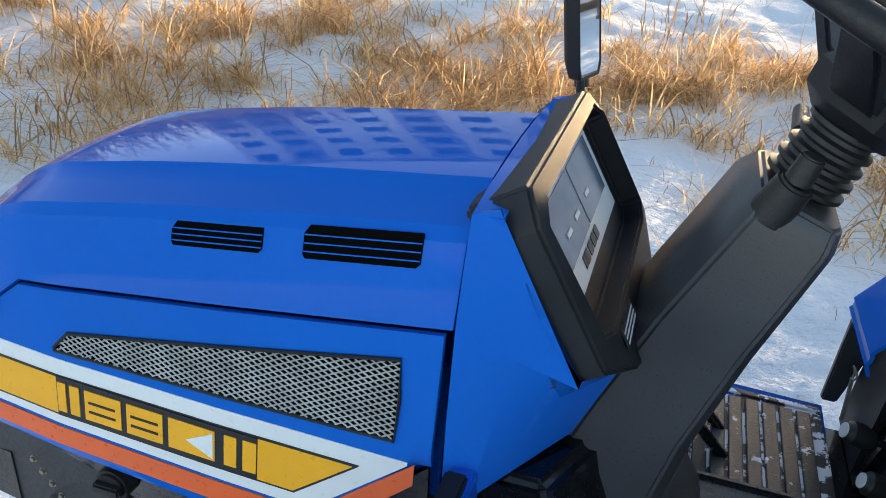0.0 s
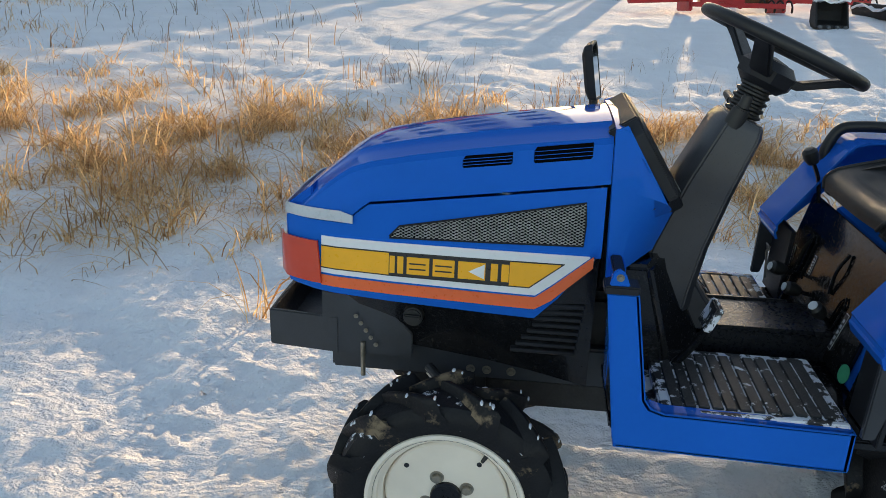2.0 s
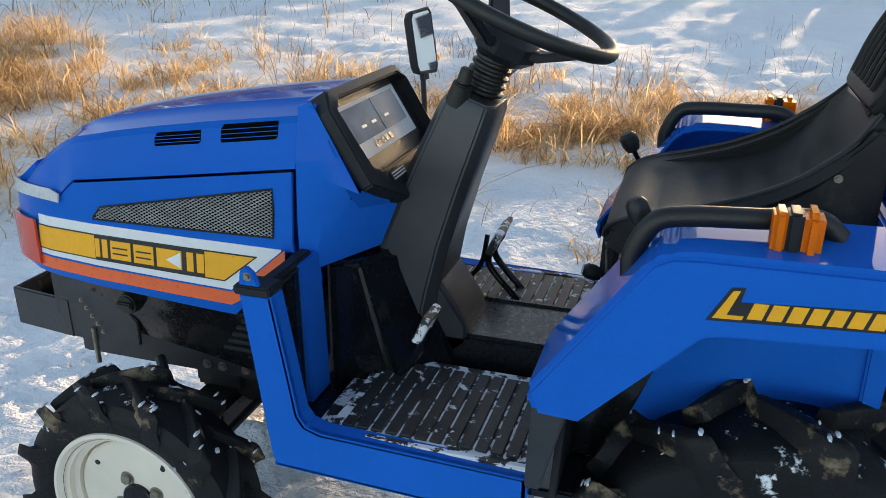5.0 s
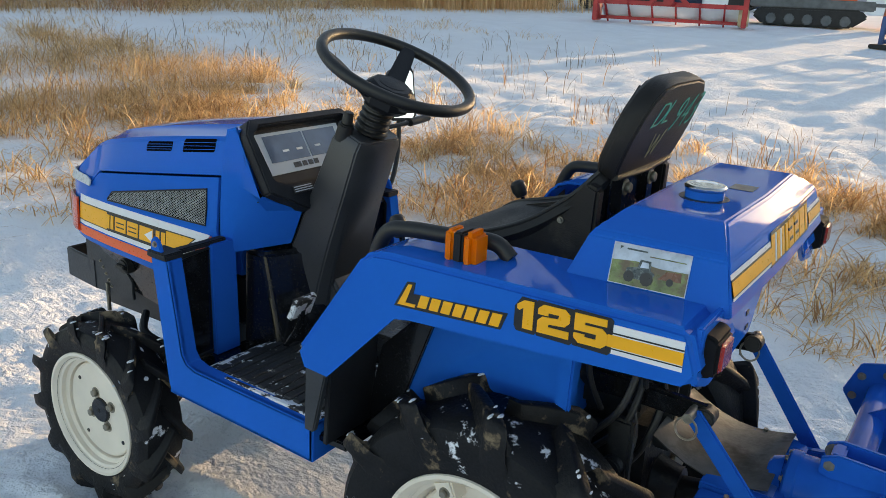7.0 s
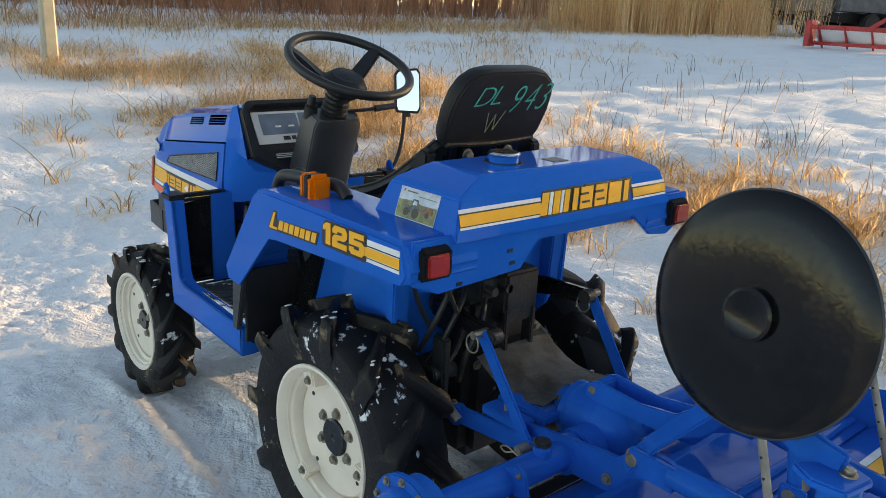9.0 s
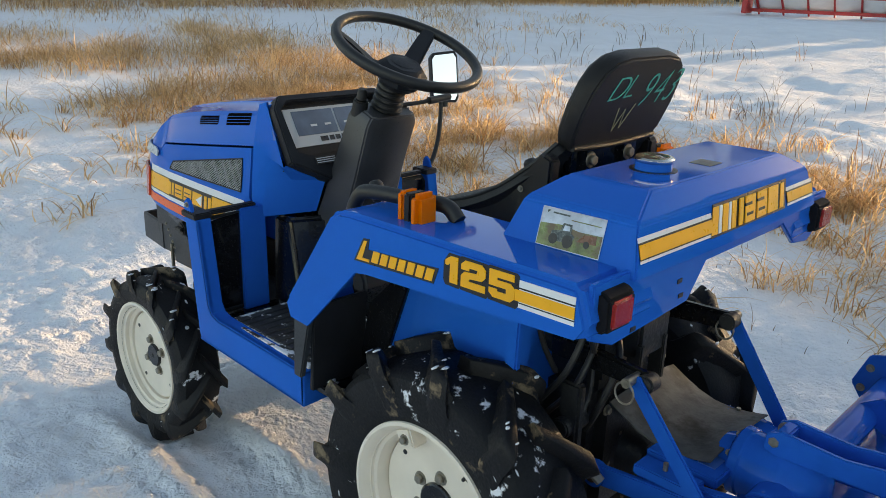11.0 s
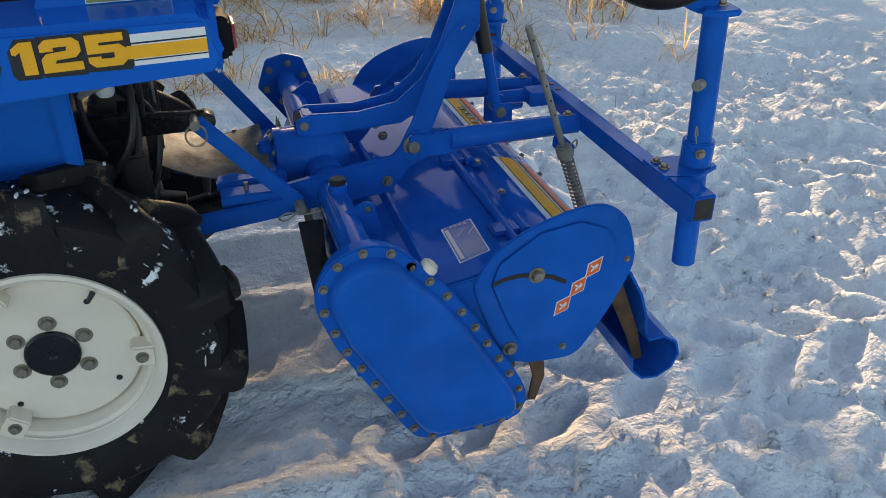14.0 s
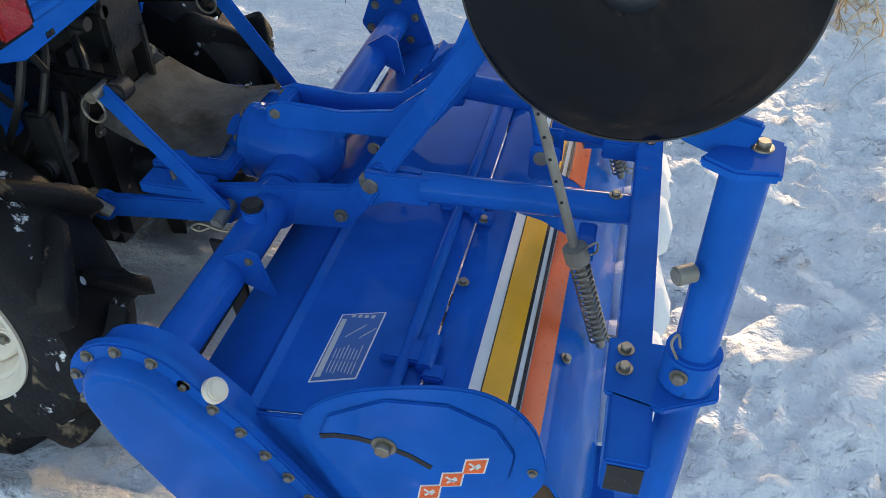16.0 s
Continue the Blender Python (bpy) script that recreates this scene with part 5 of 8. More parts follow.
def build_rear():
    for s in (-1, 1):
        lo, hi = min(s * 0.30, s * 0.49), max(s * 0.30, s * 0.49)
        out = [(0.817, 0.722), (0.83, 0.690), (0.903, 0.686), (1.066, 0.856), (1.10, 0.862), (1.595, 0.893), (1.612, 0.899), (1.621, 0.913), (1.603, 0.967), (1.594, 0.982), (1.55, 0.983), (1.05, 0.977), (1.010, 0.973), (0.983, 0.958)]
        fen = part("fender", hollow(out, lo, hi, s, (1, 2, 3, 4, 5)), BLUE, tractor, "blue rear fender with yellow model lettering", 30)
        part("mud_flap", prism([(0.828, 0.700), (0.886, 0.692), (0.848, 0.530), (0.822, 0.530)], min(s * 0.456, s * 0.472), max(s * 0.456, s * 0.472), 0.003), GREY_FRAME, fen, "dark grey rubber mud flap")
        part("flap_panel", prism([(0.872, 0.715), (0.884, 0.715), (0.872, 0.500), (0.860, 0.500)], min(s * 0.30, s * 0.455), max(s * 0.30, s * 0.455), 0.002), BLACK_PLASTIC, fen)
        part("wheel_arch", prism([(0.93, 0.60), (0.99, 0.575), (1.29, 0.575), (1.335, 0.62), (1.350, 0.89), (1.07, 0.87), (0.93, 0.72)], min(s * 0.255, s * 0.30), max(s * 0.255, s * 0.30), 0.004), BLUE, fen)
        part("arch_gusset", prism([(0.86, 0.50), (0.93, 0.50), (0.97, 0.60), (1.06, 0.85), (0.90, 0.69)], min(s * 0.27, s * 0.31), max(s * 0.27, s * 0.31), 0.003), BLACK_GLOSS, fen)
        part("fender_stay", prism([(1.318, 0.60), (1.346, 0.60), (1.352, 0.88), (1.314, 0.88)], min(s * 0.295, s * 0.312), max(s * 0.295, s * 0.312), 0.004), BLUE, fen)
        Q = lambda u, v, lift, s=s: Vector((u, s * (0.49 + lift), v))
        # stripes behind the lettering
        r = lambda u: 0.026 * (u - 1.52)
        part("stripe", band([1.475, 1.593], lambda u: 0.962 + r(u), lambda u: 0.914 + r(u), Q, 0.0012), WHITE, fen, "white stripe")
        part("stripe", band([1.475, 1.593], lambda u: 0.9495 + r(u), lambda u: 0.947 + r(u), Q, 0.0018), BLACK_VINYL, fen)
        part("stripe", band([1.475, 1.593], lambda u: 0.945 + r(u), lambda u: 0.925 + r(u), Q, 0.0018), YELLOW, fen, "yellow stripe")
        part("stripe", band([1.475, 1.593], lambda u: 0.9235 + r(u), lambda u: 0.9215 + r(u), Q, 0.0018), BLACK_VINYL, fen)
        if s < 0:
            digits = ((1.317, 0.030, [(0, 0.66), (0, 0.82), (0.42, 1), (1, 1), (1, 0), (0.38, 0), (0.38, 0.72), (0.16, 0.62)]),
                      (1.355, 0.056, [(0, 0.64), (0, 0.84), (0.16, 1), (0.84, 1), (1, 0.84), (1, 0.56), (0.86, 0.40), (0.36, 0.36), (0.33, 0.26), (1, 0.26), (1, 0), (0, 0), (0, 0.42), (0.14, 0.58), (0.64, 0.62), (0.67, 0.75), (0.33, 0.75), (0.33, 0.64)]),
                      (1.419, 0.056, [(0, 0.16), (0.16, 0), (0.84, 0), (1, 0.16), (1, 0.50), (0.84, 0.66), (0.32, 0.66), (0.32, 0.75), (0.96, 0.75), (0.96, 1), (0, 1), (0, 0.42), (0.67, 0.42), (0.67, 0.25), (0.33, 0.25), (0.33, 0.33), (0, 0.33)]))
            for k, (u0, w, pts) in enumerate(digits):
                shape = [(u0 + w * a, 0.9125 + 0.049 * b + 0.03 * (u0 + w * a - 1.317)) for a, b in pts]
                low, high, left, right = min(p[1] for p in shape), max(p[1] for p in shape), u0 - 0.005, u0 + w + 0.0075
                hull = [(left, low + 0.001), (left + 0.005, low - 0.007), (right - 0.005, low - 0.007), (right, low - 0.001), (right, high), (right - 0.005, high + 0.004), (left + (0.012 if k == 0 else 0.004), high + 0.004), (left, high - (0.014 if k == 0 else 0.001))]
                part("number_shadow", decal(hull, Q, 0.0011 + 0.0002 * k), BLACK_VINYL, fen)
                part("number", decal(shape, Q, 0.0026), YELLOW, fen, "yellow number with black outline")
            # the maker's script, as slanted plain blocks
            back = [(1.066, 0.884), (1.288, 0.898), (1.300, 0.930), (1.108, 0.916), (1.112, 0.938), (1.094, 0.936)]
            part("script_ground", decal(back, Q, 0.0014), BLACK_VINYL, fen)
            part("script_block", decal([(1.074, 0.889), (1.112, 0.891), (1.114, 0.897), (1.092, 0.896), (1.106, 0.933), (1.097, 0.932)], Q, 0.0024), YELLOW, fen)
            for k in range(7):
                u0 = 1.118 + 0.0245 * k
                z0 = 0.8935 + 0.0012 * k
                part("script_block", decal([(u0, z0), (u0 + 0.019, z0 + 0.001), (u0 + 0.026, z0 + 0.025), (u0 + 0.007, z0 + 0.024)], Q, 0.0024), YELLOW, fen)
        # grab rail and turn signal
        rail = [(0.955, s * 0.405, 0.90), (0.956, s * 0.405, 0.938), (0.983, s * 0.405, 0.988), (1.03, s * 0.40, 1.000), (1.12, s * 0.39, 1.003), (1.20, s * 0.375, 1.004), (1.235, s * 0.372, 0.98)]
        part("grab_rail", pipe(rail, 0.0155, 14), GRIP, tractor, "black padded grab rail")
        y0, y1 = min(s * 0.400, s * 0.446), max(s * 0.400, s * 0.446)
        d = 0.03 if s > 0 else 0.0
        ind = part("turn_signal", box(1.1555 + d, 1.1755 + d, y0 + 0.0005, y1 - 0.0005, 0.971, 1.0325, 0.004, 2), BLACK_PLASTIC, tractor, "amber turn signal in a black housing")
        part("lens", box(1.137 + d, 1.1575 + d, y0, y1, 0.971, 1.033, 0.006, 3), AMBER, ind, "amber lens")
        part("lens", box(1.1735 + d, 1.202 + d, min(s * 0.393, s * 0.450), max(s * 0.393, s * 0.450), 0.968, 1.035, 0.010, 4), AMBER, ind, "amber lens")
        part("stalk", rod((1.168 + d, s * 0.418, 0.955), (1.168 + d, s * 0.418, 0.975), 0.020, 16, None, 0.003), GRIP, ind)
        # tail lamp
        lamp = part("tail_lamp", prism([(1.594, 0.972), (1.622, 0.968), (1.634, 0.960), (1.634, 0.908), (1.626, 0.901), (1.600, 0.898)], min(s * 0.384, s * 0.458), max(s * 0.384, s * 0.458), 0.006), LAMP_CASE, tractor, "red tail lamp in a black housing")
        part("lens", box(1.630, 1.639, min(s * 0.395, s * 0.452), max(s * 0.395, s * 0.452), 0.911, 0.958, 0.004), RED_LENS, lamp, "red lens")
    # rear panels between the fenders
    rp = part("rear_panel", prism([(-0.472, 0.984), (0.472, 0.984), (0.472, 0.915), (0.40, 0.875), (0.32, 0.885), (0.24, 0.945), (-0.10, 0.945), (-0.16, 0.875), (-0.40, 0.862), (-0.47, 0.890)], 1.600, 1.612, 0.003, plane="yz"), BLUE, tractor, "blue rear cross panel with cut-out")
    for y, z in ((-0.345, 0.875), (-0.20, 0.925), (-0.19, 0.895)):
        part("slot", box(1.611, 1.6135, y - 0.008, y + 0.008, z - 0.004, z + 0.004, 0.0), BLACK_VINYL, rp)
    # fuel filter with its glass bowl and hoses behind the wheel arch
    fx, fy = 1.405, -0.262
    flt = part("fuel_filter", lathe([(0, 0), (0.020, 0), (0.022, 0.004), (0.022, 0.016), (0.012, 0.020), (0, 0.020)], (fx, fy, 0.838), (0, 0, 1), 20), DULL_STEEL, tractor, "small fuel filter with a cloudy bowl")
    part("bowl", lathe([(0, 0), (0.012, 0.001), (0.017, 0.008), (0.018, 0.044), (0, 0.044)], (fx, fy, 0.794), (0, 0, 1), 20), SILVER_TRIM, flt, "cloudy plastic bowl")
    part("hose", pipe([(fx - 0.012, fy, 0.855), (fx - 0.035, fy - 0.004, 0.845), (fx - 0.048, fy, 0.800), (fx - 0.046, fy + 0.02, 0.73), (fx - 0.03, fy + 0.05, 0.66)], 0.006, 10), GRIP, flt)
    part("hose", pipe([(fx + 0.012, fy, 0.855), (fx + 0.04, fy, 0.85), (fx + 0.055, fy + 0.02, 0.80), (fx + 0.05, fy + 0.06, 0.73)], 0.006, 10), GRIP, flt)
    part("deck", box(1.315, 1.60, -0.30, 0.30, 0.93, 0.965, 0.005), BLUE, tractor)
    # fuel tank hood
    sec = [(0.968, 1.336, 1.625, 0.374), (0.985, 1.343, 1.621, 0.369), (1.050, 1.367, 1.6037, 0.348), (1.060, 1.373, 1.598, 0.338), (1.088, 1.400, 1.572, 0.268), (1.0915, 1.409, 1.566, 0.256)]
    bm = bmesh.new()
    rings = []
    for z, a, b, h in sec:
        rings.append([bm.verts.new(p) for p in ((a, -h, z), (b, -h, z), (b + 0.006, 0, z), (b, h, z), (a, h, z), (a - 0.004, 0, z))])
    for p, q in zip(rings, rings[1:]):
        for k in range(6):
            bm.faces.new((p[k], p[(k + 1) % 6], q[(k + 1) % 6], q[k]))
    bm.faces.new(rings[0][::-1])
    bm.faces.new(rings[-1])
    soften(bm, 0.014, 4, 14)
    tank = part("fuel_tank", bm, BLUE, tractor, "blue fuel tank cover with stripes and a photo sticker", 22)
    cx, cy = 1.486, -0.112
    # black ring painted as the dark gap round the sunk neck
    part("filler_gap_dark", lathe([(0.045, 0.0), (0.045, 0.002), (0.034, 0.002), (0.034, 0.0)], (cx, cy, 1.0905), (0, 0, 1), 32), BLACK_VINYL, tank)
    part("filler_neck", lathe([(0.035, 0.0), (0.035, 0.026), (0.033, 0.029), (0.0, 0.029)], (cx, cy, 1.079), (0, 0, 1), 32), BLUE, tank)
    part("fuel_cap", lathe([(0.0, 0.0), (0.037, 0.0), (0.038, 0.002), (0.038, 0.006), (0.035, 0.009), (0.026, 0.010), (0.022, 0.008), (0.012, 0.009), (0.0, 0.010)], (cx, cy, 1.1075), (0, 0, 1), 36), CHROME, tank, "chromed fuel cap")
    part("tank_label", decal([(1.50, 0.0), (1.545, 0.0), (1.545, 0.05), (1.50, 0.05)], lambda u, v, w: Vector((u, v, 1.0918 + w)), 0.001), DULL_STEEL, tank)
    # rear stripes and the maker's mark as plain blocks
    slope = (1.597 - 1.621) / (1.075 - 0.985)
    def R(y, z, lift):
        h = 0.369 + (z - 0.985) * (0.340 - 0.369) / 0.09
        return Vector((1.621 + (z - 0.985) * slope + 0.006 * max(0, 1 - abs(y) / h) + lift + 0.0012, y, z))
    n1 = [-0.358 + 0.24 * k / 5 for k in range(6)]
    n2 = [0.215 + 0.14 * k / 3 for k in range(4)]
    part("stripe", band(n1, lambda y: 1.035, lambda y: 0.994, R, 0.0012), WHITE, tank, "white stripe")
    part("stripe", band(n1, lambda y: 1.027, lambda y: 0.999, R, 0.0018), BLACK_VINYL, tank)
    part("stripe", band(n1, lambda y: 1.024, lambda y: 1.0015, R, 0.0024), YELLOW, tank, "yellow stripe")
    part("stripe", band(n2, lambda y: 1.030, lambda y: 0.993, R, 0.0012), WHITE, tank, "white stripe")
    part("stripe", band(n2, lambda y: 1.023, lambda y: 0.998, R, 0.0018), BLACK_VINYL, tank)
    part("stripe", band(n2, lambda y: 1.020, lambda y: 1.0005, R, 0.0024), YELLOW, tank, "yellow stripe")
    sk = lambda y0, y1, z0, z1, k=0.35: [(y0, z0), (y1, z0), (y1 + (z1 - z0) * k, z1), (y0 + (z1 - z0) * k, z1)]
    part("mark_ground", decal(sk(-0.128, 0.200, 0.991, 1.048), R, 0.0014), BLACK_VINYL, tank)
    for a, b, m in ((-0.126, -0.104, YELLOW), (-0.100, -0.090, WHITE), (-0.086, -0.066, YELLOW), (-0.062, -0.054, WHITE), (-0.050, -0.034, YELLOW), (-0.020, -0.004, YELLOW), (0.006, 0.050, YELLOW), (0.060, 0.104, YELLOW), (0.112, 0.160, YELLOW), (0.172, 0.190, YELLOW)):
        part("mark_block", decal(sk(a, b, 0.996, 1.043), R, 0.0024), m, tank)
    for a, b in ((0.016, 0.044), (0.070, 0.100)):
        for z in (1.008, 1.026):
            part("mark_gap", decal(sk(a, b, z, z + 0.005), R, 0.003), BLACK_VINYL, tank)
    # photo sticker: pale sky, green field, dark tractor
    def S(u, v, lift):
        return Vector((u, -(0.369 + (v - 0.985) * (0.340 - 0.369) / 0.09 + lift + 0.0012), v))
    ph = part("photo_sticker", decal([(1.418, 0.983), (1.549, 0.985), (1.547, 1.050), (1.416, 1.048)], S, 0.0010), PHOTO_SKY, tank, "printed sticker with a tractor in a green field")
    part("print_field", decal([(1.420, 0.9845), (1.5475, 0.9865), (1.5465, 1.022), (1.50, 1.020), (1.46, 1.024), (1.4185, 1.020)], S, 0.0014), PHOTO_FIELD, ph)
    part("print_tractor", decal([(1.444, 0.996), (1.490, 0.997), (1.494, 1.010), (1.486, 1.014), (1.484, 1.028), (1.466, 1.028), (1.464, 1.016), (1.446, 1.012)], S, 0.0018), PHOTO_DARK, ph)
    part("print_tractor", decal([(1.500, 1.004), (1.538, 1.006), (1.536, 1.020), (1.512, 1.018)], S, 0.0018), PHOTO_BROWN, ph)
    for u, v, r in ((1.452, 0.999, 0.009), (1.482, 1.000, 0.011), (1.520, 1.003, 0.006)):
        part("print_wheel", decal([(u + r * math.cos(0.628 * k), v + r * math.sin(0.628 * k)) for k in range(10)], S, 0.0022), BLACK_VINYL, ph)
    part("print_cab", decal([(1.468, 1.016), (1.482, 1.017), (1.481, 1.025), (1.470, 1.025)], S, 0.0022), PHOTO_SKY, ph)
    part("print_line", decal([(1.428, 1.038), (1.434, 1.0435), (1.428, 1.0435)], S, 0.0018), PHOTO_DARK, ph)
    part("print_line", decal([(1.440, 1.0395), (1.475, 1.040), (1.475, 1.0425), (1.440, 1.042)], S, 0.0018), PHOTO_DARK, ph)
    part("print_line", decal([(1.480, 1.0345), (1.540, 1.0355), (1.540, 1.037), (1.480, 1.036)], S, 0.0018), PHOTO_FIELD, ph)
    part("tank_notice", decal([(1.368, -0.28), (1.368, -0.16), (1.392, -0.16), (1.392, -0.28)], lambda u, v, w: Vector((1.336 + (u - 1.336) * 0.0 + 0.0 + (1.04 - 0.968) * 0.36 - 0.006 + (u - 1.38) * 0.36 - w * 1.5, v, 1.04 + (u - 1.38))), 0.001), LABEL_BLUE, tank)


build_rear()


def build_seat():
    base = part("seat_base", prism([(0.885, 0.50), (0.935, 0.50), (1.30, 0.55), (1.30, 0.90), (1.02, 0.83), (0.955, 0.80)], -0.265, 0.265, 0.008), BLUE, tractor, "blue seat platform with slanted front")
    cp = part("control_panel", prism([(0.872, 0.51), (0.884, 0.505), (0.955, 0.80), (0.945, 0.808)], -0.20, 0.40, 0.003), BLACK_GLOSS, base, "glossy black lever panel with slots and label plates")
    on_panel = lambda y, z, lift: Vector((0.872 + (z - 0.51) * 0.245 - 0.0015 - lift, y, z + lift * 0.24))
    quad = lambda y0, z0, y1, z1, half: [(y0 - half, z0), (y0 + half, z0), (y1 + half, z1), (y1 - half, z1)]
    for y0, z0, y1, z1 in ((0.250, 0.602, 0.246, 0.705), (-0.030, 0.530, -0.055, 0.645)):
        # uncut panel: the slot's dark inside is painted as a black decal
        part("lever_slot", decal(quad(y0, z0, y1, z1, 0.010), on_panel, 0.0012), SHADE_BLACK, cp)
        part("slot_lip", pipe([on_panel(y0 - 0.014, z0, 0.002), on_panel(y1 - 0.014, z1 + 0.006, 0.002), on_panel(y1 + 0.014, z1 + 0.006, 0.002), on_panel(y0 + 0.014, z0, 0.002)], 0.0028, 8, 2), BLACK_GLOSS, cp)
    for y0, z0, y1, z1, half in ((0.196, 0.630, 0.200, 0.682, 0.008), (-0.086, 0.545, -0.098, 0.642, 0.0085), (0.345, 0.600, 0.372, 0.660, 0.020)):
        plate = part("label_plate", decal(quad(y0, z0, y1, z1, half), on_panel, 0.0012), SILVER_TRIM, cp, "black label plate with a pale border")
        part("label_ground", decal(quad(y0, z0 + 0.002, y1, z1 - 0.002, half - 0.0016), on_panel, 0.0018), BLACK_VINYL, plate)
        for k in range(5):
            f0, f1 = 0.12 + 0.16 * k, 0.21 + 0.16 * k
            at = lambda f: (y0 + (y1 - y0) * f, z0 + (z1 - z0) * f)
            part("label_bar", decal(quad(*at(f0), *at(f1), half * 0.5), on_panel, 0.0026), SILVER_TRIM, plate)
    part("round_sticker", lathe([(0, 0), (0.022, 0), (0.022, 0.0012), (0, 0.0012)], (0.858, -0.246, 0.560), (-1, -0.1, 0.25), 28), STICKER_GREEN, base, "green round sticker")
    dip = part("dipstick", pipe([(0.850, 0.405, 0.535), (0.846, 0.402, 0.58), (0.842, 0.400, 0.622)], 0.0035, 8), DULL_STEEL, tractor, "steel dipstick with a wire ring")
    part("ring", pipe([(0.842 + 0.003 * math.sin(k), 0.400 + 0.011 * math.sin(k * math.pi / 5), 0.633 - 0.011 * math.cos(k * math.pi / 5)) for k in range(11)], 0.002, 6, 2), DULL_STEEL, dip)
    part("seat_bracket", join(box(1.0, 1.24, -0.12, -0.10, 0.80, 0.86, 0.003), box(1.0, 1.24, 0.10, 0.12, 0.80, 0.86, 0.003), box(1.02, 1.22, -0.13, 0.13, 0.845, 0.862, 0.004)), BLACK_GLOSS, tractor)
    # one-piece seat: pan, rising sides, padded cushion and backrest
    mid = curve_pts([(0.886, 0, 0.872), (0.892, 0, 0.900), (0.93, 0, 0.915), (1.03, 0, 0.910), (1.12, 0, 0.914), (1.19, 0, 0.938), (1.236, 0, 0.988), (1.262, 0, 1.04), (1.286, 0, 1.112)], 6)
    rim_line = curve_pts([(0.889, 0, 0.876), (0.898, 0, 0.903), (0.94, 0, 0.926), (1.03, 0, 0.950), (1.11, 0, 0.976), (1.18, 0, 1.010), (1.235, 0, 1.050), (1.268, 0, 1.080), (1.296, 0, 1.116)], 6)
    g = []
    for i, (p, e) in enumerate(zip(mid, rim_line)):
        t = i / (len(mid) - 1)
        hw = lerp(t, [(0, 0.178), (0.10, 0.196), (0.22, 0.206), (0.6, 0.206), (0.85, 0.190), (1, 0.160)])
        row = []
        for j in range(25):
            v = -1 + j / 12
            k = abs(v) ** 2.4
            dip = -0.0065 * (0.5 + 0.5 * math.cos(t * 2 * math.pi * 10)) ** 2 * smooth(0.72, 0.55, abs(v)) * smooth(0.22, 0.28, t) * smooth(0.78, 0.70, t)
            row.append((p.x + (e.x - p.x) * k, v * hw, p.z + (e.z - p.z) * k + dip))
        g.append(row)
    seat = part("seat", shell(g, 0.022, 0.0), VINYL, tractor, "black vinyl bucket seat with pleated cushion", 60)
    # side skirt of the pan
    for s in (-1, 1):
        sk = [(0.892, 0.868), (0.91, 0.852), (1.00, 0.846), (1.16, 0.850), (1.27, 0.872), (1.312, 0.93), (1.316, 1.09), (1.29, 1.100)] + [(e.x, e.z - 0.006) for e in rim_line[-4:6:-3]] + [(0.905, 0.896)]
        part("seat_side", prism(sk, min(s * 0.168, s * 0.201), max(s * 0.168, s * 0.201), 0.006), VINYL, seat)
        bolt(seat, (1.245, s * 0.203, 1.02), (0, s, 0), scale=0.6)
        part("piping", pipe([(e.x, s * lerp(i / 48, [(0, 0.178), (0.10, 0.196), (0.22, 0.206), (0.6, 0.206), (0.85, 0.190), (1, 0.160)]), e.z) for i, e in enumerate(rim_line)], 0.0045, 8, 0), GRIP, seat)
    part("seat_back_plate", box(1.285, 1.306, -0.13, 0.13, 0.90, 1.12, 0.008), BLACK_GLOSS, seat)
    # backrest
    o, up = Vector((1.300, 0, 1.105)), Vector((0.37, 0, 0.93)).normalized()
    back = Vector((0.93, 0, -0.37)).normalized()
    H = 0.205
    out = [(-0.148, 0.0), (0.148, 0.0), (0.166, 0.03), (0.172, 0.09), (0.166, 0.14), (0.150, 0.175), (0.118, 0.197), (0.07, H), (-0.07, H), (-0.118, 0.197), (-0.150, 0.175), (-0.166, 0.14), (-0.172, 0.09), (-0.166, 0.03)]
    bm = bmesh.new()
    loops = []
    for d, sc in ((-0.026, 0.88), (-0.022, 0.95), (-0.010, 1.0), (0.016, 1.0), (0.024, 0.97)):
        loops.append([bm.verts.new(o + Vector((0, u * sc, 0)) + up * ((v - H / 2) * sc + H / 2) + back * (d - 0.012 * (1 - (u / 0.17) ** 2) * (d > 0) * 0)) for u, v in out])
    for a, b in zip(loops, loops[1:]):
        for k in range(14):
            bm.faces.new((a[k], a[(k + 1) % 14], b[(k + 1) % 14], b[k]))
    bm.faces.new(loops[0][::-1])
    bm.faces.new(loops[-1])
    soften(bm, 0.006, 2, 20)
    rest = part("backrest", bm, VINYL, tractor, "black vinyl backrest with green marker writing", 35)
    for k in range(7):
        u = -0.11 + 0.0367 * k
        part("pleat", pipe([o + Vector((0, u * 0.95, 0)) + up * 0.03 - back * 0.027, o + Vector((0, u, 0)) + up * 0.10 - back * 0.031, o + Vector((0, u * 0.95, 0)) + up * 0.175 - back * 0.027], 0.006, 8), VINYL, rest)
    part("hem", pipe([o + Vector((0, -0.150, 0)) + up * 0.012 + back * 0.022, o + Vector((0, 0, 0)) + up * 0.008 + back * 0.026, o + Vector((0, 0.150, 0)) + up * 0.012 + back * 0.022], 0.007, 8), VINYL, rest)
    for y in (-0.07, 0.07):
        part("back_support", box(1.298, 1.318, y - 0.02, y + 0.02, 1.02, 1.13, 0.005), BLACK_GLOSS, rest)
        bolt(rest, (1.318, y, 1.075), (1, 0, 0), True)
    # writing on the back, seen from behind
    B = lambda u, v, w: o + Vector((0, u, 0)) + up * v + back * (0.0245 + w)
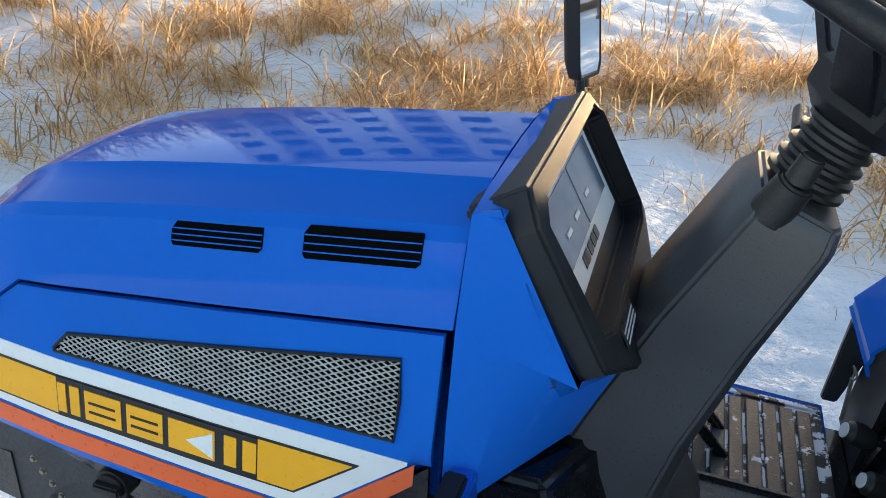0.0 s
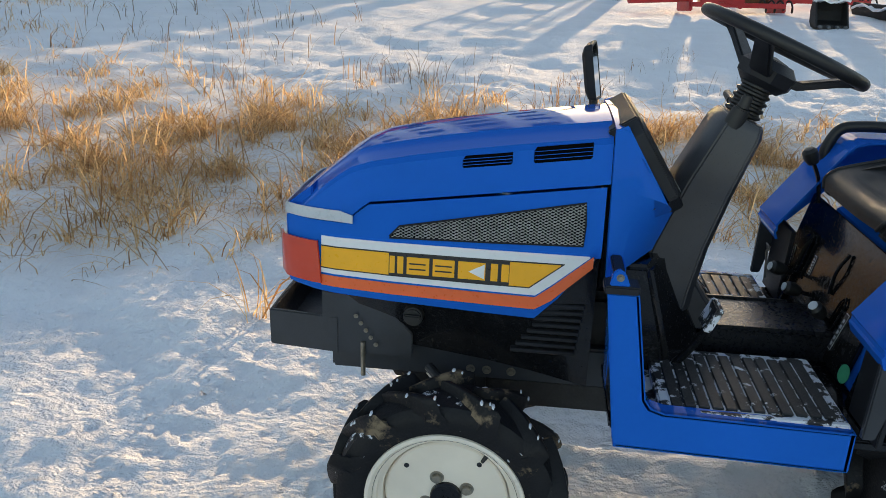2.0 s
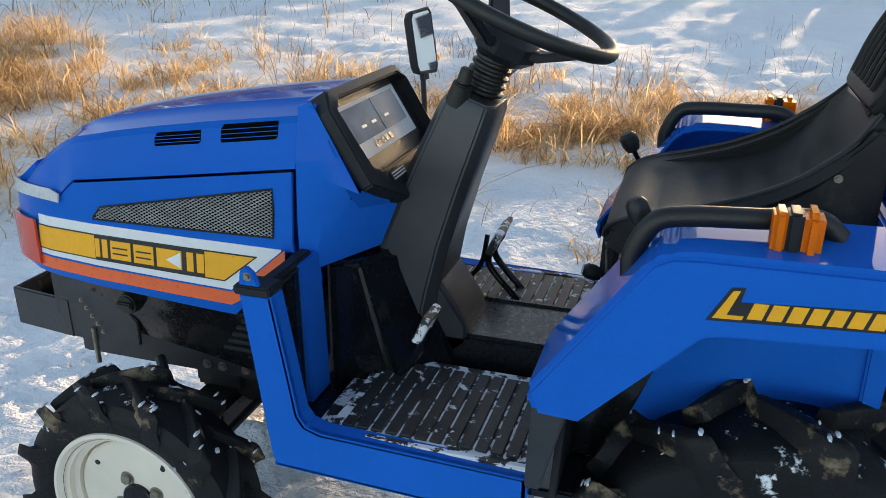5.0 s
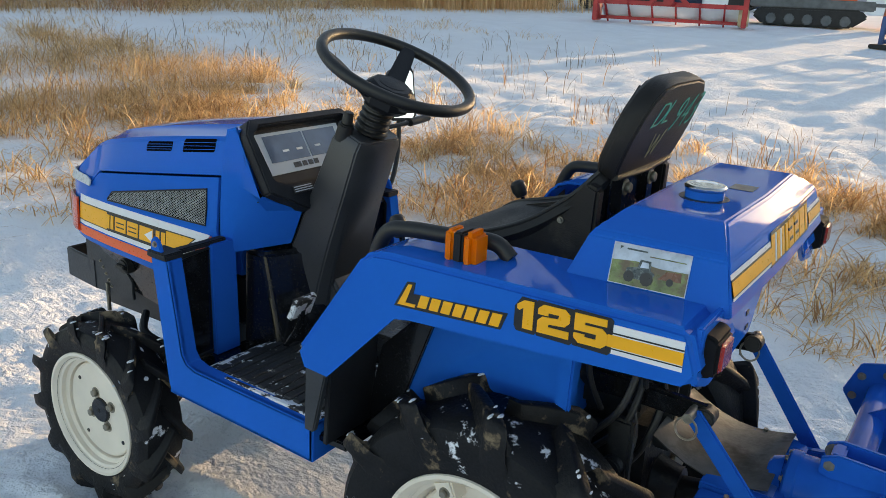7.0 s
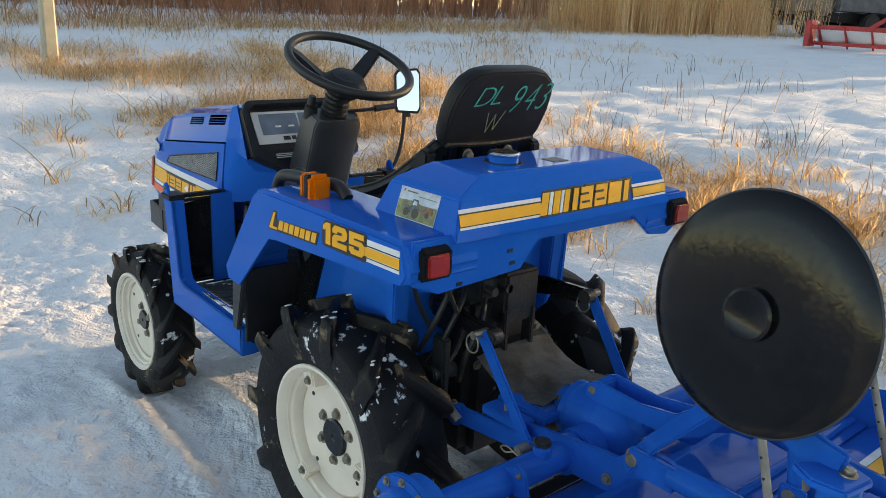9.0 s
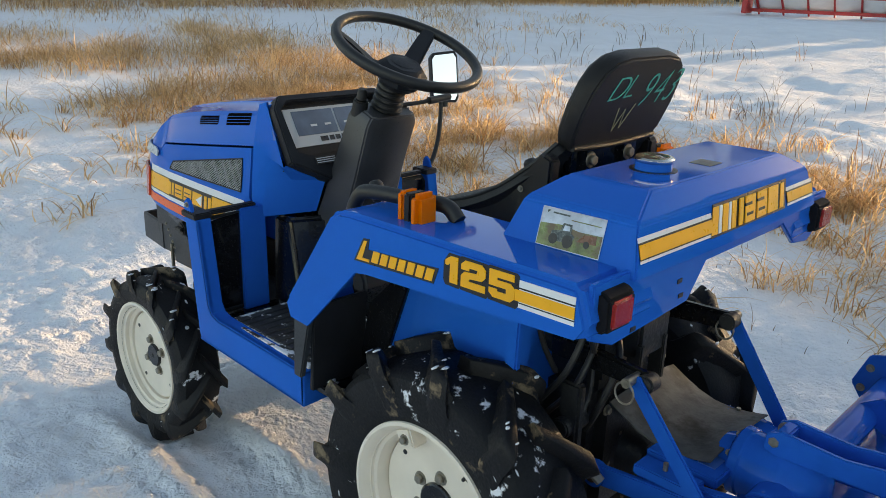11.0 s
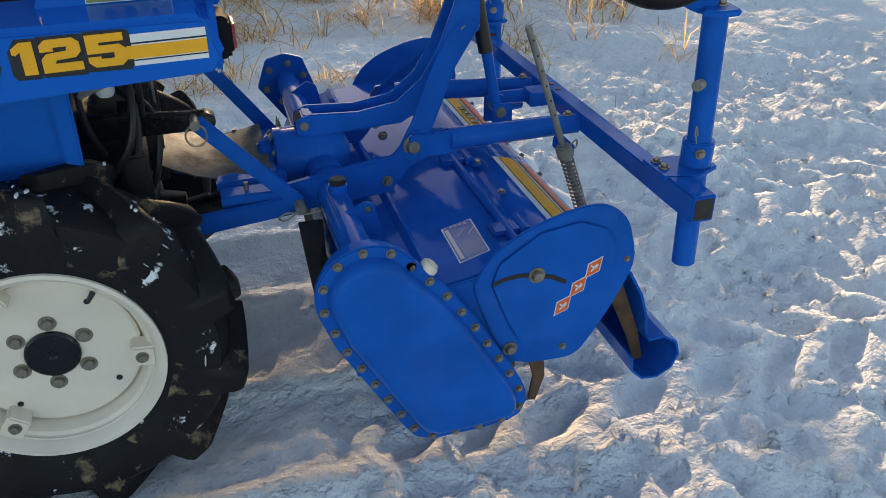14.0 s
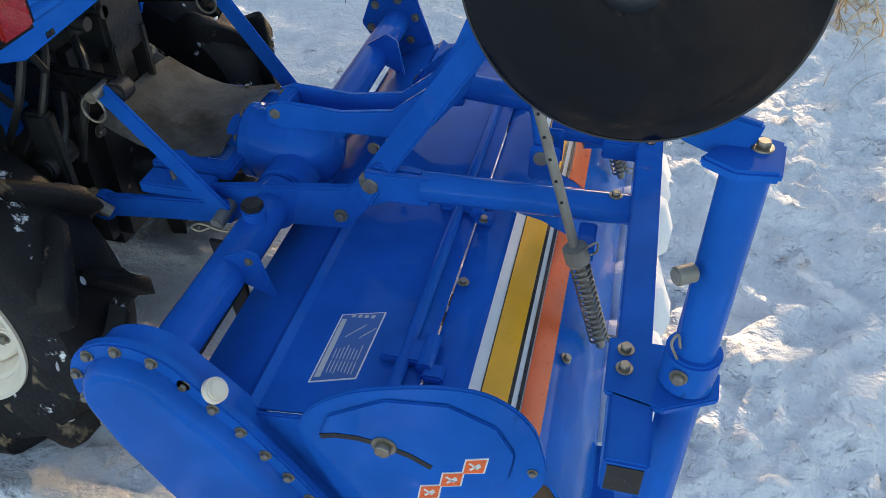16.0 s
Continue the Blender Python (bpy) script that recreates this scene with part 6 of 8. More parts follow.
    for ch, a0 in (("D", 0.0), ("L", 0.056), ("9", 0.130), ("4", 0.182), ("3", 0.232)):
        letters(ch, 0.088, 0.0012, lambda a, b, w, a0=a0: B(-0.112 + (a + a0) * 0.94, (0.112 if a0 < 0.1 else 0.082) + b * (0.85 if a0 < 0.1 else 1.25) + 0.06 * (a + a0), w), GREEN_PEN, "marker_writing", rest, 0.35, "green handwritten marker", -0.0019, 1.0)
    for u0, v0, u1, v1 in ((-0.045, 0.095, -0.035, 0.04), (-0.035, 0.04, -0.018, 0.09), (-0.018, 0.09, -0.012, 0.045), (-0.012, 0.045, 0.012, 0.10)):
        part("scratch", pipe([B(u0, v0, 0), B(u1, v1, 0)], 0.0011, 6, 0), PALE_SCRATCH, rest)
    # levers
    def lever(foot, mid, top, r, name="lever"):
        l = part(name, pipe([foot, mid, top], 0.006, 8), BLACK_GLOSS, tractor, "black control lever with plastic knob")
        d = (Vector(top) - Vector(mid)).normalized()
        part("knob", lathe([(0, -0.012), (r * 0.7, -0.008), (r, 0.010), (r * 0.95, 0.028), (r * 0.6, 0.036), (0, 0.038)], top, d, 18), GRIP, l)
        if name == "gear_lever":
            part("knob_print", lathe([(0, 0.0375), (r * 0.62, 0.0365), (r * 0.60, 0.0385), (0, 0.0395)], top, d, 18), PANEL_GREY, l, "pale printed knob cap")
    lever((0.93, 0.31, 0.80), (0.915, 0.305, 0.87), (0.890, 0.300, 0.920), 0.021)
    lever((0.985, -0.33, 0.91), (0.968, -0.335, 0.945), (0.960, -0.335, 0.965), 0.018)
    for foot, mid, top in (((0.898, 0.248, 0.615), (0.868, 0.240, 0.618), (0.842, 0.236, 0.625)), ((0.895, 0.170, 0.580), (0.888, 0.168, 0.585), (0.866, 0.166, 0.592)), ((0.890, -0.040, 0.580), (0.872, -0.052, 0.605), (0.852, -0.062, 0.625))):
        lever(foot, mid, top, 0.019, "gear_lever")
    part("hydraulic_lever", pipe([(0.925, 0.02, 0.75), (0.905, 0.03, 0.70), (0.90, 0.035, 0.64)], 0.005, 8), BLACK_GLOSS, tractor)


build_seat()


def build_mirror():
    m = part("mirror_stay", pipe([(0.325, 0.43, 0.80), (0.322, 0.47, 0.83), (0.318, 0.50, 0.90), (0.312, 0.515, 0.98), (0.306, 0.52, 1.03)], 0.0075, 10), GRIP, tractor, "black side mirror on a bent stay")
    o, n = Vector((0.302, 0.535, 1.105)), Vector((0.965, -0.20, 0.17)).normalized()
    side = Vector((0, 0, 1)).cross(n).normalized()
    up = n.cross(side).normalized()
    out = [(-0.048, -0.082), (0.040, -0.088), (0.052, -0.07), (0.056, 0.07), (0.044, 0.086), (-0.040, 0.080), (-0.052, 0.066), (-0.055, -0.066)]
    bm = bmesh.new()
    loops = [[bm.verts.new(o + side * u * sc + up * v * sc + n * w) for u, v in out] for w, sc in ((-0.026, 0.7), (-0.016, 0.95), (0.0, 1.0), (0.008, 1.0), (0.008, 0.90), (0.003, 0.90))]
    for a, b in zip(loops, loops[1:]):
        for k in range(8):
            bm.faces.new((a[k], a[(k + 1) % 8], b[(k + 1) % 8], b[k]))
    bm.faces.new(loops[0][::-1])
    bm.faces.new(loops[-1])
    soften(bm, 0.002, 1, 30)
    part("mirror_shell", bm, BLACK_PLASTIC, m)
    gl = bmesh.new()
    gl.faces.new([gl.verts.new(o + side * u * 0.895 + up * v * 0.895 + n * 0.0045) for u, v in out])
    ext = bmesh.ops.extrude_face_region(gl, geom=gl.faces[:])
    bmesh.ops.translate(gl, verts=[v for v in ext["geom"] if isinstance(v, bmesh.types.BMVert)], vec=n * 0.002)
    part("mirror_glass", gl, MIRROR, m, "mirror glass")
    part("mirror_clamp", rod(o - up * 0.10 - n * 0.01, o - up * 0.06 - n * 0.01, 0.013, 14), GRIP, m)


MIRROR = mat("mirror_silver", (0.85, 0.86, 0.87), 0.02, metal=1.0, vary=0.01, rvary=0.01)
build_mirror()

# ---- rotary tiller ----
tiller = thing("rotary_tiller", (2.1, 0, 0), "blue rotary tiller with disc markers mounted behind the tractor", "rotary tiller")
YC = -0.035


def mirror_y(y):
    return 2 * YC - y


def build_tiller():
    for s in (-1, 1):
        Y = lambda y, s=s: y if s < 0 else mirror_y(y)
        # lower link, side beam and lifting rod
        lk = part("lower_link", ribbon([(1.478, Y(-0.212), 0.476), (1.60, Y(-0.212), 0.490), (1.74, Y(-0.214), 0.505)], 0.045, 0.014, (0, 1, 0), 0.003), BLUE_WORN, tiller, "blue lower hitch link")
        part("link_eye", rod((1.492, Y(-0.212) - 0.016, 0.476), (1.492, Y(-0.212) + 0.016, 0.476), 0.026, 20, None, 0.004), BLUE_WORN, lk)
        part("link_ball", rod((1.492, Y(-0.212) - 0.020, 0.476), (1.492, Y(-0.212) + 0.020, 0.476), 0.014, 16, None, 0.003), RUSTY, lk)
        bolt(lk, (1.475, Y(-0.212), 0.500), (0, 0, 1), scale=0.8)
        bm = part("side_beam", prism([(1.575, 0.520), (1.575, 0.470), (1.68, 0.470), (1.94, 0.490), (1.985, 0.545), (2.03, 0.565), (2.075, 0.570), (2.075, 0.622), (2.00, 0.630), (1.95, 0.575), (1.80, 0.555), (1.68, 0.535)], min(Y(-0.180), Y(-0.198)), max(Y(-0.180), Y(-0.198)), 0.003), BLUE_WORN, tiller, "blue plate side beam")
        part("beam_pad", box(1.575, 1.70, min(Y(-0.165), Y(-0.215)), max(Y(-0.165), Y(-0.215)), 0.518, 0.540, 0.003), BLUE_WORN, bm)
        for x, z, b in ((1.993, 0.597, True), (1.934, 0.520, False)):
            bolt(bm, (x, Y(-0.199), z), (0, -1 if s < 0 else 1, 0), b, 1.3 if b else 1.1)
        part("grease_nipple", rod((1.63, Y(-0.19), 0.540), (1.63, Y(-0.19), 0.556), 0.005, 10), STEEL, bm)
        top = (1.548, -0.205, 0.708) if s < 0 else (1.565, 0.165, 0.735)
        lr = part("lifting_rod", ribbon([top, (1.735, Y(-0.222), 0.507)], 0.034, 0.009, (0, 1, 0), 0.003), BLUE_WORN, tiller, "flat blue lifting rod")
        part("pin", rod((1.733, Y(-0.195), 0.508), (1.733, Y(-0.255), 0.505), 0.012, 14, None, 0.002), DULL_STEEL, lr)
        part("pin", rod((top[0], top[1] - 0.03, top[2]), (top[0], top[1] + 0.03, top[2]), 0.010, 14, None, 0.002), STEEL, lr)
        clip = [(1.725, Y(-0.252), 0.500), (1.70, Y(-0.256), 0.488), (1.685, Y(-0.256), 0.494), (1.705, Y(-0.257), 0.505), (1.74, Y(-0.257), 0.497), (1.775, Y(-0.257), 0.500)]
        part("spring_clip", pipe(clip, 0.002, 6), STEEL, lr)
        ring = [(top[0] + 0.02 * math.cos(a), top[1] - 0.028, top[2] - 0.02 + 0.022 * math.sin(a)) for a in [k * math.pi / 5 for k in range(11)]]
        part("linch_ring", pipe(ring, 0.0022, 6), STEEL, lr)
        # mast plates and struts
        my = Y(-0.066)
        line = [(1.760, 0.598), (1.785, 0.592), (1.90, 0.596), (2.00, 0.600), (2.06, 0.632), (2.115, 0.70), (2.15, 0.78), (2.19, 0.80), (2.188, 0.94), (2.178, 0.958), (2.155, 0.958), (2.142, 0.945), (2.128, 0.86), (2.09, 0.765), (2.05, 0.700), (1.99, 0.652), (1.90, 0.638), (1.79, 0.644), (1.762, 0.632)]
        mp = part("mast_plate", prism(line, my - 0.005, my + 0.005, 0.002), BLUE_WORN, tiller, "blue bent mast plate of the top link")
        bolt(mp, (1.777, my - 0.006 * -s * -1, 0.618), (0, s, 0), True)
        bolt(mp, (2.150, my + 0.006 * s, 0.806), (0, s, 0), True)
        bolt(mp, (1.955, my + 0.006 * s, 0.575), (0, s, 0), False)
        part("hole", rod((2.166, my - 0.0056, 0.935), (2.166, my + 0.0056, 0.935), 0.007, 14), BLACK_VINYL, mp)
        part("mast_strut", ribbon([(1.975, Y(-0.202), 0.570), (2.02, Y(-0.185), 0.640), (2.10, Y(-0.095), 0.740), (2.165, Y(-0.078), 0.830)], 0.050, 0.009, (0.55, 0.75 * (1 if s < 0 else -1), -0.35), 0.003), BLUE_WORN, tiller, "bent flat blue strut")
        # rear tube
        part("rear_tube", join(ribbon([(1.985, Y(-0.205), 0.597), (2.09, Y(-0.208), 0.600)], 0.052, 0.012, (0, 1, 0), 0.002), rod((2.075, Y(-0.200), 0.603), (2.395, Y(-0.172), 0.592), 0.024, 20)), BLUE_WORN, tiller, "round blue rear frame tube")
        bolt(tiller, (2.372, Y(-0.175), 0.617), (0, 0, 1), scale=0.9)
        # depth spring on a drilled rod
        rt, rb = Vector((2.232, Y(-0.245), 0.850)), Vector((2.385, Y(-0.275), 0.395))
        sr = part("spring_rod", rod(rt, rb, 0.0075, 12), DULL_STEEL, tiller, "drilled steel adjusting rod with coil spring")
        d = (rb - rt).normalized()
        for k in range(6):
            p = rt + d * (0.03 + 0.035 * k)
            part("rod_hole", rod(p - Vector((0, 0.0078, 0)), p + Vector((0, 0.0078, 0)), 0.0026, 8), BLACK_VINYL, sr)
        u = d.cross(Vector((0, 1, 0))).normalized()
        v = d.cross(u)
        n = 15
        coil = [rt + d * (0.315 + 0.155 * k / (n * 8)) + 0.0145 * (math.cos(2 * math.pi * k / 8) * u + math.sin(2 * math.pi * k / 8) * v) for k in range(n * 8 + 1)]
        part("coil_spring", pipe(coil, 0.0024, 6, 0), GALV, sr, "coiled steel spring")
        part("collar", rod(rt + d * 0.285, rt + d * 0.315, 0.019, 18, None, 0.003), DULL_STEEL, sr)
        part("split_pin", pipe([rt + d * 0.29 + u * 0.018, rt + d * 0.285 + u * 0.034, rt + d * 0.30 + u * 0.03, rt + d * 0.305 + u * 0.018], 0.0018, 6), STEEL, sr)
        part("rod_bracket", box(2.325, 2.352, min(Y(-0.20), Y(-0.265)), max(Y(-0.20), Y(-0.265)), 0.552, 0.580, 0.003), BLUE_WORN, sr)
        part("split_pin", pipe([rb - d * 0.02 + u * 0.016, rb - d * 0.012 + u * 0.036, rb - d * 0.004 + u * 0.030, rb - d * 0.008 + u * 0.012], 0.0018, 6), STEEL, sr)
        # marker arm: clamp, post, bracket and disc
        py, ztop = (-0.542, 0.928) if s < 0 else (0.60, 0.868)
        po = part("marker_post", rod((2.470, py - 0.020, 0.425), (2.478, py + 0.02, 0.930 if s < 0 else 0.872), 0.0235, 24, None, 0.002), BLUE_WORN, tiller, "round blue upright post of the disc marker")
        part("clamp_plate", prism([(2.385, py - 0.035), (2.45, py - 0.05), (2.51, py - 0.02), (2.512, py + 0.02), (2.45, py + 0.05), (2.385, py + 0.05)], 0.628, 0.638, 0.002, plane="xy"), BLUE_WORN, po)
        part("clamp_collar", rod((2.473, py, 0.638), (2.474, py, 0.690), 0.031, 24, None, 0.003), BLUE_WORN, po)
        bolt(po, (2.46, py - 0.030, 0.672), (-0.2, -1, 0), scale=0.9)
        bolt(po, (2.405, py - 0.0, 0.639), (0, 0, 1), scale=0.9)
        bolt(po, (2.405, py + 0.03, 0.639), (0, 0, 1), scale=0.9)
        part("wire_clip", pipe([(2.455, py - 0.02, 0.69), (2.445, py - 0.025, 0.715), (2.45, py - 0.02, 0.725), (2.456, py - 0.018, 0.705)], 0.0017, 6), DULL_STEEL, po)
        part("stop_stud", rod((2.452, py - 0.01, 0.805), (2.432, py - 0.022, 0.805), 0.010, 16, None, 0.002), DULL_STEEL, po)
        part("sleeve", box(2.392, 2.440, py - 0.128, py + 0.05, 0.582, 0.636, 0.003), BLUE_WORN, po)
        # black plate on the closed end, painted as the sleeve's dark inside
        part("sleeve_mouth_dark", box(2.397, 2.435, py - 0.1292, py - 0.126, 0.588, 0.630, 0.0), BLACK_VINYL, po)
        if s < 0:
            dc, dn = Vector((2.350, -0.548, 1.098)), Vector((-0.10, -0.985, 0.10)).normalized()
            arm = [(2.478, -0.525, 0.942), (2.43, -0.525, 0.955), (2.40, -0.53, 0.985), (2.36, -0.515, 1.09)]
        else:
            dc, dn = Vector((2.382, 0.605, 1.055)), Vector((0.05, -0.985, -0.10)).normalized()
            arm = [(2.478, 0.62, 0.870), (2.45, 0.58, 0.92), (2.42, 0.565, 1.00), (2.382, 0.565, 1.055)]
        part("head_plate", prism([(2.43, py - 0.01), (2.46, py - 0.03), (2.50, py - 0.025), (2.508, py + 0.03), (2.47, py + 0.045)], ztop, ztop + 0.012, 0.003, plane="xy"), BLUE_WORN, po)
        bolt(po, (2.485, py + 0.015, ztop + 0.012), (0, 0, 1), False, 0.9)
        part("disc_arm", ribbon(arm, 0.045, 0.010, (0.15, 1, 0), 0.003, 3), BLUE_WORN, po, "bent blue disc arm")
        dish = [(0.0, 0.010), (0.028, 0.010), (0.030, 0.006), (0.060, 0.007), (0.12, 0.004), (0.148, -0.004), (0.150, -0.006), (0.148, -0.008), (0.12, 0.0), (0.06, 0.003), (0.0, 0.003)]
        dk = part("marker_disc", lathe(dish, dc, dn, 64), DISC_BLACK, po, "black concave steel marker disc")
        part("disc_hub", lathe([(0.033, 0.004), (0.033, 0.014), (0.029, 0.016), (0.022, 0.012), (0.0, 0.013)], dc, dn, 32), DISC_BLACK, dk)
        part("rim_edge", lathe([(0.1475, -0.0045), (0.1490, -0.0035), (0.1508, -0.0058), (0.1490, -0.0080), (0.1475, -0.0075)], dc, dn, 64), GREY_FRAME, dk, "worn grey disc edge")
        part("disc_axle", rod(dc - dn * 0.03, dc, 0.014, 16), DULL_STEEL, dk)

    # mast head: knob, cross pins, gas strut
    part("mast_spacer", rod((2.166, YC - 0.036, 0.935), (2.166, YC + 0.036, 0.935), 0.011, 14), BLUE_WORN, tiller)
    part("mast_spacer", rod((2.15, YC - 0.034, 0.806), (2.15, YC + 0.034, 0.806), 0.012, 14), BLUE_WORN, tiller)
    part("mast_spacer", box(1.775, 1.80, YC - 0.026, YC + 0.026, 0.60, 0.64, 0.004), BLUE_WORN, tiller)
    kn = part("adjusting_screw", rod((2.166, YC, 0.90), (2.163, YC - 0.006, 0.985), 0.010, 14), STEEL, tiller, "threaded depth screw with black knob")
    part("knob", lathe([(0, 0.0), (0.012, 0.0), (0.022, 0.010), (0.023, 0.020), (0.016, 0.028), (0, 0.031)], (2.163, YC - 0.006, 0.985), (0, 0, 1), 20), GRIP, kn)
    gs = part("depth_strut", rod((2.185, YC + 0.004, 0.90), (2.215, YC - 0.006, 0.74), 0.017, 18), GRIP, tiller, "black and blue telescopic depth strut")
    part("strut_tube", rod((2.213, YC - 0.005, 0.76), (2.243, YC - 0.015, 0.605), 0.013, 16), BLUE_WORN, gs)
    part("strut_pin", rod((2.245, YC - 0.045, 0.600), (2.245, YC + 0.035, 0.600), 0.013, 16, None, 0.002), DULL_STEEL, gs)
    for y in (YC - 0.035, YC + 0.025):
        part("fork_cheek", box(2.225, 2.275, y - 0.005, y + 0.005, 0.555, 0.62, 0.003), BLUE_WORN, gs)

    # cross members
    part("cross_bar", prism([(2.395, 0.580), (2.437, 0.580), (2.437, 0.622), (2.395, 0.622)], -0.62, 0.62, 0.003), BLUE_WORN, tiller, "square blue rear cross bar")
    for y in (-0.02, 0.02, 0.08):
        part("bar_hole", rod((2.416, y, 0.6215), (2.416, y, 0.6235), 0.008, 14), BLACK_VINYL, tiller)
    part("bar_gusset", box(2.34, 2.40, -0.03, 0.03, 0.585, 0.62, 0.003), BLUE_WORN, tiller)
    part("bar_link", rod((2.25, YC + 0.06, 0.598), (2.395, YC + 0.06, 0.598), 0.018, 16), BLUE_WORN, tiller)
    sl = part("lock_sleeve", rod((2.305, YC + 0.09, 0.565), (2.35, YC + 0.10, 0.565), 0.016, 16), BLUE_WORN, tiller)
    part("sleeve_bore", rod((2.304, YC + 0.0898, 0.565), (2.306, YC + 0.090, 0.565), 0.009, 12), BLACK_VINYL, sl)

    # gearbox with input cover and drive tubes
    gb = part("drive_case", lathe([(0, 0), (0.066, 0), (0.070, 0.004), (0.070, 0.020), (0.066, 0.024), (0.066, 0.085), (0.069, 0.09), (0.069, 0.10), (0.066, 0.104), (0.064, 0.135), (0.054, 0.160), (0.030, 0.174), (0, 0.178)], (1.705, YC, 0.535), (1, 0, 0), 36), BLUE_WORN, tiller, "blue cast drive case with domed end", 40)
    part("case_neck", rod((1.675, YC, 0.528), (1.71, YC, 0.532), 0.050, 24, 0.058, 0.006), BLUE_WORN, gb)
    part("case_foot", box(1.73, 1.85, YC - 0.055, YC + 0.055, 0.44, 0.52, 0.012), BLUE_WORN, gb)
    part("case_cross_tube", rod((1.808, YC - 0.12, 0.512), (1.808, YC + 0.12, 0.512), 0.046, 24, None, 0.005), BLUE_WORN, gb)
    for k in range(8):
        a = 2 * math.pi * k / 8 + 0.2
        bolt(gb, (1.7045, YC + 0.060 * math.cos(a), 0.535 + 0.060 * math.sin(a)), (-1, 0, 0), scale=0.7)
    part("guard_sheet", shell([[(x, y, 0.600 - 0.16 * (x - 1.46) - 0.030 * math.sin((x - 1.46) * 14) - 1.6 * max(0, abs(y) - 0.06) ** 2) for y in (-0.13, -0.10, -0.05, 0.0, 0.05, 0.10, 0.13)] for x in (1.46, 1.49, 1.53, 1.57, 1.61, 1.65, 1.69)], -0.003), GUARD, tiller, "bare grey steel guard over the drive shaft")
    part("guard_base", box(1.57, 1.72, -0.16, 0.12, 0.525, 0.548, 0.004), BLUE_WORN, tiller)
    part("guard_label", box(1.665, 1.70, -0.13, -0.08, 0.548, 0.5495, 0.0), LABEL_BLUE, tiller)
    lt = part("drive_tube", join(rod((1.808, -0.13, 0.510), (1.806, -0.615, 0.520), 0.033, 28), rod((1.808, -0.16, 0.510), (1.808, -0.20, 0.512), 0.045, 28, None, 0.005)), BLUE_WORN, tiller, "round blue drive tube")
    part("oil_plug", join(rod((1.812, -0.265, 0.535), (1.812, -0.265, 0.562), 0.020, 20, None, 0.002)), BLUE_WORN, lt)
    part("plug_head", rod((1.812, -0.265, 0.562), (1.812, -0.265, 0.574), 0.019, 6, None, 0.002), DARK_STEEL, lt)
    part("tube_lug", prism([(1.80, 0.545), (1.845, 0.565), (1.865, 0.56), (1.885, 0.48), (1.84, 0.50)], -0.375, -0.365, 0.002), BLUE_WORN, lt)
    bolt(lt, (1.852, -0.376, 0.550), (0, -1, 0), scale=0.6)
    rt_ = part("drive_tube", rod((1.808, 0.06, 0.510), (1.812, 0.56, 0.515), 0.033, 28), BLUE_WORN, tiller, "round blue drive tube")
    part("tube_lug", prism([(1.80, 0.545), (1.845, 0.575), (1.87, 0.56), (1.885, 0.48), (1.84, 0.50)], 0.365, 0.375, 0.002), BLUE_WORN, rt_)
    fl = part("end_plate", prism([(1.725, 0.505), (1.755, 0.585), (1.81, 0.600), (1.86, 0.585), (1.95, 0.33), (2.06, 0.25), (2.06, 0.15), (1.95, 0.15), (1.80, 0.40)], 0.555, 0.568, 0.003), BLUE_WORN, tiller, "blue end plate with bolts")
    for k in range(6):
        a = 2 * math.pi * k / 6 + 0.3
        bolt(fl, (1.805 + 0.058 * math.cos(a), 0.554, 0.515 + 0.058 * math.sin(a)), (0, -1, 0), scale=0.9)

    # chain case on the near side
    edge = [(1.801 + 0.098 * math.cos(radians(a)), 0.513 + 0.098 * math.sin(radians(a))) for a in range(32, 206, 12)]
    edge += [(1.733, 0.410), (1.800, 0.288), (1.853, 0.192), (1.876, 0.158), (1.912, 0.142), (2.000, 0.142), (2.072, 0.148), (2.098, 0.162), (2.109, 0.190), (2.107, 0.222), (2.094, 0.254), (2.068, 0.302), (2.022, 0.380), (1.996, 0.423), (1.944, 0.498)]
    cc = part("chain_case", prism(edge, -0.622, -0.606, 0.003), BLUE_WORN, tiller, "blue bolted chain case cover")
    bm = bmesh.new()
    loops = [[bm.verts.new((x, y, z)) for x, z in widen(edge, -cut)] for cut, y in ((0.021, -0.619), (0.025, -0.633), (0.029, -0.640), (0.034, -0.644), (0.042, -0.647))]
    m = len(edge)
    for a, b in zip(loops, loops[1:]):
        for k in range(m):
            bm.faces.new((a[k], a[(k + 1) % m], b[(k + 1) % m], b[k]))
    bm.faces.new(loops[-1])
    part("case_dome", bm, BLUE_WORN, cc, "", 50)
    part("case_back", prism(widen(edge, -0.016), -0.606, -0.565, 0.004), BLUE_WORN, cc)
    ring = [Vector((x, 0, z)) for x, z in widen(edge, -0.0115)]
    per = sum((ring[(k + 1) % len(ring)] - ring[k]).length for k in range(len(ring)))
    want, walked, cnt = 0.0, 0.0, 26
    for k in range(len(ring)):
        a, b = ring[k], ring[(k + 1) % len(ring)]
        L = (b - a).length
        while want <= walked + L and L > 1e-9:
            p = a.lerp(b, (want - walked) / L)
            bolt(cc, (p.x, -0.6225, p.z), (0, -1, 0), scale=0.78)
            want += per / cnt
        walked += L
    part("breather_cap", join(rod((1.905, -0.611, 0.540), (1.916, -0.612, 0.550), 0.0175, 24, 0.0165, 0.003), rod((1.916, -0.612, 0.550), (1.918, -0.612, 0.552), 0.012, 20, None, 0.001)), RIM, cc, "off-white plastic filler cap")
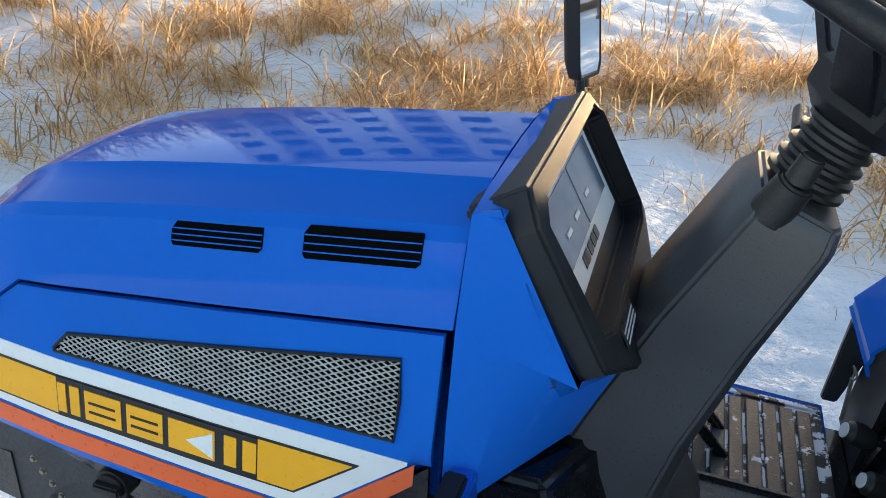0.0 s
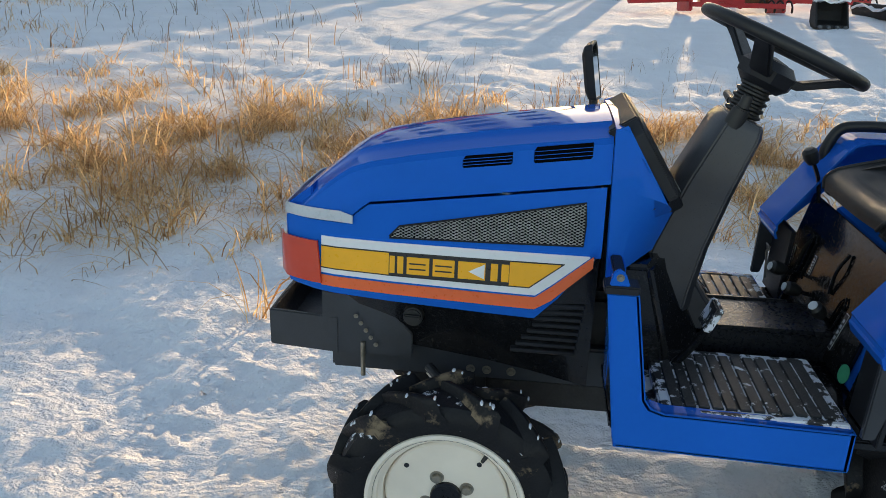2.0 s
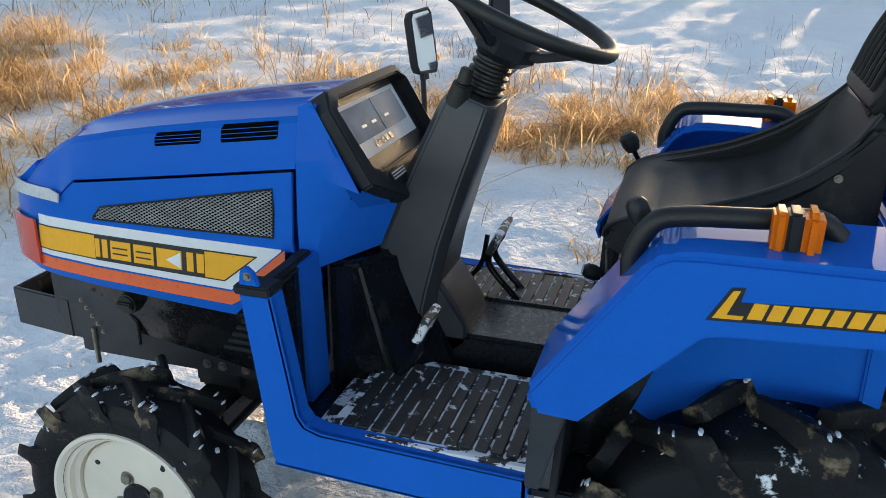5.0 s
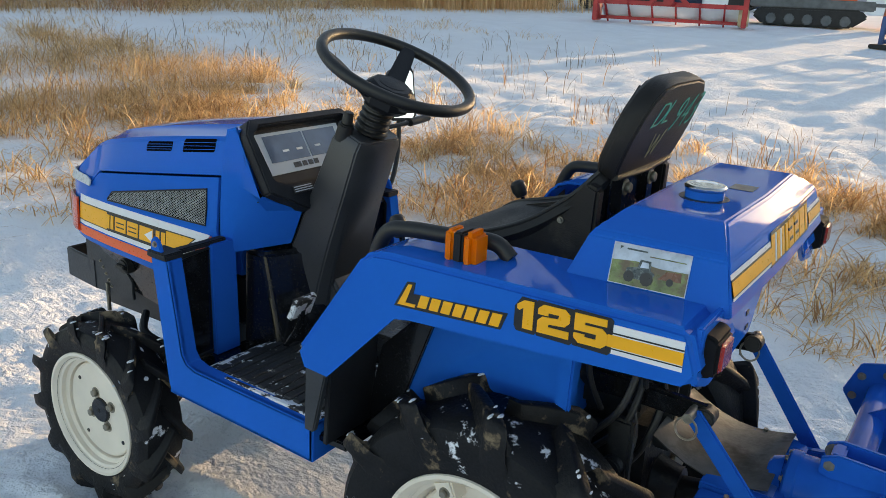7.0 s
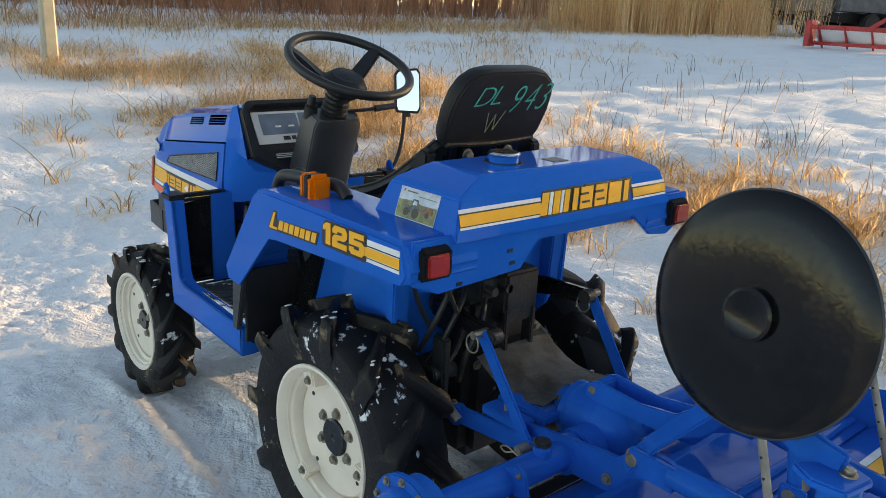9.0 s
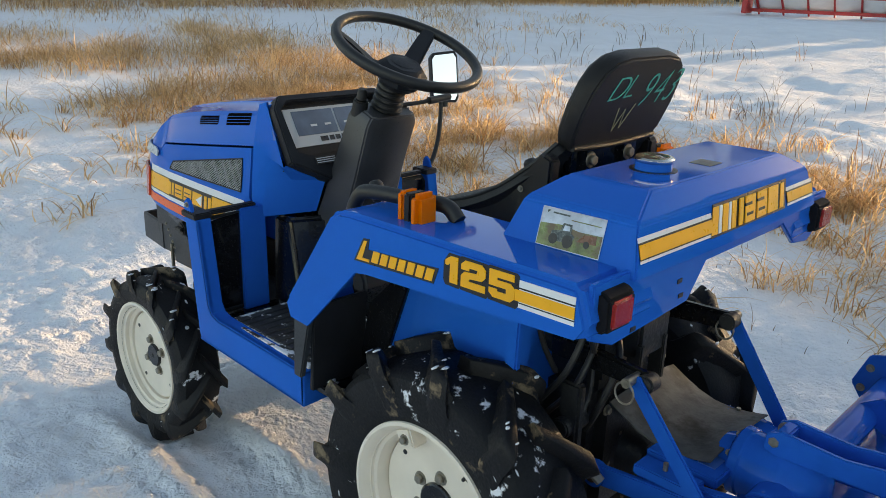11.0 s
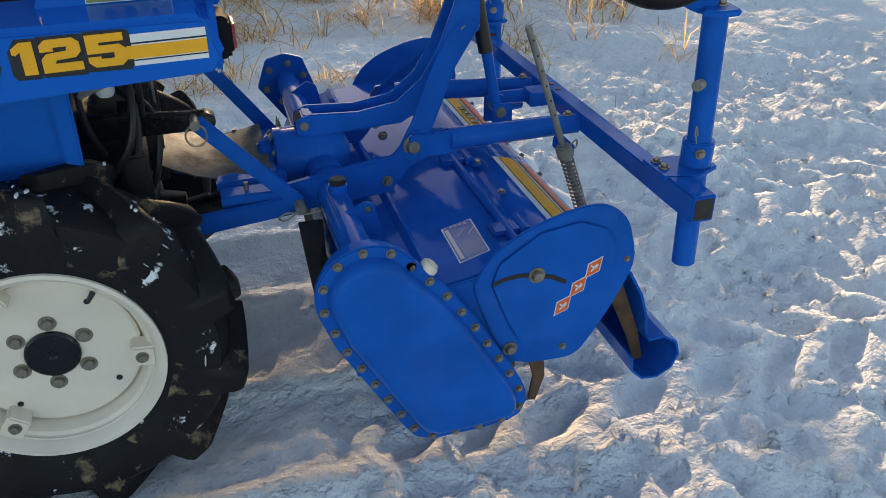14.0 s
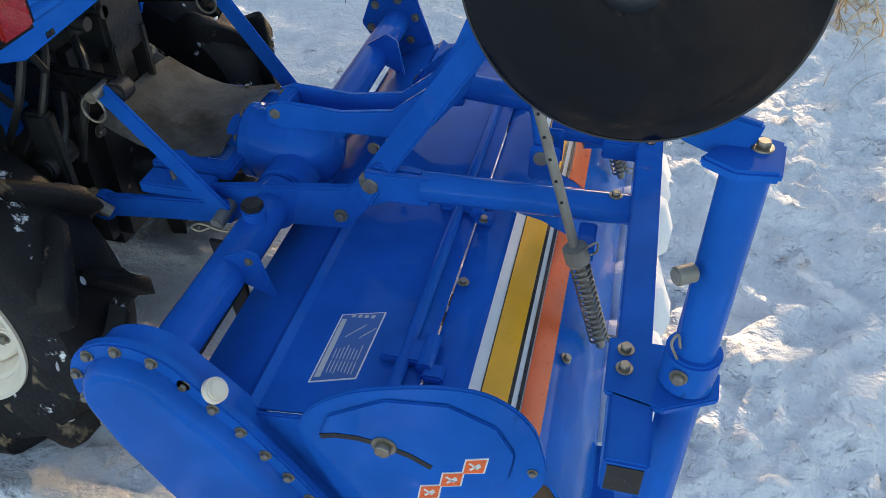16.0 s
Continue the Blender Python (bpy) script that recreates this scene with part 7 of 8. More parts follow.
    part("cover_end", prism([(1.80, 0.40), (1.815, 0.425), (1.85, 0.450), (1.94, 0.474), (2.07, 0.494), (2.15, 0.496), (2.22, 0.490), (2.30, 0.460), (2.24, 0.32), (2.12, 0.27), (1.95, 0.25)], -0.585, -0.577, 0.002), BLUE_WORN, tiller)

    # rotor cover: a bent sheet right across, with ribs and hinge
    prof = [(1.775, 0.30), (1.782, 0.37), (1.806, 0.420), (1.85, 0.452), (1.89, 0.466), (1.918, 0.474), (1.930, 0.486), (1.942, 0.477), (2.00, 0.486), (2.07, 0.497), (2.115, 0.500), (2.150, 0.498)]
    ys = [-0.575 + 1.125 * k / 16 for k in range(17)]
    cov = part("rotor_cover", shell([[(x, y, z) for y in ys] for x, z in prof], 0.006), BLUE_WORN, tiller, "glossy blue rotor cover sheet with pressed ribs", 28)
    part("cover_rib", pipe([(2.118, -0.56, 0.505), (2.118, 0.53, 0.505)], 0.010, 12, 0), BLUE_WORN, cov)
    Z = lambda x: lerp(x, [(1.942, 0.477), (2.00, 0.486), (2.07, 0.497), (2.15, 0.498)])
    lab = part("instruction_label", decal([(1.996, -0.526), (2.062, -0.513), (2.066, -0.380), (1.999, -0.390)], lambda u, v, w: Vector((u, v, Z(u) + w)), 0.0012), WHITE, cov, "blue and white instruction sticker")
    part("label_ground", decal([(1.9985, -0.5235), (2.0600, -0.511), (2.0638, -0.3825), (2.0015, -0.392)], lambda u, v, w: Vector((u, v, Z(u) + w)), 0.0018), LABEL_BLUE, lab)
    rnd = random.Random(4)
    on_label = lambda a, b, w: Vector((a, b, Z(a) + w))
    part("label_line", decal([(2.001, -0.517), (2.0095, -0.515), (2.0105, -0.400), (2.003, -0.401)], on_label, 0.0024), SILVER_TRIM, lab)
    for k in range(8):
        u = 2.015 + 0.0052 * k
        for v0, v1 in ((-0.508 + rnd.uniform(0, 0.006), -0.484), (-0.480, -0.462 + rnd.uniform(0, 0.012))):
            part("label_line", decal([(u, v0), (u + 0.0012, v0), (u + 0.0012, v1), (u, v1)], on_label, 0.0024), SILVER_TRIM, lab)
    for k in range(7):
        u, v = 2.020 + 0.0055 * k, -0.438 + 0.006 * (k * 5 % 4)
        part("label_line", decal([(u, v), (u + 0.008, v + 0.010), (u + 0.0072, v + 0.011), (u - 0.0008, v + 0.001)], on_label, 0.0024), SILVER_TRIM, lab)
    for k in range(4):
        part("label_line", decal([(2.016 + 0.010 * k, -0.396), (2.022 + 0.010 * k, -0.395), (2.022 + 0.010 * k, -0.389), (2.016 + 0.010 * k, -0.390)], on_label, 0.0024), SILVER_TRIM, lab)
    for y in (-0.455, -0.10, 0.30):
        hg = part("hinge", join(box(2.085, 2.145, y - 0.022, y + 0.022, 0.500, 0.512, 0.003), rod((2.150, y - 0.03, 0.507), (2.150, y + 0.03, 0.507), 0.012, 16)), BLUE_WORN, cov)
        part("hinge_leaf", box(2.150, 2.180, y - 0.045, y - 0.018, 0.498, 0.511, 0.003), BLUE_WORN, hg)
    for y in (-0.14, 0.26, -0.30):
        bolt(cov, (2.165, y, 0.507), (0, 0, 1), scale=0.8)
    # rear flap with stripes and rolled lower edge
    fprof = [(2.152, 0.492), (2.18, 0.502), (2.215, 0.500), (2.26, 0.488), (2.30, 0.468), (2.345, 0.43), (2.378, 0.37), (2.398, 0.31), (2.405, 0.262)]
    flap = part("rear_flap", shell([[(x, y, z) for y in ys] for x, z in fprof], 0.006), BLUE_WORN, tiller, "curved blue rear flap with white, yellow and orange stripes", 28)
    F = lambda u, v, w: Vector((u, v, lerp(u, fprof) + w * 1.1))
    def stripe(u0, u1, m, lift, v0=-0.53, v1=-0.09, lab=""):
        cols = [u0 + (u1 - u0) * k / 3 for k in range(4)]
        bm = bmesh.new()
        rows = [[bm.verts.new(F(u, v, lift)) for v in (v0 + (v1 - v0) * k / 4 for k in range(5))] for u in cols]
        low = [[bm.verts.new(F(u, v, 0.0003)) for v in (v0 + (v1 - v0) * k / 4 for k in range(5))] for u in cols]
        for R_, up in ((rows, 1), (low, -1)):
            for i in range(3):
                for j in range(4):
                    bm.faces.new((R_[i][j], R_[i + 1][j], R_[i + 1][j + 1], R_[i][j + 1])[::up])
        for i in range(3):
            for j in (0, 4):
                bm.faces.new((rows[i][j], rows[i + 1][j], low[i + 1][j], low[i][j]))
        for j in range(4):
            for i in (0, 3):
                bm.faces.new((rows[i][j], rows[i][j + 1], low[i][j + 1], low[i][j]))
        part("stripe", bm, m, flap, lab)
    for v0, v1 in ((-0.535, -0.10), (0.06, 0.50)):
        stripe(2.215, 2.318, WHITE, 0.0012, v0, v1, "white stripe")
        stripe(2.231, 2.274, BLACK_VINYL, 0.0018, v0, v1)
        stripe(2.233, 2.269, YELLOW, 0.0024, v0, v1, "yellow stripe")
        stripe(2.281, 2.286, BLACK_VINYL, 0.0018, v0, v1)
        stripe(2.288, 2.318, ORANGE, 0.0022, v0, v1, "orange-red stripe")
    for k in range(5):
        v = 0.10 + 0.034 * k
        part("mark_block", box(2.238, 2.264, v, v + 0.020, lerp(2.25, fprof) + 0.003, lerp(2.25, fprof) + 0.0048, 0.0), BLACK_VINYL, flap)
    for y in (-0.12, -0.36, 0.0, 0.4):
        bolt(flap, F(2.335, y, 0.004), (0.6, 0, 0.8), scale=0.8)
    g = []
    for k in range(9):
        a = radians(112 - 38 * k)
        g.append([(2.420 + 0.060 * math.cos(a), y, 0.208 + 0.058 * math.sin(a)) for y in (-0.592, -0.3, 0.0, 0.3, 0.53)])
    part("rolled_edge", shell(g, 0.005), BLUE_WORN, flap, "folded lower edge of the flap", 25)
    rnd = random.Random(9)
    rows = []
    for k in range(24):
        y = -0.36 + 0.86 * k / 23
        w = rnd.uniform(0.6, 1.15) * (0.5 if k in (0, 23) else 1)
        rows.append([(2.424 + dx * w, y + rnd.uniform(-0.008, 0.008), 0.236 + dz * w) for dx, dz in ((-0.035, 0.02), (-0.02, 0.055), (0.01, 0.066), (0.045, 0.045), (0.062, 0.0), (0.06, -0.03))])
    part("edge_snow", shell(rows, 0.02), SNOWLUMP, flap, "ridge of snow lying on the rolled edge", 80)

    # adjustable side plate
    for s, y0 in ((-1, -0.592), (1, 0.560)):
        out = [(2.006, 0.455), (2.011, 0.492), (2.032, 0.524), (2.059, 0.549), (2.104, 0.575), (2.179, 0.600), (2.240, 0.608), (2.280, 0.595), (2.310, 0.566), (2.326, 0.526), (2.335, 0.460), (2.294, 0.366), (2.245, 0.285), (2.220, 0.264), (2.190, 0.260), (2.100, 0.272), (2.050, 0.335)]
        out = [(p.x, p.z) for p in curve_pts([(x, 0, z) for x, z in out[-1:] + out + out[:2]], 3)[3:-3]][:-1]
        sp = part("side_plate", prism(out, y0, y0 + 0.007, 0.002), BLUE_WORN, tiller, "blue adjustable side plate with slot and warning sticker")
        if s < 0:
            part("plate_swage", prism([(2.035, 0.47), (2.050, 0.515), (2.13, 0.568), (2.21, 0.580), (2.27, 0.555), (2.295, 0.51), (2.29, 0.46), (2.235, 0.355), (2.19, 0.305), (2.10, 0.32), (2.07, 0.38)], y0 - 0.004, y0 + 0.001, 0.003), BLUE_WORN, sp)
            slot = [(2.037, 0.476), (2.06, 0.484), (2.09, 0.487), (2.124, 0.483), (2.16, 0.472), (2.190, 0.455), (2.187, 0.446), (2.157, 0.463), (2.12, 0.474), (2.09, 0.478), (2.06, 0.475), (2.040, 0.467)]
            part("slot", prism(slot, y0 - 0.0052, y0 - 0.0035, 0.0), BLACK_VINYL, sp)
            bolt(sp, (2.126, y0 - 0.005, 0.478), (0, -1, 0), True, 1.0)
            bolt(sp, (2.080, y0 - 0.001, 0.312), (0, -1, 0), True, 0.9)
            bolt(sp, (2.195, y0 - 0.001, 0.292), (0, -1, 0), scale=0.7)
            bolt(sp, (2.318, y0 - 0.001, 0.478), (0, -1, 0), scale=0.6)
            du, dv = Vector((0.093, 0.119)).normalized(), Vector((-0.119, 0.093)).normalized()
            c0 = Vector((2.169, 0.375))
            diamond = lambda c, l, w: [tuple(c + du * a + dv * b) for a, b in ((-l, 0), (0, -w), (l, 0), (0, w))]
            stick = part("warning_sticker", join(*[prism(diamond(c0 + du * (0.0265 + 0.049 * k), 0.0285, 0.0165), y0 - 0.0052 - 0.0001 * k, y0 - 0.0042, 0.0) for k in range(3)]), WHITE, sp, "red and white diamond warning sticker")
            for k in range(3):
                c = c0 + du * (0.0265 + 0.049 * k)
                part("sticker_diamond", prism(diamond(c, 0.0245, 0.0138), y0 - 0.0062, y0 - 0.0050, 0.0), ORANGE, stick)
                for a, b, l, w in ((0, 0, 0.010, 0.0016), (0, 0.002, 0.0016, 0.007), (0.004, -0.003, 0.004, 0.0016)):
                    part("sticker_mark", prism([tuple(c + du * (a + i * l) + dv * (b + j * w)) for i, j in ((-1, -1), (1, -1), (1, 1), (-1, 1))], y0 - 0.0068, y0 - 0.0060, 0.0), WHITE, stick)

    # rotor with curved tines
    ro = part("rotor_shaft", rod((2.02, -0.56, 0.205), (2.02, 0.55, 0.205), 0.028, 20), RUSTY, tiller, "worn brown rotor shaft with curved tines")
    for k in range(12):
        y = -0.40 + 0.08 * k
        a = 2.4 * k
        sgn = 1 if k % 2 else -1
        pts = []
        for q in range(6):
            rr_, aa = 0.03 + 0.029 * q, a - 0.12 * q * q * 0.25
            pts.append((2.02 + rr_ * math.cos(aa), y + sgn * 0.004 * q * q * 0.4, 0.205 + rr_ * math.sin(aa) * 0.92))
        part("tine", ribbon(pts, lambda t: 0.034 - 0.012 * t, 0.007, (0, 1, 0), 0.001), RUSTY, ro)
    part("side_tine", ribbon([(2.12, -0.57, 0.34), (2.145, -0.575, 0.27), (2.15, -0.585, 0.22), (2.130, -0.60, 0.175)], lambda t: 0.045 - 0.028 * t, 0.007, (0, 1, 0), 0.001), RUSTY, ro)
    part("side_curtain", ribbon([(2.30, -0.55, 0.44), (2.345, -0.545, 0.34), (2.385, -0.54, 0.25), (2.41, -0.54, 0.17)], lambda t: 0.040 - 0.018 * t, 0.008, (0, 1, 0), 0.002), RUSTY, tiller, "worn brown side deflector")
    part("shaft_curtain", prism([(1.722, 0.485), (1.775, 0.485), (1.775, 0.330), (1.752, 0.295), (1.742, 0.288)], -0.272, -0.264, 0.002), BLACK_PLASTIC, tiller, "black rubber curtain ahead of the rotor")
    part("front_curtain", shell([[(1.771 - 0.004 * k, y, 0.42 - 0.022 * k) for y in (-0.56, -0.3, 0.0, 0.3, 0.54)] for k in range(3)], 0.004), BLACK_PLASTIC, tiller, "black front rubber curtain")


build_tiller()

# ---- vegetation ----
def blades(name, spots, material, label, category, rnd, lean=0.5, base=ground_z):
    """Bent tapering blades; spots: (x, y, spread, count, height, width)."""
    verts, faces = [], []
    for x, y, spread, count, h, w in spots:
        for _ in range(count):
            px, py = x + rnd.gauss(0, spread), y + rnd.gauss(0, spread)
            pz = base(px, py) - 0.01
            a = rnd.uniform(0, 2 * math.pi)
            hh = h * rnd.uniform(0.45, 1.25)
            ln = hh * lean * rnd.uniform(0.05, 0.9)
            dx, dy = math.cos(a), math.sin(a)
            wx, wy = -dy * w * 0.5 * rnd.uniform(0.6, 1.4), dx * w * 0.5 * rnd.uniform(0.6, 1.4)
            i = len(verts)
            tw, droop = rnd.uniform(-0.9, 0.9), rnd.uniform(0.1, 0.8) * min(1, lean)
            for t, k in ((0, 0.8), (0.3, 1.0), (0.6, 0.8), (0.85, 0.5)):
                o = ln * (0.5 * t + t * t)
                cx, cy, cz = px + dx * o + dy * tw * o * t, py + dy * o - dx * tw * o * t, pz + hh * (t - droop * t * t * t)
                verts += [(cx - wx * k, cy - wy * k, cz), (cx + wx * k, cy + wy * k, cz)]
            o = ln * 1.6
            verts.append((px + dx * o + dy * tw * o, py + dy * o - dx * tw * o, pz + hh * (1.0 - droop * 1.15)))
            faces += [(i, i + 1, i + 3, i + 2), (i + 2, i + 3, i + 5, i + 4), (i + 4, i + 5, i + 7, i + 6), (i + 6, i + 7, i + 8)]
    me = bpy.data.meshes.new(name)
    me.from_pydata(verts, [], faces)
    me.materials.append(material)
    return tagged(new(name, me), label, category, kind="stuff")


def build_grass():
    rnd = random.Random(11)
    spots = []
    # the belt of dry grass behind the tractor
    centre = [(-6.0, 3.9), (-3.6, 3.5), (-2.0, 3.3), (-0.4, 4.0), (1.0, 4.3), (2.5, 4.2), (4.2, 3.9)]
    for _ in range(4600):
        x = rnd.uniform(-6.2, 4.6)
        c = lerp(x, centre)
        wide = lerp(x, [(-6, 1.4), (-2.5, 1.25), (-0.5, 0.9), (1.5, 0.6), (4.5, 0.6)])
        y = c + rnd.gauss(0, wide)
        if noise.noise((x * 2.1, y * 2.5, 4)) + 0.4 * noise.noise((x * 0.8, y * 0.9, 14)) < rnd.uniform(-0.20, 0.34) + 0.14 * smooth(-1.0, 1.0, x):
            continue
        spots.append((x, y, rnd.uniform(0.02, 0.07), rnd.randint(6, 20), rnd.uniform(0.12, 0.36), 0.0078))
    # single tufts nearer the machine
    for x, y, h in ((0.89, 2.63, 0.24), (0.65, 1.9, 0.13), (1.50, 4.2, 0.26), (1.96, 3.55, 0.2), (2.49, 3.85, 0.26), (2.77, 3.5, 0.24), (1.73, 2.17, 0.2), (1.93, 2.8, 0.16), (1.55, 1.96, 0.12), (1.47, 2.46, 0.18), (2.2, 1.98, 0.08),
                    (0.76, 2.5, 0.22), (1.2, 2.4, 0.26), (0.18, 4.06, 0.3), (-2.06, 5.4, 0.24), (-2.2, 2.9, 0.26), (-1.97, 1.97, 0.22), (1.53, 3.28, 0.2), (2.6, 3.1, 0.15), (-1.2, 1.9, 0.14), (3.0, 2.9, 0.18), (2.3, 3.7, 0.22), (1.05, 2.9, 0.2), (3.3, 2.4, 0.06)):
        spots.append((x - 0.07, y + 0.05, 0.06, 18, h * 0.9, 0.006))
        spots.append((x, y, 0.05, 22, h * 1.1, 0.0065))
    # field of grass beyond the nose and round the pole
    for _ in range(760):
        x, y = rnd.uniform(-13.5, -5), rnd.uniform(0.3, 6.5)
        if y < 1.6 + 0.02 * (x + 9) ** 2 or noise.noise((x * 0.5, y * 0.5, 8)) < -0.05:
            continue
        spots.append((x, y, 0.16, 26, rnd.uniform(0.22, 0.52), 0.007))
    for _ in range(320):
        x, y = rnd.uniform(-18, -7), rnd.uniform(4.5, 17)
        if noise.noise((x * 0.45, y * 0.45, 31)) > -0.05:
            spots.append((x, y, 0.25, 16, rnd.uniform(0.15, 0.38), 0.009))
    # rank grass at the foot of the thicket and the reeds
    for _ in range(420):
        t = rnd.random()
        x, y = -18.2 + 3.0 * t + rnd.gauss(0, 0.9), 2.0 + 23 * t + rnd.gauss(0, 0.8)
        spots.append((x, y, 0.3, 18, rnd.uniform(0.25, 0.7), 0.011))
    blades("dry_grass", spots, DRY_GRASS, "belts and tufts of dry golden grass in snow", "dry grass", rnd, 1.6)
    # matted low grass pressed into the snow
    spots = []
    for _ in range(170):
        x, y = rnd.uniform(0.6, 3.4), rnd.uniform(1.9, 4.4)
        if noise.noise((x * 1.5, y * 1.5, 21)) > 0.08:
            spots.append((x, y, 0.055, rnd.randint(14, 26), rnd.uniform(0.06, 0.16), 0.005))
    for _ in range(130):
        x, y = rnd.uniform(-3.4, -0.7), rnd.uniform(1.3, 2.8)
        if noise.noise((x * 1.5, y * 1.5, 21)) > 0.0:
            spots.append((x, y, 0.08, rnd.randint(5, 12), rnd.uniform(0.06, 0.16), 0.005))
    blades("matted_grass", spots, DRY_GRASS, "low matted dry grass pressed into snow", "dry grass", rnd, 2.4)
    # dark thin weeds
    spots = []
    for _ in range(120):
        x, y = rnd.uniform(-8, 2.5), rnd.uniform(4.6, 9.5)
        if noise.noise((x * 0.6, y * 0.6, 2)) < 0.0 and rnd.random() < 0.8:
            continue
        spots.append((x, y, 0.12, rnd.randint(3, 9), rnd.uniform(0.12, 0.36), 0.004))
    for x, y in ((-1.3, 6.9), (-1.0, 6.6), (-1.7, 6.8), (0.6, 6.2), (-2.5, 5.2), (-3.0, 6.0), (-0.6, 5.4), (0.3, 5.6)):
        spots.append((x, y, 0.16, 26, 0.38, 0.007))
    for _ in range(40):
        x, y = rnd.uniform(-12, -3), rnd.uniform(7, 13)
        spots.append((x, y, 0.3, rnd.randint(3, 8), rnd.uniform(0.2, 0.5), 0.010))
    for _ in range(110):
        x, y = rnd.uniform(-4.5, 5), rnd.uniform(1.3, 3.4)
        spots.append((x, y, 0.06, rnd.randint(1, 3), rnd.uniform(0.05, 0.15), 0.003))
    blades("dead_weeds", spots, WEED, "scattered dark dead weed stalks in snow", "dead weeds", rnd, 0.6)
    # reeds
    spots = []
    for _ in range(460):
        t = rnd.uniform(0.3, 1.0)
        x, y = -17.4 + 3.8 * t + rnd.gauss(0, 1.0), 18.8 + 8.5 * t + rnd.gauss(0, 1.0)
        spots.append((x, y, 0.25, 22, rnd.uniform(1.2, 2.2), 0.013))
    blades("reed_bed", spots, REED, "dense bed of tall pale dry reeds", "reeds", rnd, 0.18)


build_grass()


def build_shrubs():
    """Bare shrubs: a fan of stems that fork twice."""
    rnd = random.Random(5)

    def shrub(x, y, h, stems, thick, spread):
        bm = bmesh.new()
        z = ground_z(x, y) - 0.05

        def grow(p, d, length, r, depth):
            pts = [p]
            for k in range(3):
                d = (d + Vector((rnd.gauss(0, 0.13), rnd.gauss(0, 0.13), rnd.gauss(0.03, 0.06)))).normalized()
                pts.append(pts[-1] + d * length / 3)
            prev = None
            for k, q in enumerate(pts):
                rr = r * (1 - 0.22 * k)
                ring = [bm.verts.new(q + Vector((rr * math.cos(a), rr * math.sin(a), 0))) for a in (0, 2.1, 4.2)]
                if prev:
                    for j in range(3):
                        bm.faces.new((prev[j], prev[(j + 1) % 3], ring[(j + 1) % 3], ring[j]))
                prev = ring
            if depth > 0:
                for _ in range(rnd.choice((2, 2, 3))):
                    k = rnd.choice((1, 2, 3))
                    grow(pts[k], (d + Vector((rnd.gauss(0, 0.5), rnd.gauss(0, 0.5), rnd.gauss(0.1, 0.2)))).normalized(), length * rnd.uniform(0.45, 0.7), r * 0.5, depth - 1)

        for _ in range(stems):
            a, t = rnd.uniform(0, 6.28), rnd.uniform(0.05, spread)
            grow(Vector((x + 0.3 * spread * math.cos(a), y + 0.3 * spread * math.sin(a), z)), Vector((t * math.cos(a), t * math.sin(a), 1)).normalized(), h * rnd.uniform(0.4, 0.6), thick * rnd.uniform(0.5, 1.1), 2)
        me = bpy.data.meshes.new("shrub")
        bm.to_mesh(me)
        bm.free()
        me.materials.append(FAR_WOOD)
        return tagged(new("shrub", me), "bare brown leafless shrub with many thin stems", "shrub", group="shrubs at the field edge")

    for k in range(40):
        t = (k % 26) / 25
        x = -19 + 1.5 * t + rnd.gauss(0, 1.2)
        y = 4.0 + 14.5 * t + rnd.gauss(0, 0.8)
        if k < 9:
            x, y = -19.5 + rnd.gauss(0, 1.2), 1.0 + 1.1 * k
        if k >= 26:
            x -= rnd.uniform(-1.2, 3.0)
        shrub(x, y, rnd.uniform(1.2, 4.2), 16, rnd.uniform(0.010, 0.017), rnd.uniform(0.6, 1.3))
    # the wood behind, all stems together
    verts, faces = [], []
    for _ in range(3800):
        t = rnd.uniform(-0.6, 1.7)
        x, y = -25 + 5 * t - abs(rnd.gauss(0, 5)), 6 + 17 * t + rnd.gauss(0, 2)
        z, h, r = ground_z(x, y) - 0.1, rnd.uniform(3, 8), rnd.choice((0.008, 0.012, 0.02, 0.05))
        lx, ly = rnd.gauss(0, 0.16) * h, rnd.gauss(0, 0.16) * h
        i = len(verts)
        for k in range(3):
            a = 2.1 * k
            verts += [(x + r * math.cos(a), y + r * math.sin(a), z), (x + lx + 0.3 * r * math.cos(a), y + ly + 0.3 * r * math.sin(a), z + h)]
        for k in range(3):
            j = (k + 1) % 3
            faces.append((i + 2 * k, i + 2 * j, i + 2 * j + 1, i + 2 * k + 1))
    me = bpy.data.meshes.new("bare_wood")
    me.from_pydata(verts, [], faces)
    me.materials.append(FAR_WOOD)
    tagged(new("bare_wood", me), "bare winter wood of thin brown trunks behind the field", "bare woodland", kind="stuff")


build_shrubs()


def build_pole():
    x, y = -10.15, 2.12
    z = ground_z(x, y) - 0.1
    pole = thing("utility_pole", (x, y, z), "pale weathered concrete utility pole standing in dry grass", "utility pole")
    bm = bmesh.new()
    rings = [[bm.verts.new((x + a * w, y + b * w * 0.9, z + h)) for a, b in ((-1, -0.7), (-0.7, -1), (0.7, -1), (1, -0.7), (1, 0.7), (0.7, 1), (-0.7, 1), (-1, 0.7))] for h, w in ((0, 0.108), (4, 0.096), (9.5, 0.075))]
    for a, b in zip(rings, rings[1:]):
        for k in range(8):
            bm.faces.new((a[k], a[(k + 1) % 8], b[(k + 1) % 8], b[k]))
    bm.faces.new(rings[-1])
    part("shaft", bm, CONCRETE, pole)
    part("cross_arm", box(x - 0.05, x + 0.05, y - 0.8, y + 0.8, z + 9.0, z + 9.1, 0.01), CONCRETE, pole)


build_pole()


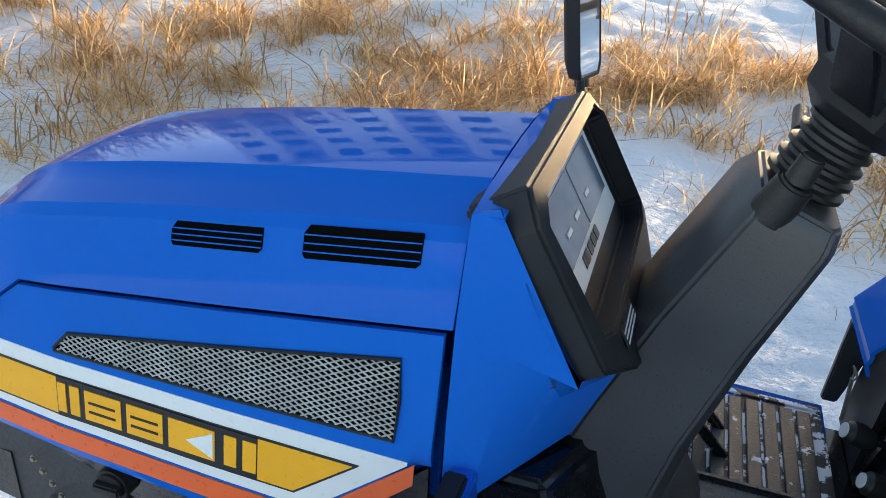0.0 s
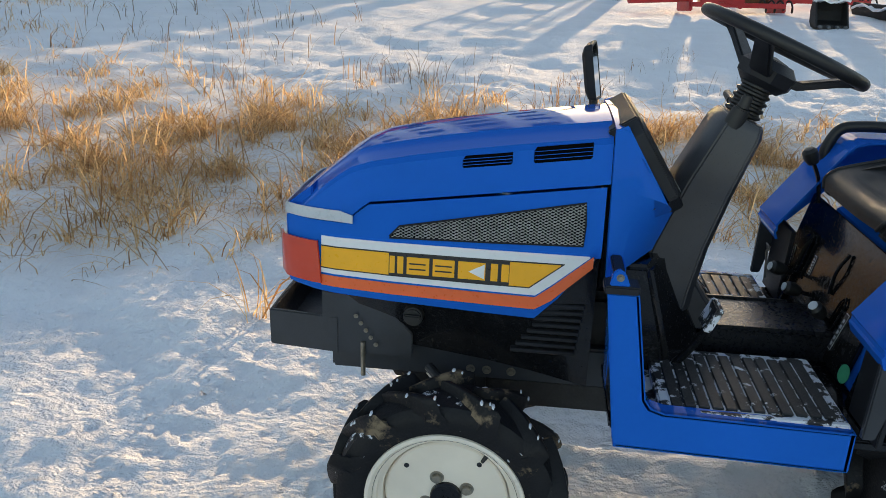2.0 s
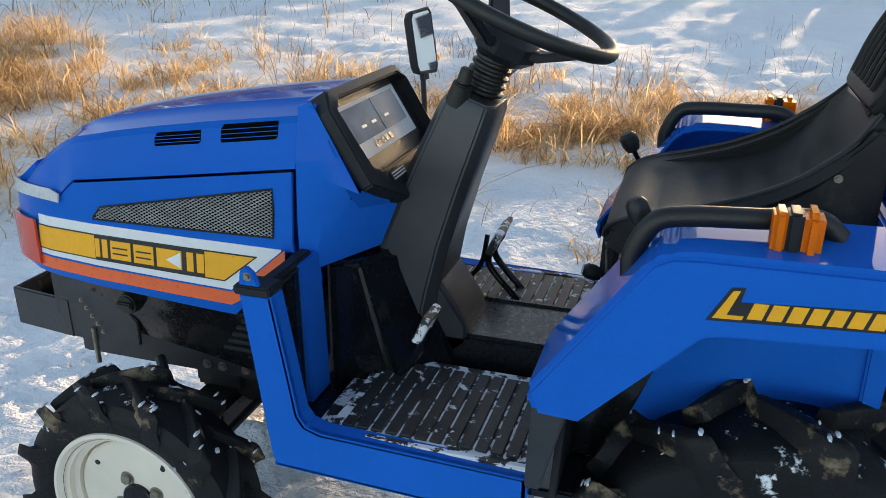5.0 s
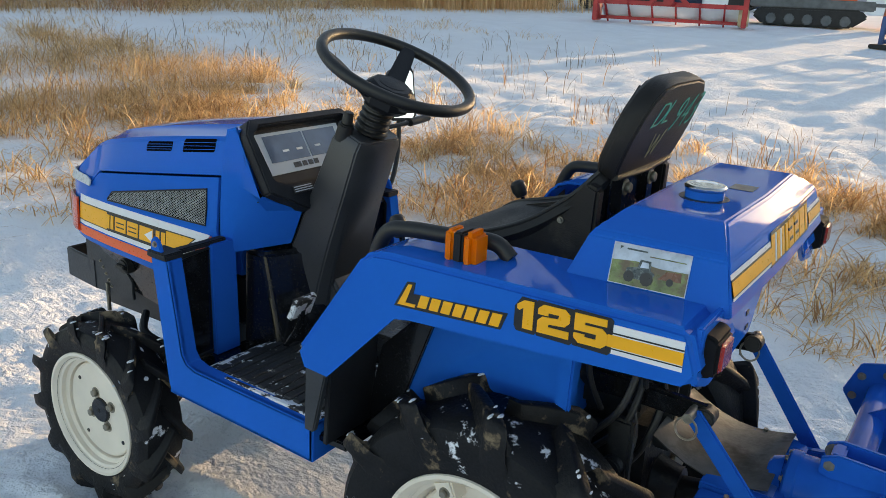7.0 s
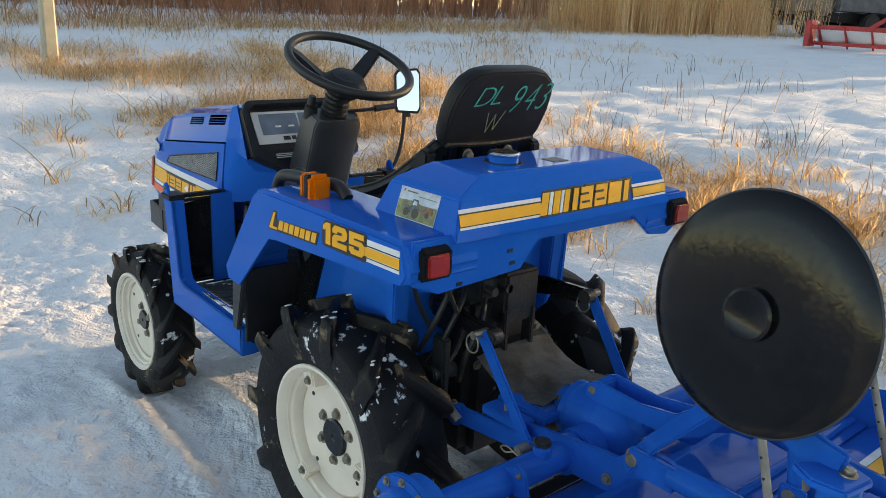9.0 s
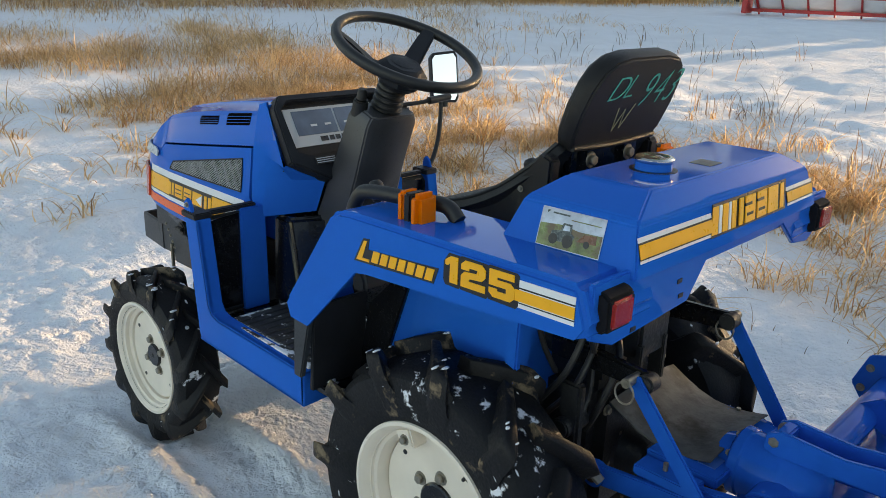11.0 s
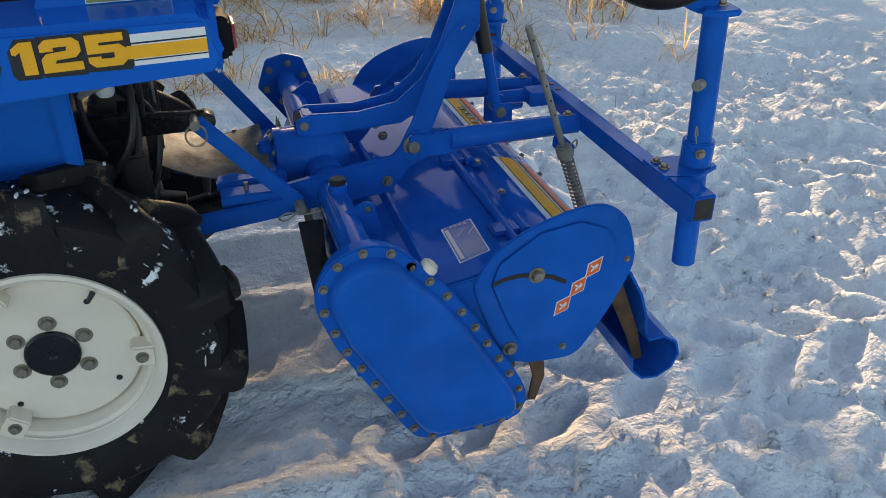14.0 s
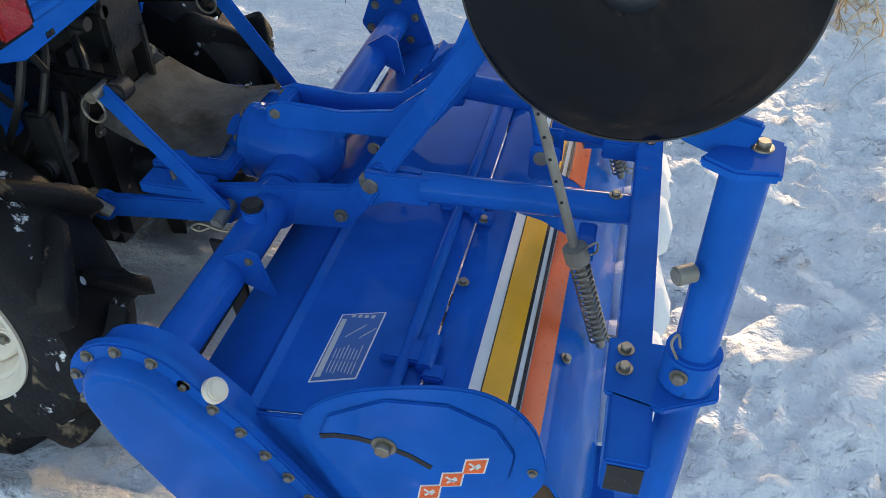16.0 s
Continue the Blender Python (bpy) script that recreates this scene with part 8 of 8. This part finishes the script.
# ---- parked machinery at the edge of the yard ----
def tf(bm, m):
    bmesh.ops.transform(bm, matrix=m, verts=bm.verts[:])
    return bm


def build_red_implement(x, y, turn, label):
    z = ground_z(x, y)
    t = thing("farm_implement", (x, y, z), label, "farm implement", "farm implements in the yard")
    m = Matrix.Translation((x, y, z)) @ Matrix.Rotation(radians(turn), 4, "Z")
    part("frame", tf(join(box(-2.2, 2.2, -0.06, 0.06, 0.55, 0.68, 0.01), box(-2.2, 2.2, 0.6, 0.72, 0.1, 0.2, 0.01), box(-2.25, -2.1, -0.1, 0.8, 0.05, 0.8, 0.02), box(2.1, 2.25, -0.1, 0.8, 0.05, 0.9, 0.02)), m), FAR_RED, t)
    for k in range(6):
        part("bar", tf(join(ribbon([(-1.9 + 0.7 * k, -0.1, 0.65), (-1.9 + 0.7 * k, 0.9, 0.06)], 0.10, 0.05, (1, 0, 0), 0.005)), m), FAR_RED, t)
    part("snow_cover", tf(shell([[(-2.0 + 0.4 * i, v, 0.62 - 0.55 * v + 0.05 * math.sin(2.7 * i + 3 * v)) for v in (0.0, 0.2, 0.4, 0.6, 0.8)] for i in range(11)], 0.03), m), SNOWLUMP, t, "snow lying on the frame")
    part("tower", tf(join(box(-0.15, 0.15, -0.3, 0.0, 0.6, 1.0, 0.03), ribbon([(-0.6, -0.1, 0.6), (0, -0.15, 1.05), (0.6, -0.1, 0.6)], 0.12, 0.06, (0, 1, 0), 0.01)), m), FAR_RED, t)
    part("roll_end", tf(rod((2.0, 0.35, 0.32), (2.3, 0.35, 0.32), 0.26, 20, None, 0.03), m), PALE_ROLL, t)


build_red_implement(-6.6, 23.0, 14, "red harvester header dusted with snow in the yard")


def build_carrier():
    x, y = -3.6, 28.0
    z = ground_z(x, y)
    c = thing("crawler_carrier", (x, y, z), "orange crawler machine on black tracks standing in snow", "crawler machine")
    m = Matrix.Translation((x, y, z)) @ Matrix.Rotation(radians(10), 4, "Z")
    for v in (-0.9, 0.7):
        tr = [(-1.7, 0.30), (-1.35, 0.02), (1.3, 0.02), (1.75, 0.36), (1.5, 0.58), (-1.5, 0.56)]
        tk = part("track", tf(prism(tr, v, v + 0.42, 0.06, 2), m), FAR_BLACK, c, "black rubber track")
        for k in range(5):
            part("road_wheel", tf(rod((-1.1 + 0.55 * k, v - 0.02, 0.22), (-1.1 + 0.55 * k, v + 0.1, 0.22), 0.17, 18, None, 0.02), m), FAR_GREY, tk)
    part("chassis", tf(box(-1.8, 1.9, -0.85, 1.05, 0.55, 0.85, 0.04), m), FAR_GREY, c)
    part("body", tf(join(box(-1.7, 1.4, -0.85, 1.05, 0.85, 1.75, 0.06), box(-1.7, -0.2, -0.8, 1.0, 1.75, 2.4, 0.08)), m), FAR_ORANGE, c)
    part("step", tf(box(1.3, 2.3, -0.6, 0.8, 0.7, 0.8, 0.02), m), FAR_GREY, c)
    part("chute", tf(prism([(2.2, 0.1), (2.9, 0.15), (2.6, 1.6), (2.3, 1.6)], -0.5, 0.5, 0.03), m), FAR_ORANGE, c)
    part("front_block", tf(box(-2.5, -1.75, -0.7, 0.9, 0.5, 2.2, 0.05), m), FAR_BLACK, c)


build_carrier()


def build_blue_frame():
    x, y = -0.35, 20.5
    z = ground_z(x, y)
    t = thing("blue_implement", (x, y, z), "dark blue tubular implement frame lying in snow", "farm implement", "farm implements in the yard")
    m = Matrix.Translation((x, y, z)) @ Matrix.Rotation(radians(-8), 4, "Z")
    for h in (0.15, 0.36, 0.56):
        part("rail", tf(rod((-0.2, 0, h), (1.4, 0.1, h), 0.05, 12), m), FAR_BLUE, t)
    for v in (-0.15, 0.6, 1.35):
        part("upright", tf(box(v - 0.06, v + 0.06, -0.08, 0.08, -0.02, 0.72, 0.02), m), FAR_BLUE, t)
    part("foot", tf(box(-0.35, 1.5, -0.3, 0.3, -0.02, 0.08, 0.02), m), FAR_BLACK, t)


build_blue_frame()


def build_bucket(x, y, w, turn, material, arm, label, size=1.0):
    z = ground_z(x, y) - 0.02
    t = thing("digger_bucket", (x, y, z), label, "digger bucket", "digger buckets in the yard")
    m = Matrix.Translation((x, y, z)) @ Matrix.Rotation(radians(turn), 4, "Z") @ Matrix.Scale(size, 4)
    prof = [(-0.30, 0.0), (0.05, -0.02), (0.24, 0.06), (0.30, 0.26), (0.22, 0.44), (0.16, 0.42), (0.22, 0.26), (0.17, 0.11), (0.03, 0.05), (-0.28, 0.05)]
    part("shell", tf(prism(prof, -w / 2, w / 2, 0.01), m), material, t)
    for v in (-w / 2, w / 2 - 0.03):
        part("cheek", tf(prism([(-0.28, 0.03), (0.03, 0.0), (0.22, 0.08), (0.27, 0.26), (0.20, 0.42), (0.0, 0.38)], v, v + 0.03, 0.006), m), material, t)
    for k in range(4):
        v = -w / 2 + 0.04 + (w - 0.12) * k / 3
        part("tooth", tf(box(-0.40, -0.27, v, v + 0.05, 0.0, 0.05, 0.01), m), FAR_GREY, t)
    for v in (-0.14, 0.09):
        part("hitch_ear", tf(prism([(0.12, 0.38), (0.28, 0.40), (0.24, 0.66), (0.10, 0.66)], v, v + 0.05, 0.01), m), FAR_BLACK, t)
    if arm:
        part("arm", tf(ribbon([(0.18, 0, 0.58), (0.30, 0, 1.5), (0.9, 0, 2.4)], 0.26, 0.18, (0, 1, 0), 0.02), m), arm, t)
    part("snow_cap", tf(shell([[(-0.15 + 0.09 * i, -w / 2 + w * j / 5, 0.43 + 0.03 * math.sin(i + j * 1.7)) for j in range(6)] for i in range(5)], 0.03), m), SNOWLUMP, t)


build_bucket(6.1, 10.75, 0.56, 80, FAR_BROWN, None, "worn brown digger bucket lying in snow", 1.45)
build_bucket(6.45, 8.5, 0.55, 70, FAR_BLACK, FAR_BLACK, "black digger bucket with arm standing in snow", 1.2)
build_bucket(5.43, 14.4, 0.5, 85, FAR_BLACK, FAR_YELLOW, "black digger bucket on a yellow arm in snow", 1.15)


def build_blade(x, y, length, turn, material, label):
    z = ground_z(x, y) - 0.02
    t = thing("dozer_blade", (x, y, z), label, "dozer blade", "dozer blades in the yard")
    m = Matrix.Translation((x, y, z)) @ Matrix.Rotation(radians(turn), 4, "Z")
    prof = [(0.0, 0.0), (0.06, 0.0), (0.00, 0.16), (0.02, 0.30), (-0.03, 0.30), (-0.06, 0.16)]
    part("mouldboard", tf(prism(prof, -length / 2, length / 2, 0.008), m), material, t)
    for v in (-length * 0.25, length * 0.25):
        part("push_arm", tf(box(0.0, 0.7, v - 0.05, v + 0.05, 0.10, 0.22, 0.01), m), FAR_BLACK, t)
    part("snow_cap", tf(shell([[(-0.12 + 0.25 * i, -length * 0.45 + length * 0.9 * j / 8, 0.24 + 0.06 * math.sin(2 * i + j * 1.3)) for j in range(9)] for i in range(4)], 0.04), m), SNOWLUMP, t, "snow lying on the blade")


build_blade(7.05, 16.5, 2.2, 6, FAR_BLACK, "long dark blade attachment in snow")
build_blade(7.3, 11.4, 2.4, 10, FAR_BROWN, "rusty brown dozer blade under snow")
build_blade(7.5, 8.33, 1.7, 43, FAR_BLACK, "black dozer blade half covered by snow")


def build_mower(x, y, turn, label, drum=True):
    z = ground_z(x, y)
    t = thing("farm_implement", (x, y, z), label, "farm implement", "farm implements in the yard")
    m = Matrix.Translation((x, y, z)) @ Matrix.Rotation(radians(turn), 4, "Z")
    if drum:
        part("drum", tf(rod((-0.55, -0.1, 0.42), (0.75, 0.1, 0.48), 0.30, 24, None, 0.03), m), RUSTY, t, "rusty drum")
        part("roll_end", tf(rod((-0.68, -0.12, 0.41), (-0.54, -0.1, 0.42), 0.31, 20, 0.30, 0.03), m), PALE_ROLL, t)
    part("frame", tf(join(box(-1.0, 1.0, -0.5, -0.42, 0.14, 0.24, 0.01), box(-1.0, 1.0, 0.3, 0.4, 0.5, 0.6, 0.01), ribbon([(-0.8, -0.45, 0.2), (-0.4, -0.5, 0.36), (0.1, -0.45, 0.2)], 0.2, 0.1, (0, 1, 0), 0.02)), m), FAR_RED, t)
    for v in (-1.0, 1.0):
        part("side_shield", tf(prism([(-0.45, 0.05), (0.45, 0.0), (0.5, 0.5), (0.2, 0.85), (-0.3, 0.8)], v - 0.04, v + 0.04, 0.02), m @ Matrix.Rotation(radians(90), 4, "Z")), FAR_RED, t)
    part("drawbar", tf(join(rod((-1.0, -0.3, 0.3), (-2.4, -0.7, 0.25), 0.07, 12), rod((-1.0, -0.1, 0.75), (-2.4, -0.6, 0.45), 0.06, 12)), m), FAR_RED, t)
    part("coil", tf(pipe([(0.5 + 0.03 * k, -0.35 + 0.10 * math.cos(k), 0.18 + 0.12 * math.sin(k)) for k in range(26)], 0.02, 6, 2), m), FAR_BLACK, t)
    part("snow_cap", tf(shell([[(-1.8 + 0.3 * i, -0.5 + 0.22 * j, 0.55 - 0.05 * j + 0.06 * math.sin(i * 1.9 + j)) for j in range(5)] for i in range(4)], 0.05), m), SNOWLUMP, t)


build_mower(4.15, 16.9, 8, "red rotary implement with rusty drum in snow")
build_mower(6.5, 18.7, 5, "red farm implement frame under snow", False)


def build_barrel(x, y):
    z = ground_z(x, y)
    b = thing("barrel", (x, y, z), "blue-grey steel barrel standing in snow", "barrel")
    part("drum", lathe([(0, 0), (0.28, 0), (0.29, 0.02), (0.28, 0.04), (0.28, 0.28), (0.295, 0.30), (0.28, 0.32), (0.28, 0.58), (0.295, 0.60), (0.28, 0.62), (0.28, 0.86), (0.29, 0.88), (0.27, 0.88), (0.26, 0.86), (0, 0.86)], (x, y, z - 0.02), (0, 0, 1), 28), FAR_BLUE, b)
    part("lid_snow", lathe([(0.25, 0), (0.22, 0.05), (0.1, 0.08), (0, 0.085)], (x, y, z + 0.84), (0, 0, 1), 20), SNOWLUMP, b)


build_barrel(1.87, 20.2)


def build_loader():
    x, y = 9.3, 12.0
    z = ground_z(x, y)
    c = thing("digger", (x, y, z), "blue and yellow mini digger parked in snow", "digger")
    part("track", prism([(x - 0.9, z + 0.2), (x - 0.7, z), (x + 0.7, z), (x + 0.9, z + 0.2), (x + 0.7, z + 0.4), (x - 0.7, z + 0.4)], y - 0.6, y - 0.3, 0.05), FAR_BLACK, c)
    part("track", prism([(x - 0.9, z + 0.2), (x - 0.7, z), (x + 0.7, z), (x + 0.9, z + 0.2), (x + 0.7, z + 0.4), (x - 0.7, z + 0.4)], y + 0.3, y + 0.6, 0.05), FAR_BLACK, c)
    part("house", box(x - 0.7, x + 0.8, y - 0.6, y + 0.6, z + 0.45, z + 1.15, 0.08, 3), FAR_BLUE, c)
    part("counterweight", box(x + 0.75, x + 1.0, y - 0.55, y + 0.55, z + 0.45, z + 1.0, 0.08, 3), FAR_YELLOW, c)
    part("cab", box(x - 0.6, x + 0.3, y - 0.5, y + 0.2, z + 1.15, z + 2.2, 0.06, 3), FAR_BLACK, c)
    part("boom", ribbon([(x - 0.7, y, z + 0.6), (x - 1.5, y - 0.4, z + 1.5), (x - 2.4, y - 0.9, z + 0.5)], 0.2, 0.14, (0.4, -0.9, 0), 0.02), FAR_YELLOW, c)


build_loader()


# ---- houses beyond the field of view ----
def build_block(name, x, y, w, d, h, turn, label, storeys, bays):
    t = thing(name, (x, y, 0), label, "apartment building")
    m = Matrix.Translation((x, y, 0)) @ Matrix.Rotation(radians(turn), 4, "Z")
    part("wall", tf(box(-w / 2, w / 2, -d / 2, d / 2, -1, h, 0.05), m), FACADE, t)
    part("roof", tf(box(-w / 2 - 0.4, w / 2 + 0.4, -d / 2 - 0.4, d / 2 + 0.4, h, h + 0.5, 0.05), m), FAR_GREY, t)
    step, rise = w / bays, h / storeys
    pane = finish("window", box(-1.2, 1.2, -0.12, 0.06, -1.0, 1.0, 0.04), WINDOW)
    panel = finish("facade_panel", box(-step * 0.42, step * 0.42, -0.06, 0.06, -rise * 0.45, rise * 0.45, 0.02), FACADE_TINT)
    for i in range(bays):
        for j in range(storeys):
            p = m @ Matrix.Translation((-w / 2 + (i + 0.5) * step, -d / 2 - 0.05, (j + 0.5) * rise))
            inst("window", pane, t, p)
            if i % 3 == 1:
                inst("facade_panel", panel, t, p @ Matrix.Translation((0, 0.02, 0)))


FACADE = mat("pale_facade", (0.80, 0.80, 0.82), 0.8, vary=0.08, vscale=0.3)
FACADE_TINT = mat("tinted_facade", (0.34, 0.33, 0.42), 0.8, vary=0.08, vscale=0.3)
WINDOW = mat("dark_window", (0.02, 0.03, 0.06), 0.3, vary=0.2, spec=0.2)
build_block("apartment_building", -23, 66, 44, 14, 27, 2, "pale apartment building beyond the yard", 6, 9)
# second block is added out of view to darken the glare on the tank
build_block("apartment_building", 44, 66, 44, 14, 27, -2, "unseen pale apartment building added to darken the tank's reflection", 6, 9)


def build_truck():
    x, y = -12.0, 30.0
    z = ground_z(x, y)
    t = thing("parked_truck", (x, y, z), "dusty grey-green truck parked behind the red header", "truck")
    m = Matrix.Translation((x, y, z)) @ Matrix.Rotation(radians(72), 4, "Z")
    part("cab", tf(join(box(-2.4, -0.4, -1.0, 1.0, 0.7, 1.6, 0.12, 3), box(-2.1, -0.5, -0.95, 0.95, 1.6, 2.4, 0.15, 3)), m), FAR_BROWN, t)
    part("cargo_bed", tf(box(-0.3, 3.4, -1.1, 1.1, 0.9, 1.7, 0.05), m), FAR_GREY, t)
    part("chassis", tf(box(-2.4, 3.4, -0.5, 0.5, 0.5, 0.85, 0.03), m), FAR_BLACK, t)
    for u in (-1.6, 1.6, 2.7):
        for v in (-1.05, 0.8):
            part("wheel", tf(rod((u, v, 0.45), (u, v + 0.25, 0.45), 0.45, 20, None, 0.05), m), FAR_BLACK, t)
    part("bed_snow", tf(box(-0.2, 3.3, -1.0, 1.0, 1.7, 1.85, 0.07, 3), m), SNOWLUMP, t)


build_truck()


def build_harvester():
    x, y = -10.4, 36.0
    z = ground_z(x, y)
    t = thing("harvester", (x, y, z), "dark red harvester parked at the edge of the yard", "harvester")
    m = Matrix.Translation((x, y, z)) @ Matrix.Rotation(radians(20), 4, "Z")
    part("body", tf(join(box(-1.6, 3.2, -1.2, 1.2, 0.9, 2.6, 0.08), prism([(3.2, 1.2), (4.2, 1.4), (4.2, 2.2), (3.2, 2.6)], -1.0, 1.0, 0.05)), m), FAR_RED, t)
    part("chassis", tf(box(-1.8, 3.4, -0.9, 0.9, 0.55, 0.95, 0.05), m), FAR_BLACK, t)
    part("cab", tf(box(-2.6, -1.5, -0.9, 0.9, 1.2, 3.0, 0.1, 3), m), FAR_GREY, t)
    for u, r in ((-1.2, 0.75), (2.6, 0.5)):
        for v in (-1.35, 0.95):
            part("wheel", tf(rod((u, v, r), (u, v + 0.4, r), r, 24, None, 0.08), m), FAR_BLACK, t)
    part("snow_cap", tf(box(-1.5, 3.1, -1.1, 1.1, 2.6, 2.72, 0.05, 3), m), SNOWLUMP, t)


build_harvester()


def build_shade_trees():
    """Unseen bare trees added beyond the yard, sunward, so their crowns shade the machine."""
    rnd = random.Random(33)
    sx, sy = math.cos(radians(SUN_AZ)), math.sin(radians(SUN_AZ))
    for off, twigs, wide in ((0.15, 1300, 2.1), (-3.3, 620, 2.2), (-7.2, 260, 1.9), (5.6, 260, 1.7)):
        x, y = 1.0 + off + 40 * sx, 40 * sy
        t = thing("shade_tree", (x, y, 0.4), "unseen bare tree added beyond the yard, its dense twiggy crown casting shade", "tree", "bare trees beyond the yard")
        part("trunk", pipe([(x, y, 0.2), (x + 0.1, y, 2.4), (x - 0.05, y, 4.3)], lambda k: 0.17 - 0.07 * k, 8), TWIG, t)
        verts, faces = [], []

        def stem(p, q, r):
            i = len(verts)
            for k in range(3):
                a = 2.1 * k
                verts.append((p[0] + r * math.cos(a), p[1] + r * math.sin(a), p[2]))
                verts.append((q[0] + 0.4 * r * math.cos(a), q[1] + 0.4 * r * math.sin(a), q[2]))
            for k in range(3):
                j = (k + 1) % 3
                faces.append((i + 2 * k, i + 2 * j, i + 2 * j + 1, i + 2 * k + 1))

        for k in range(26):
            a, e = rnd.uniform(0, 6.28), rnd.uniform(0.35, 1.0)
            stem((x, y, rnd.uniform(3.6, 4.4)), (x + wide * e * math.cos(a), y + wide * e * math.sin(a), rnd.uniform(4.8, 6.3)), 0.06)
        for _ in range(twigs):
            a, e, h = rnd.uniform(0, 6.28), rnd.random() ** 0.6, rnd.uniform(-0.85, 0.95)
            px, py, pz = x + wide * e * math.cos(a), y + wide * e * math.sin(a), 5.35 + h * (1 - 0.4 * e * e)
            d = Vector((rnd.gauss(0, 1), rnd.gauss(0, 1), rnd.gauss(0.5, 0.6))).normalized() * rnd.uniform(0.4, 1.0)
            stem((px - d.x / 2, py - d.y / 2, pz - d.z / 2), (px + d.x / 2, py + d.y / 2, pz + d.z / 2), 0.022)
        me = bpy.data.meshes.new("crown")
        me.from_pydata(verts, [], faces)
        me.materials.append(TWIG)
        hang(new("crown", me), t)


build_shade_trees()
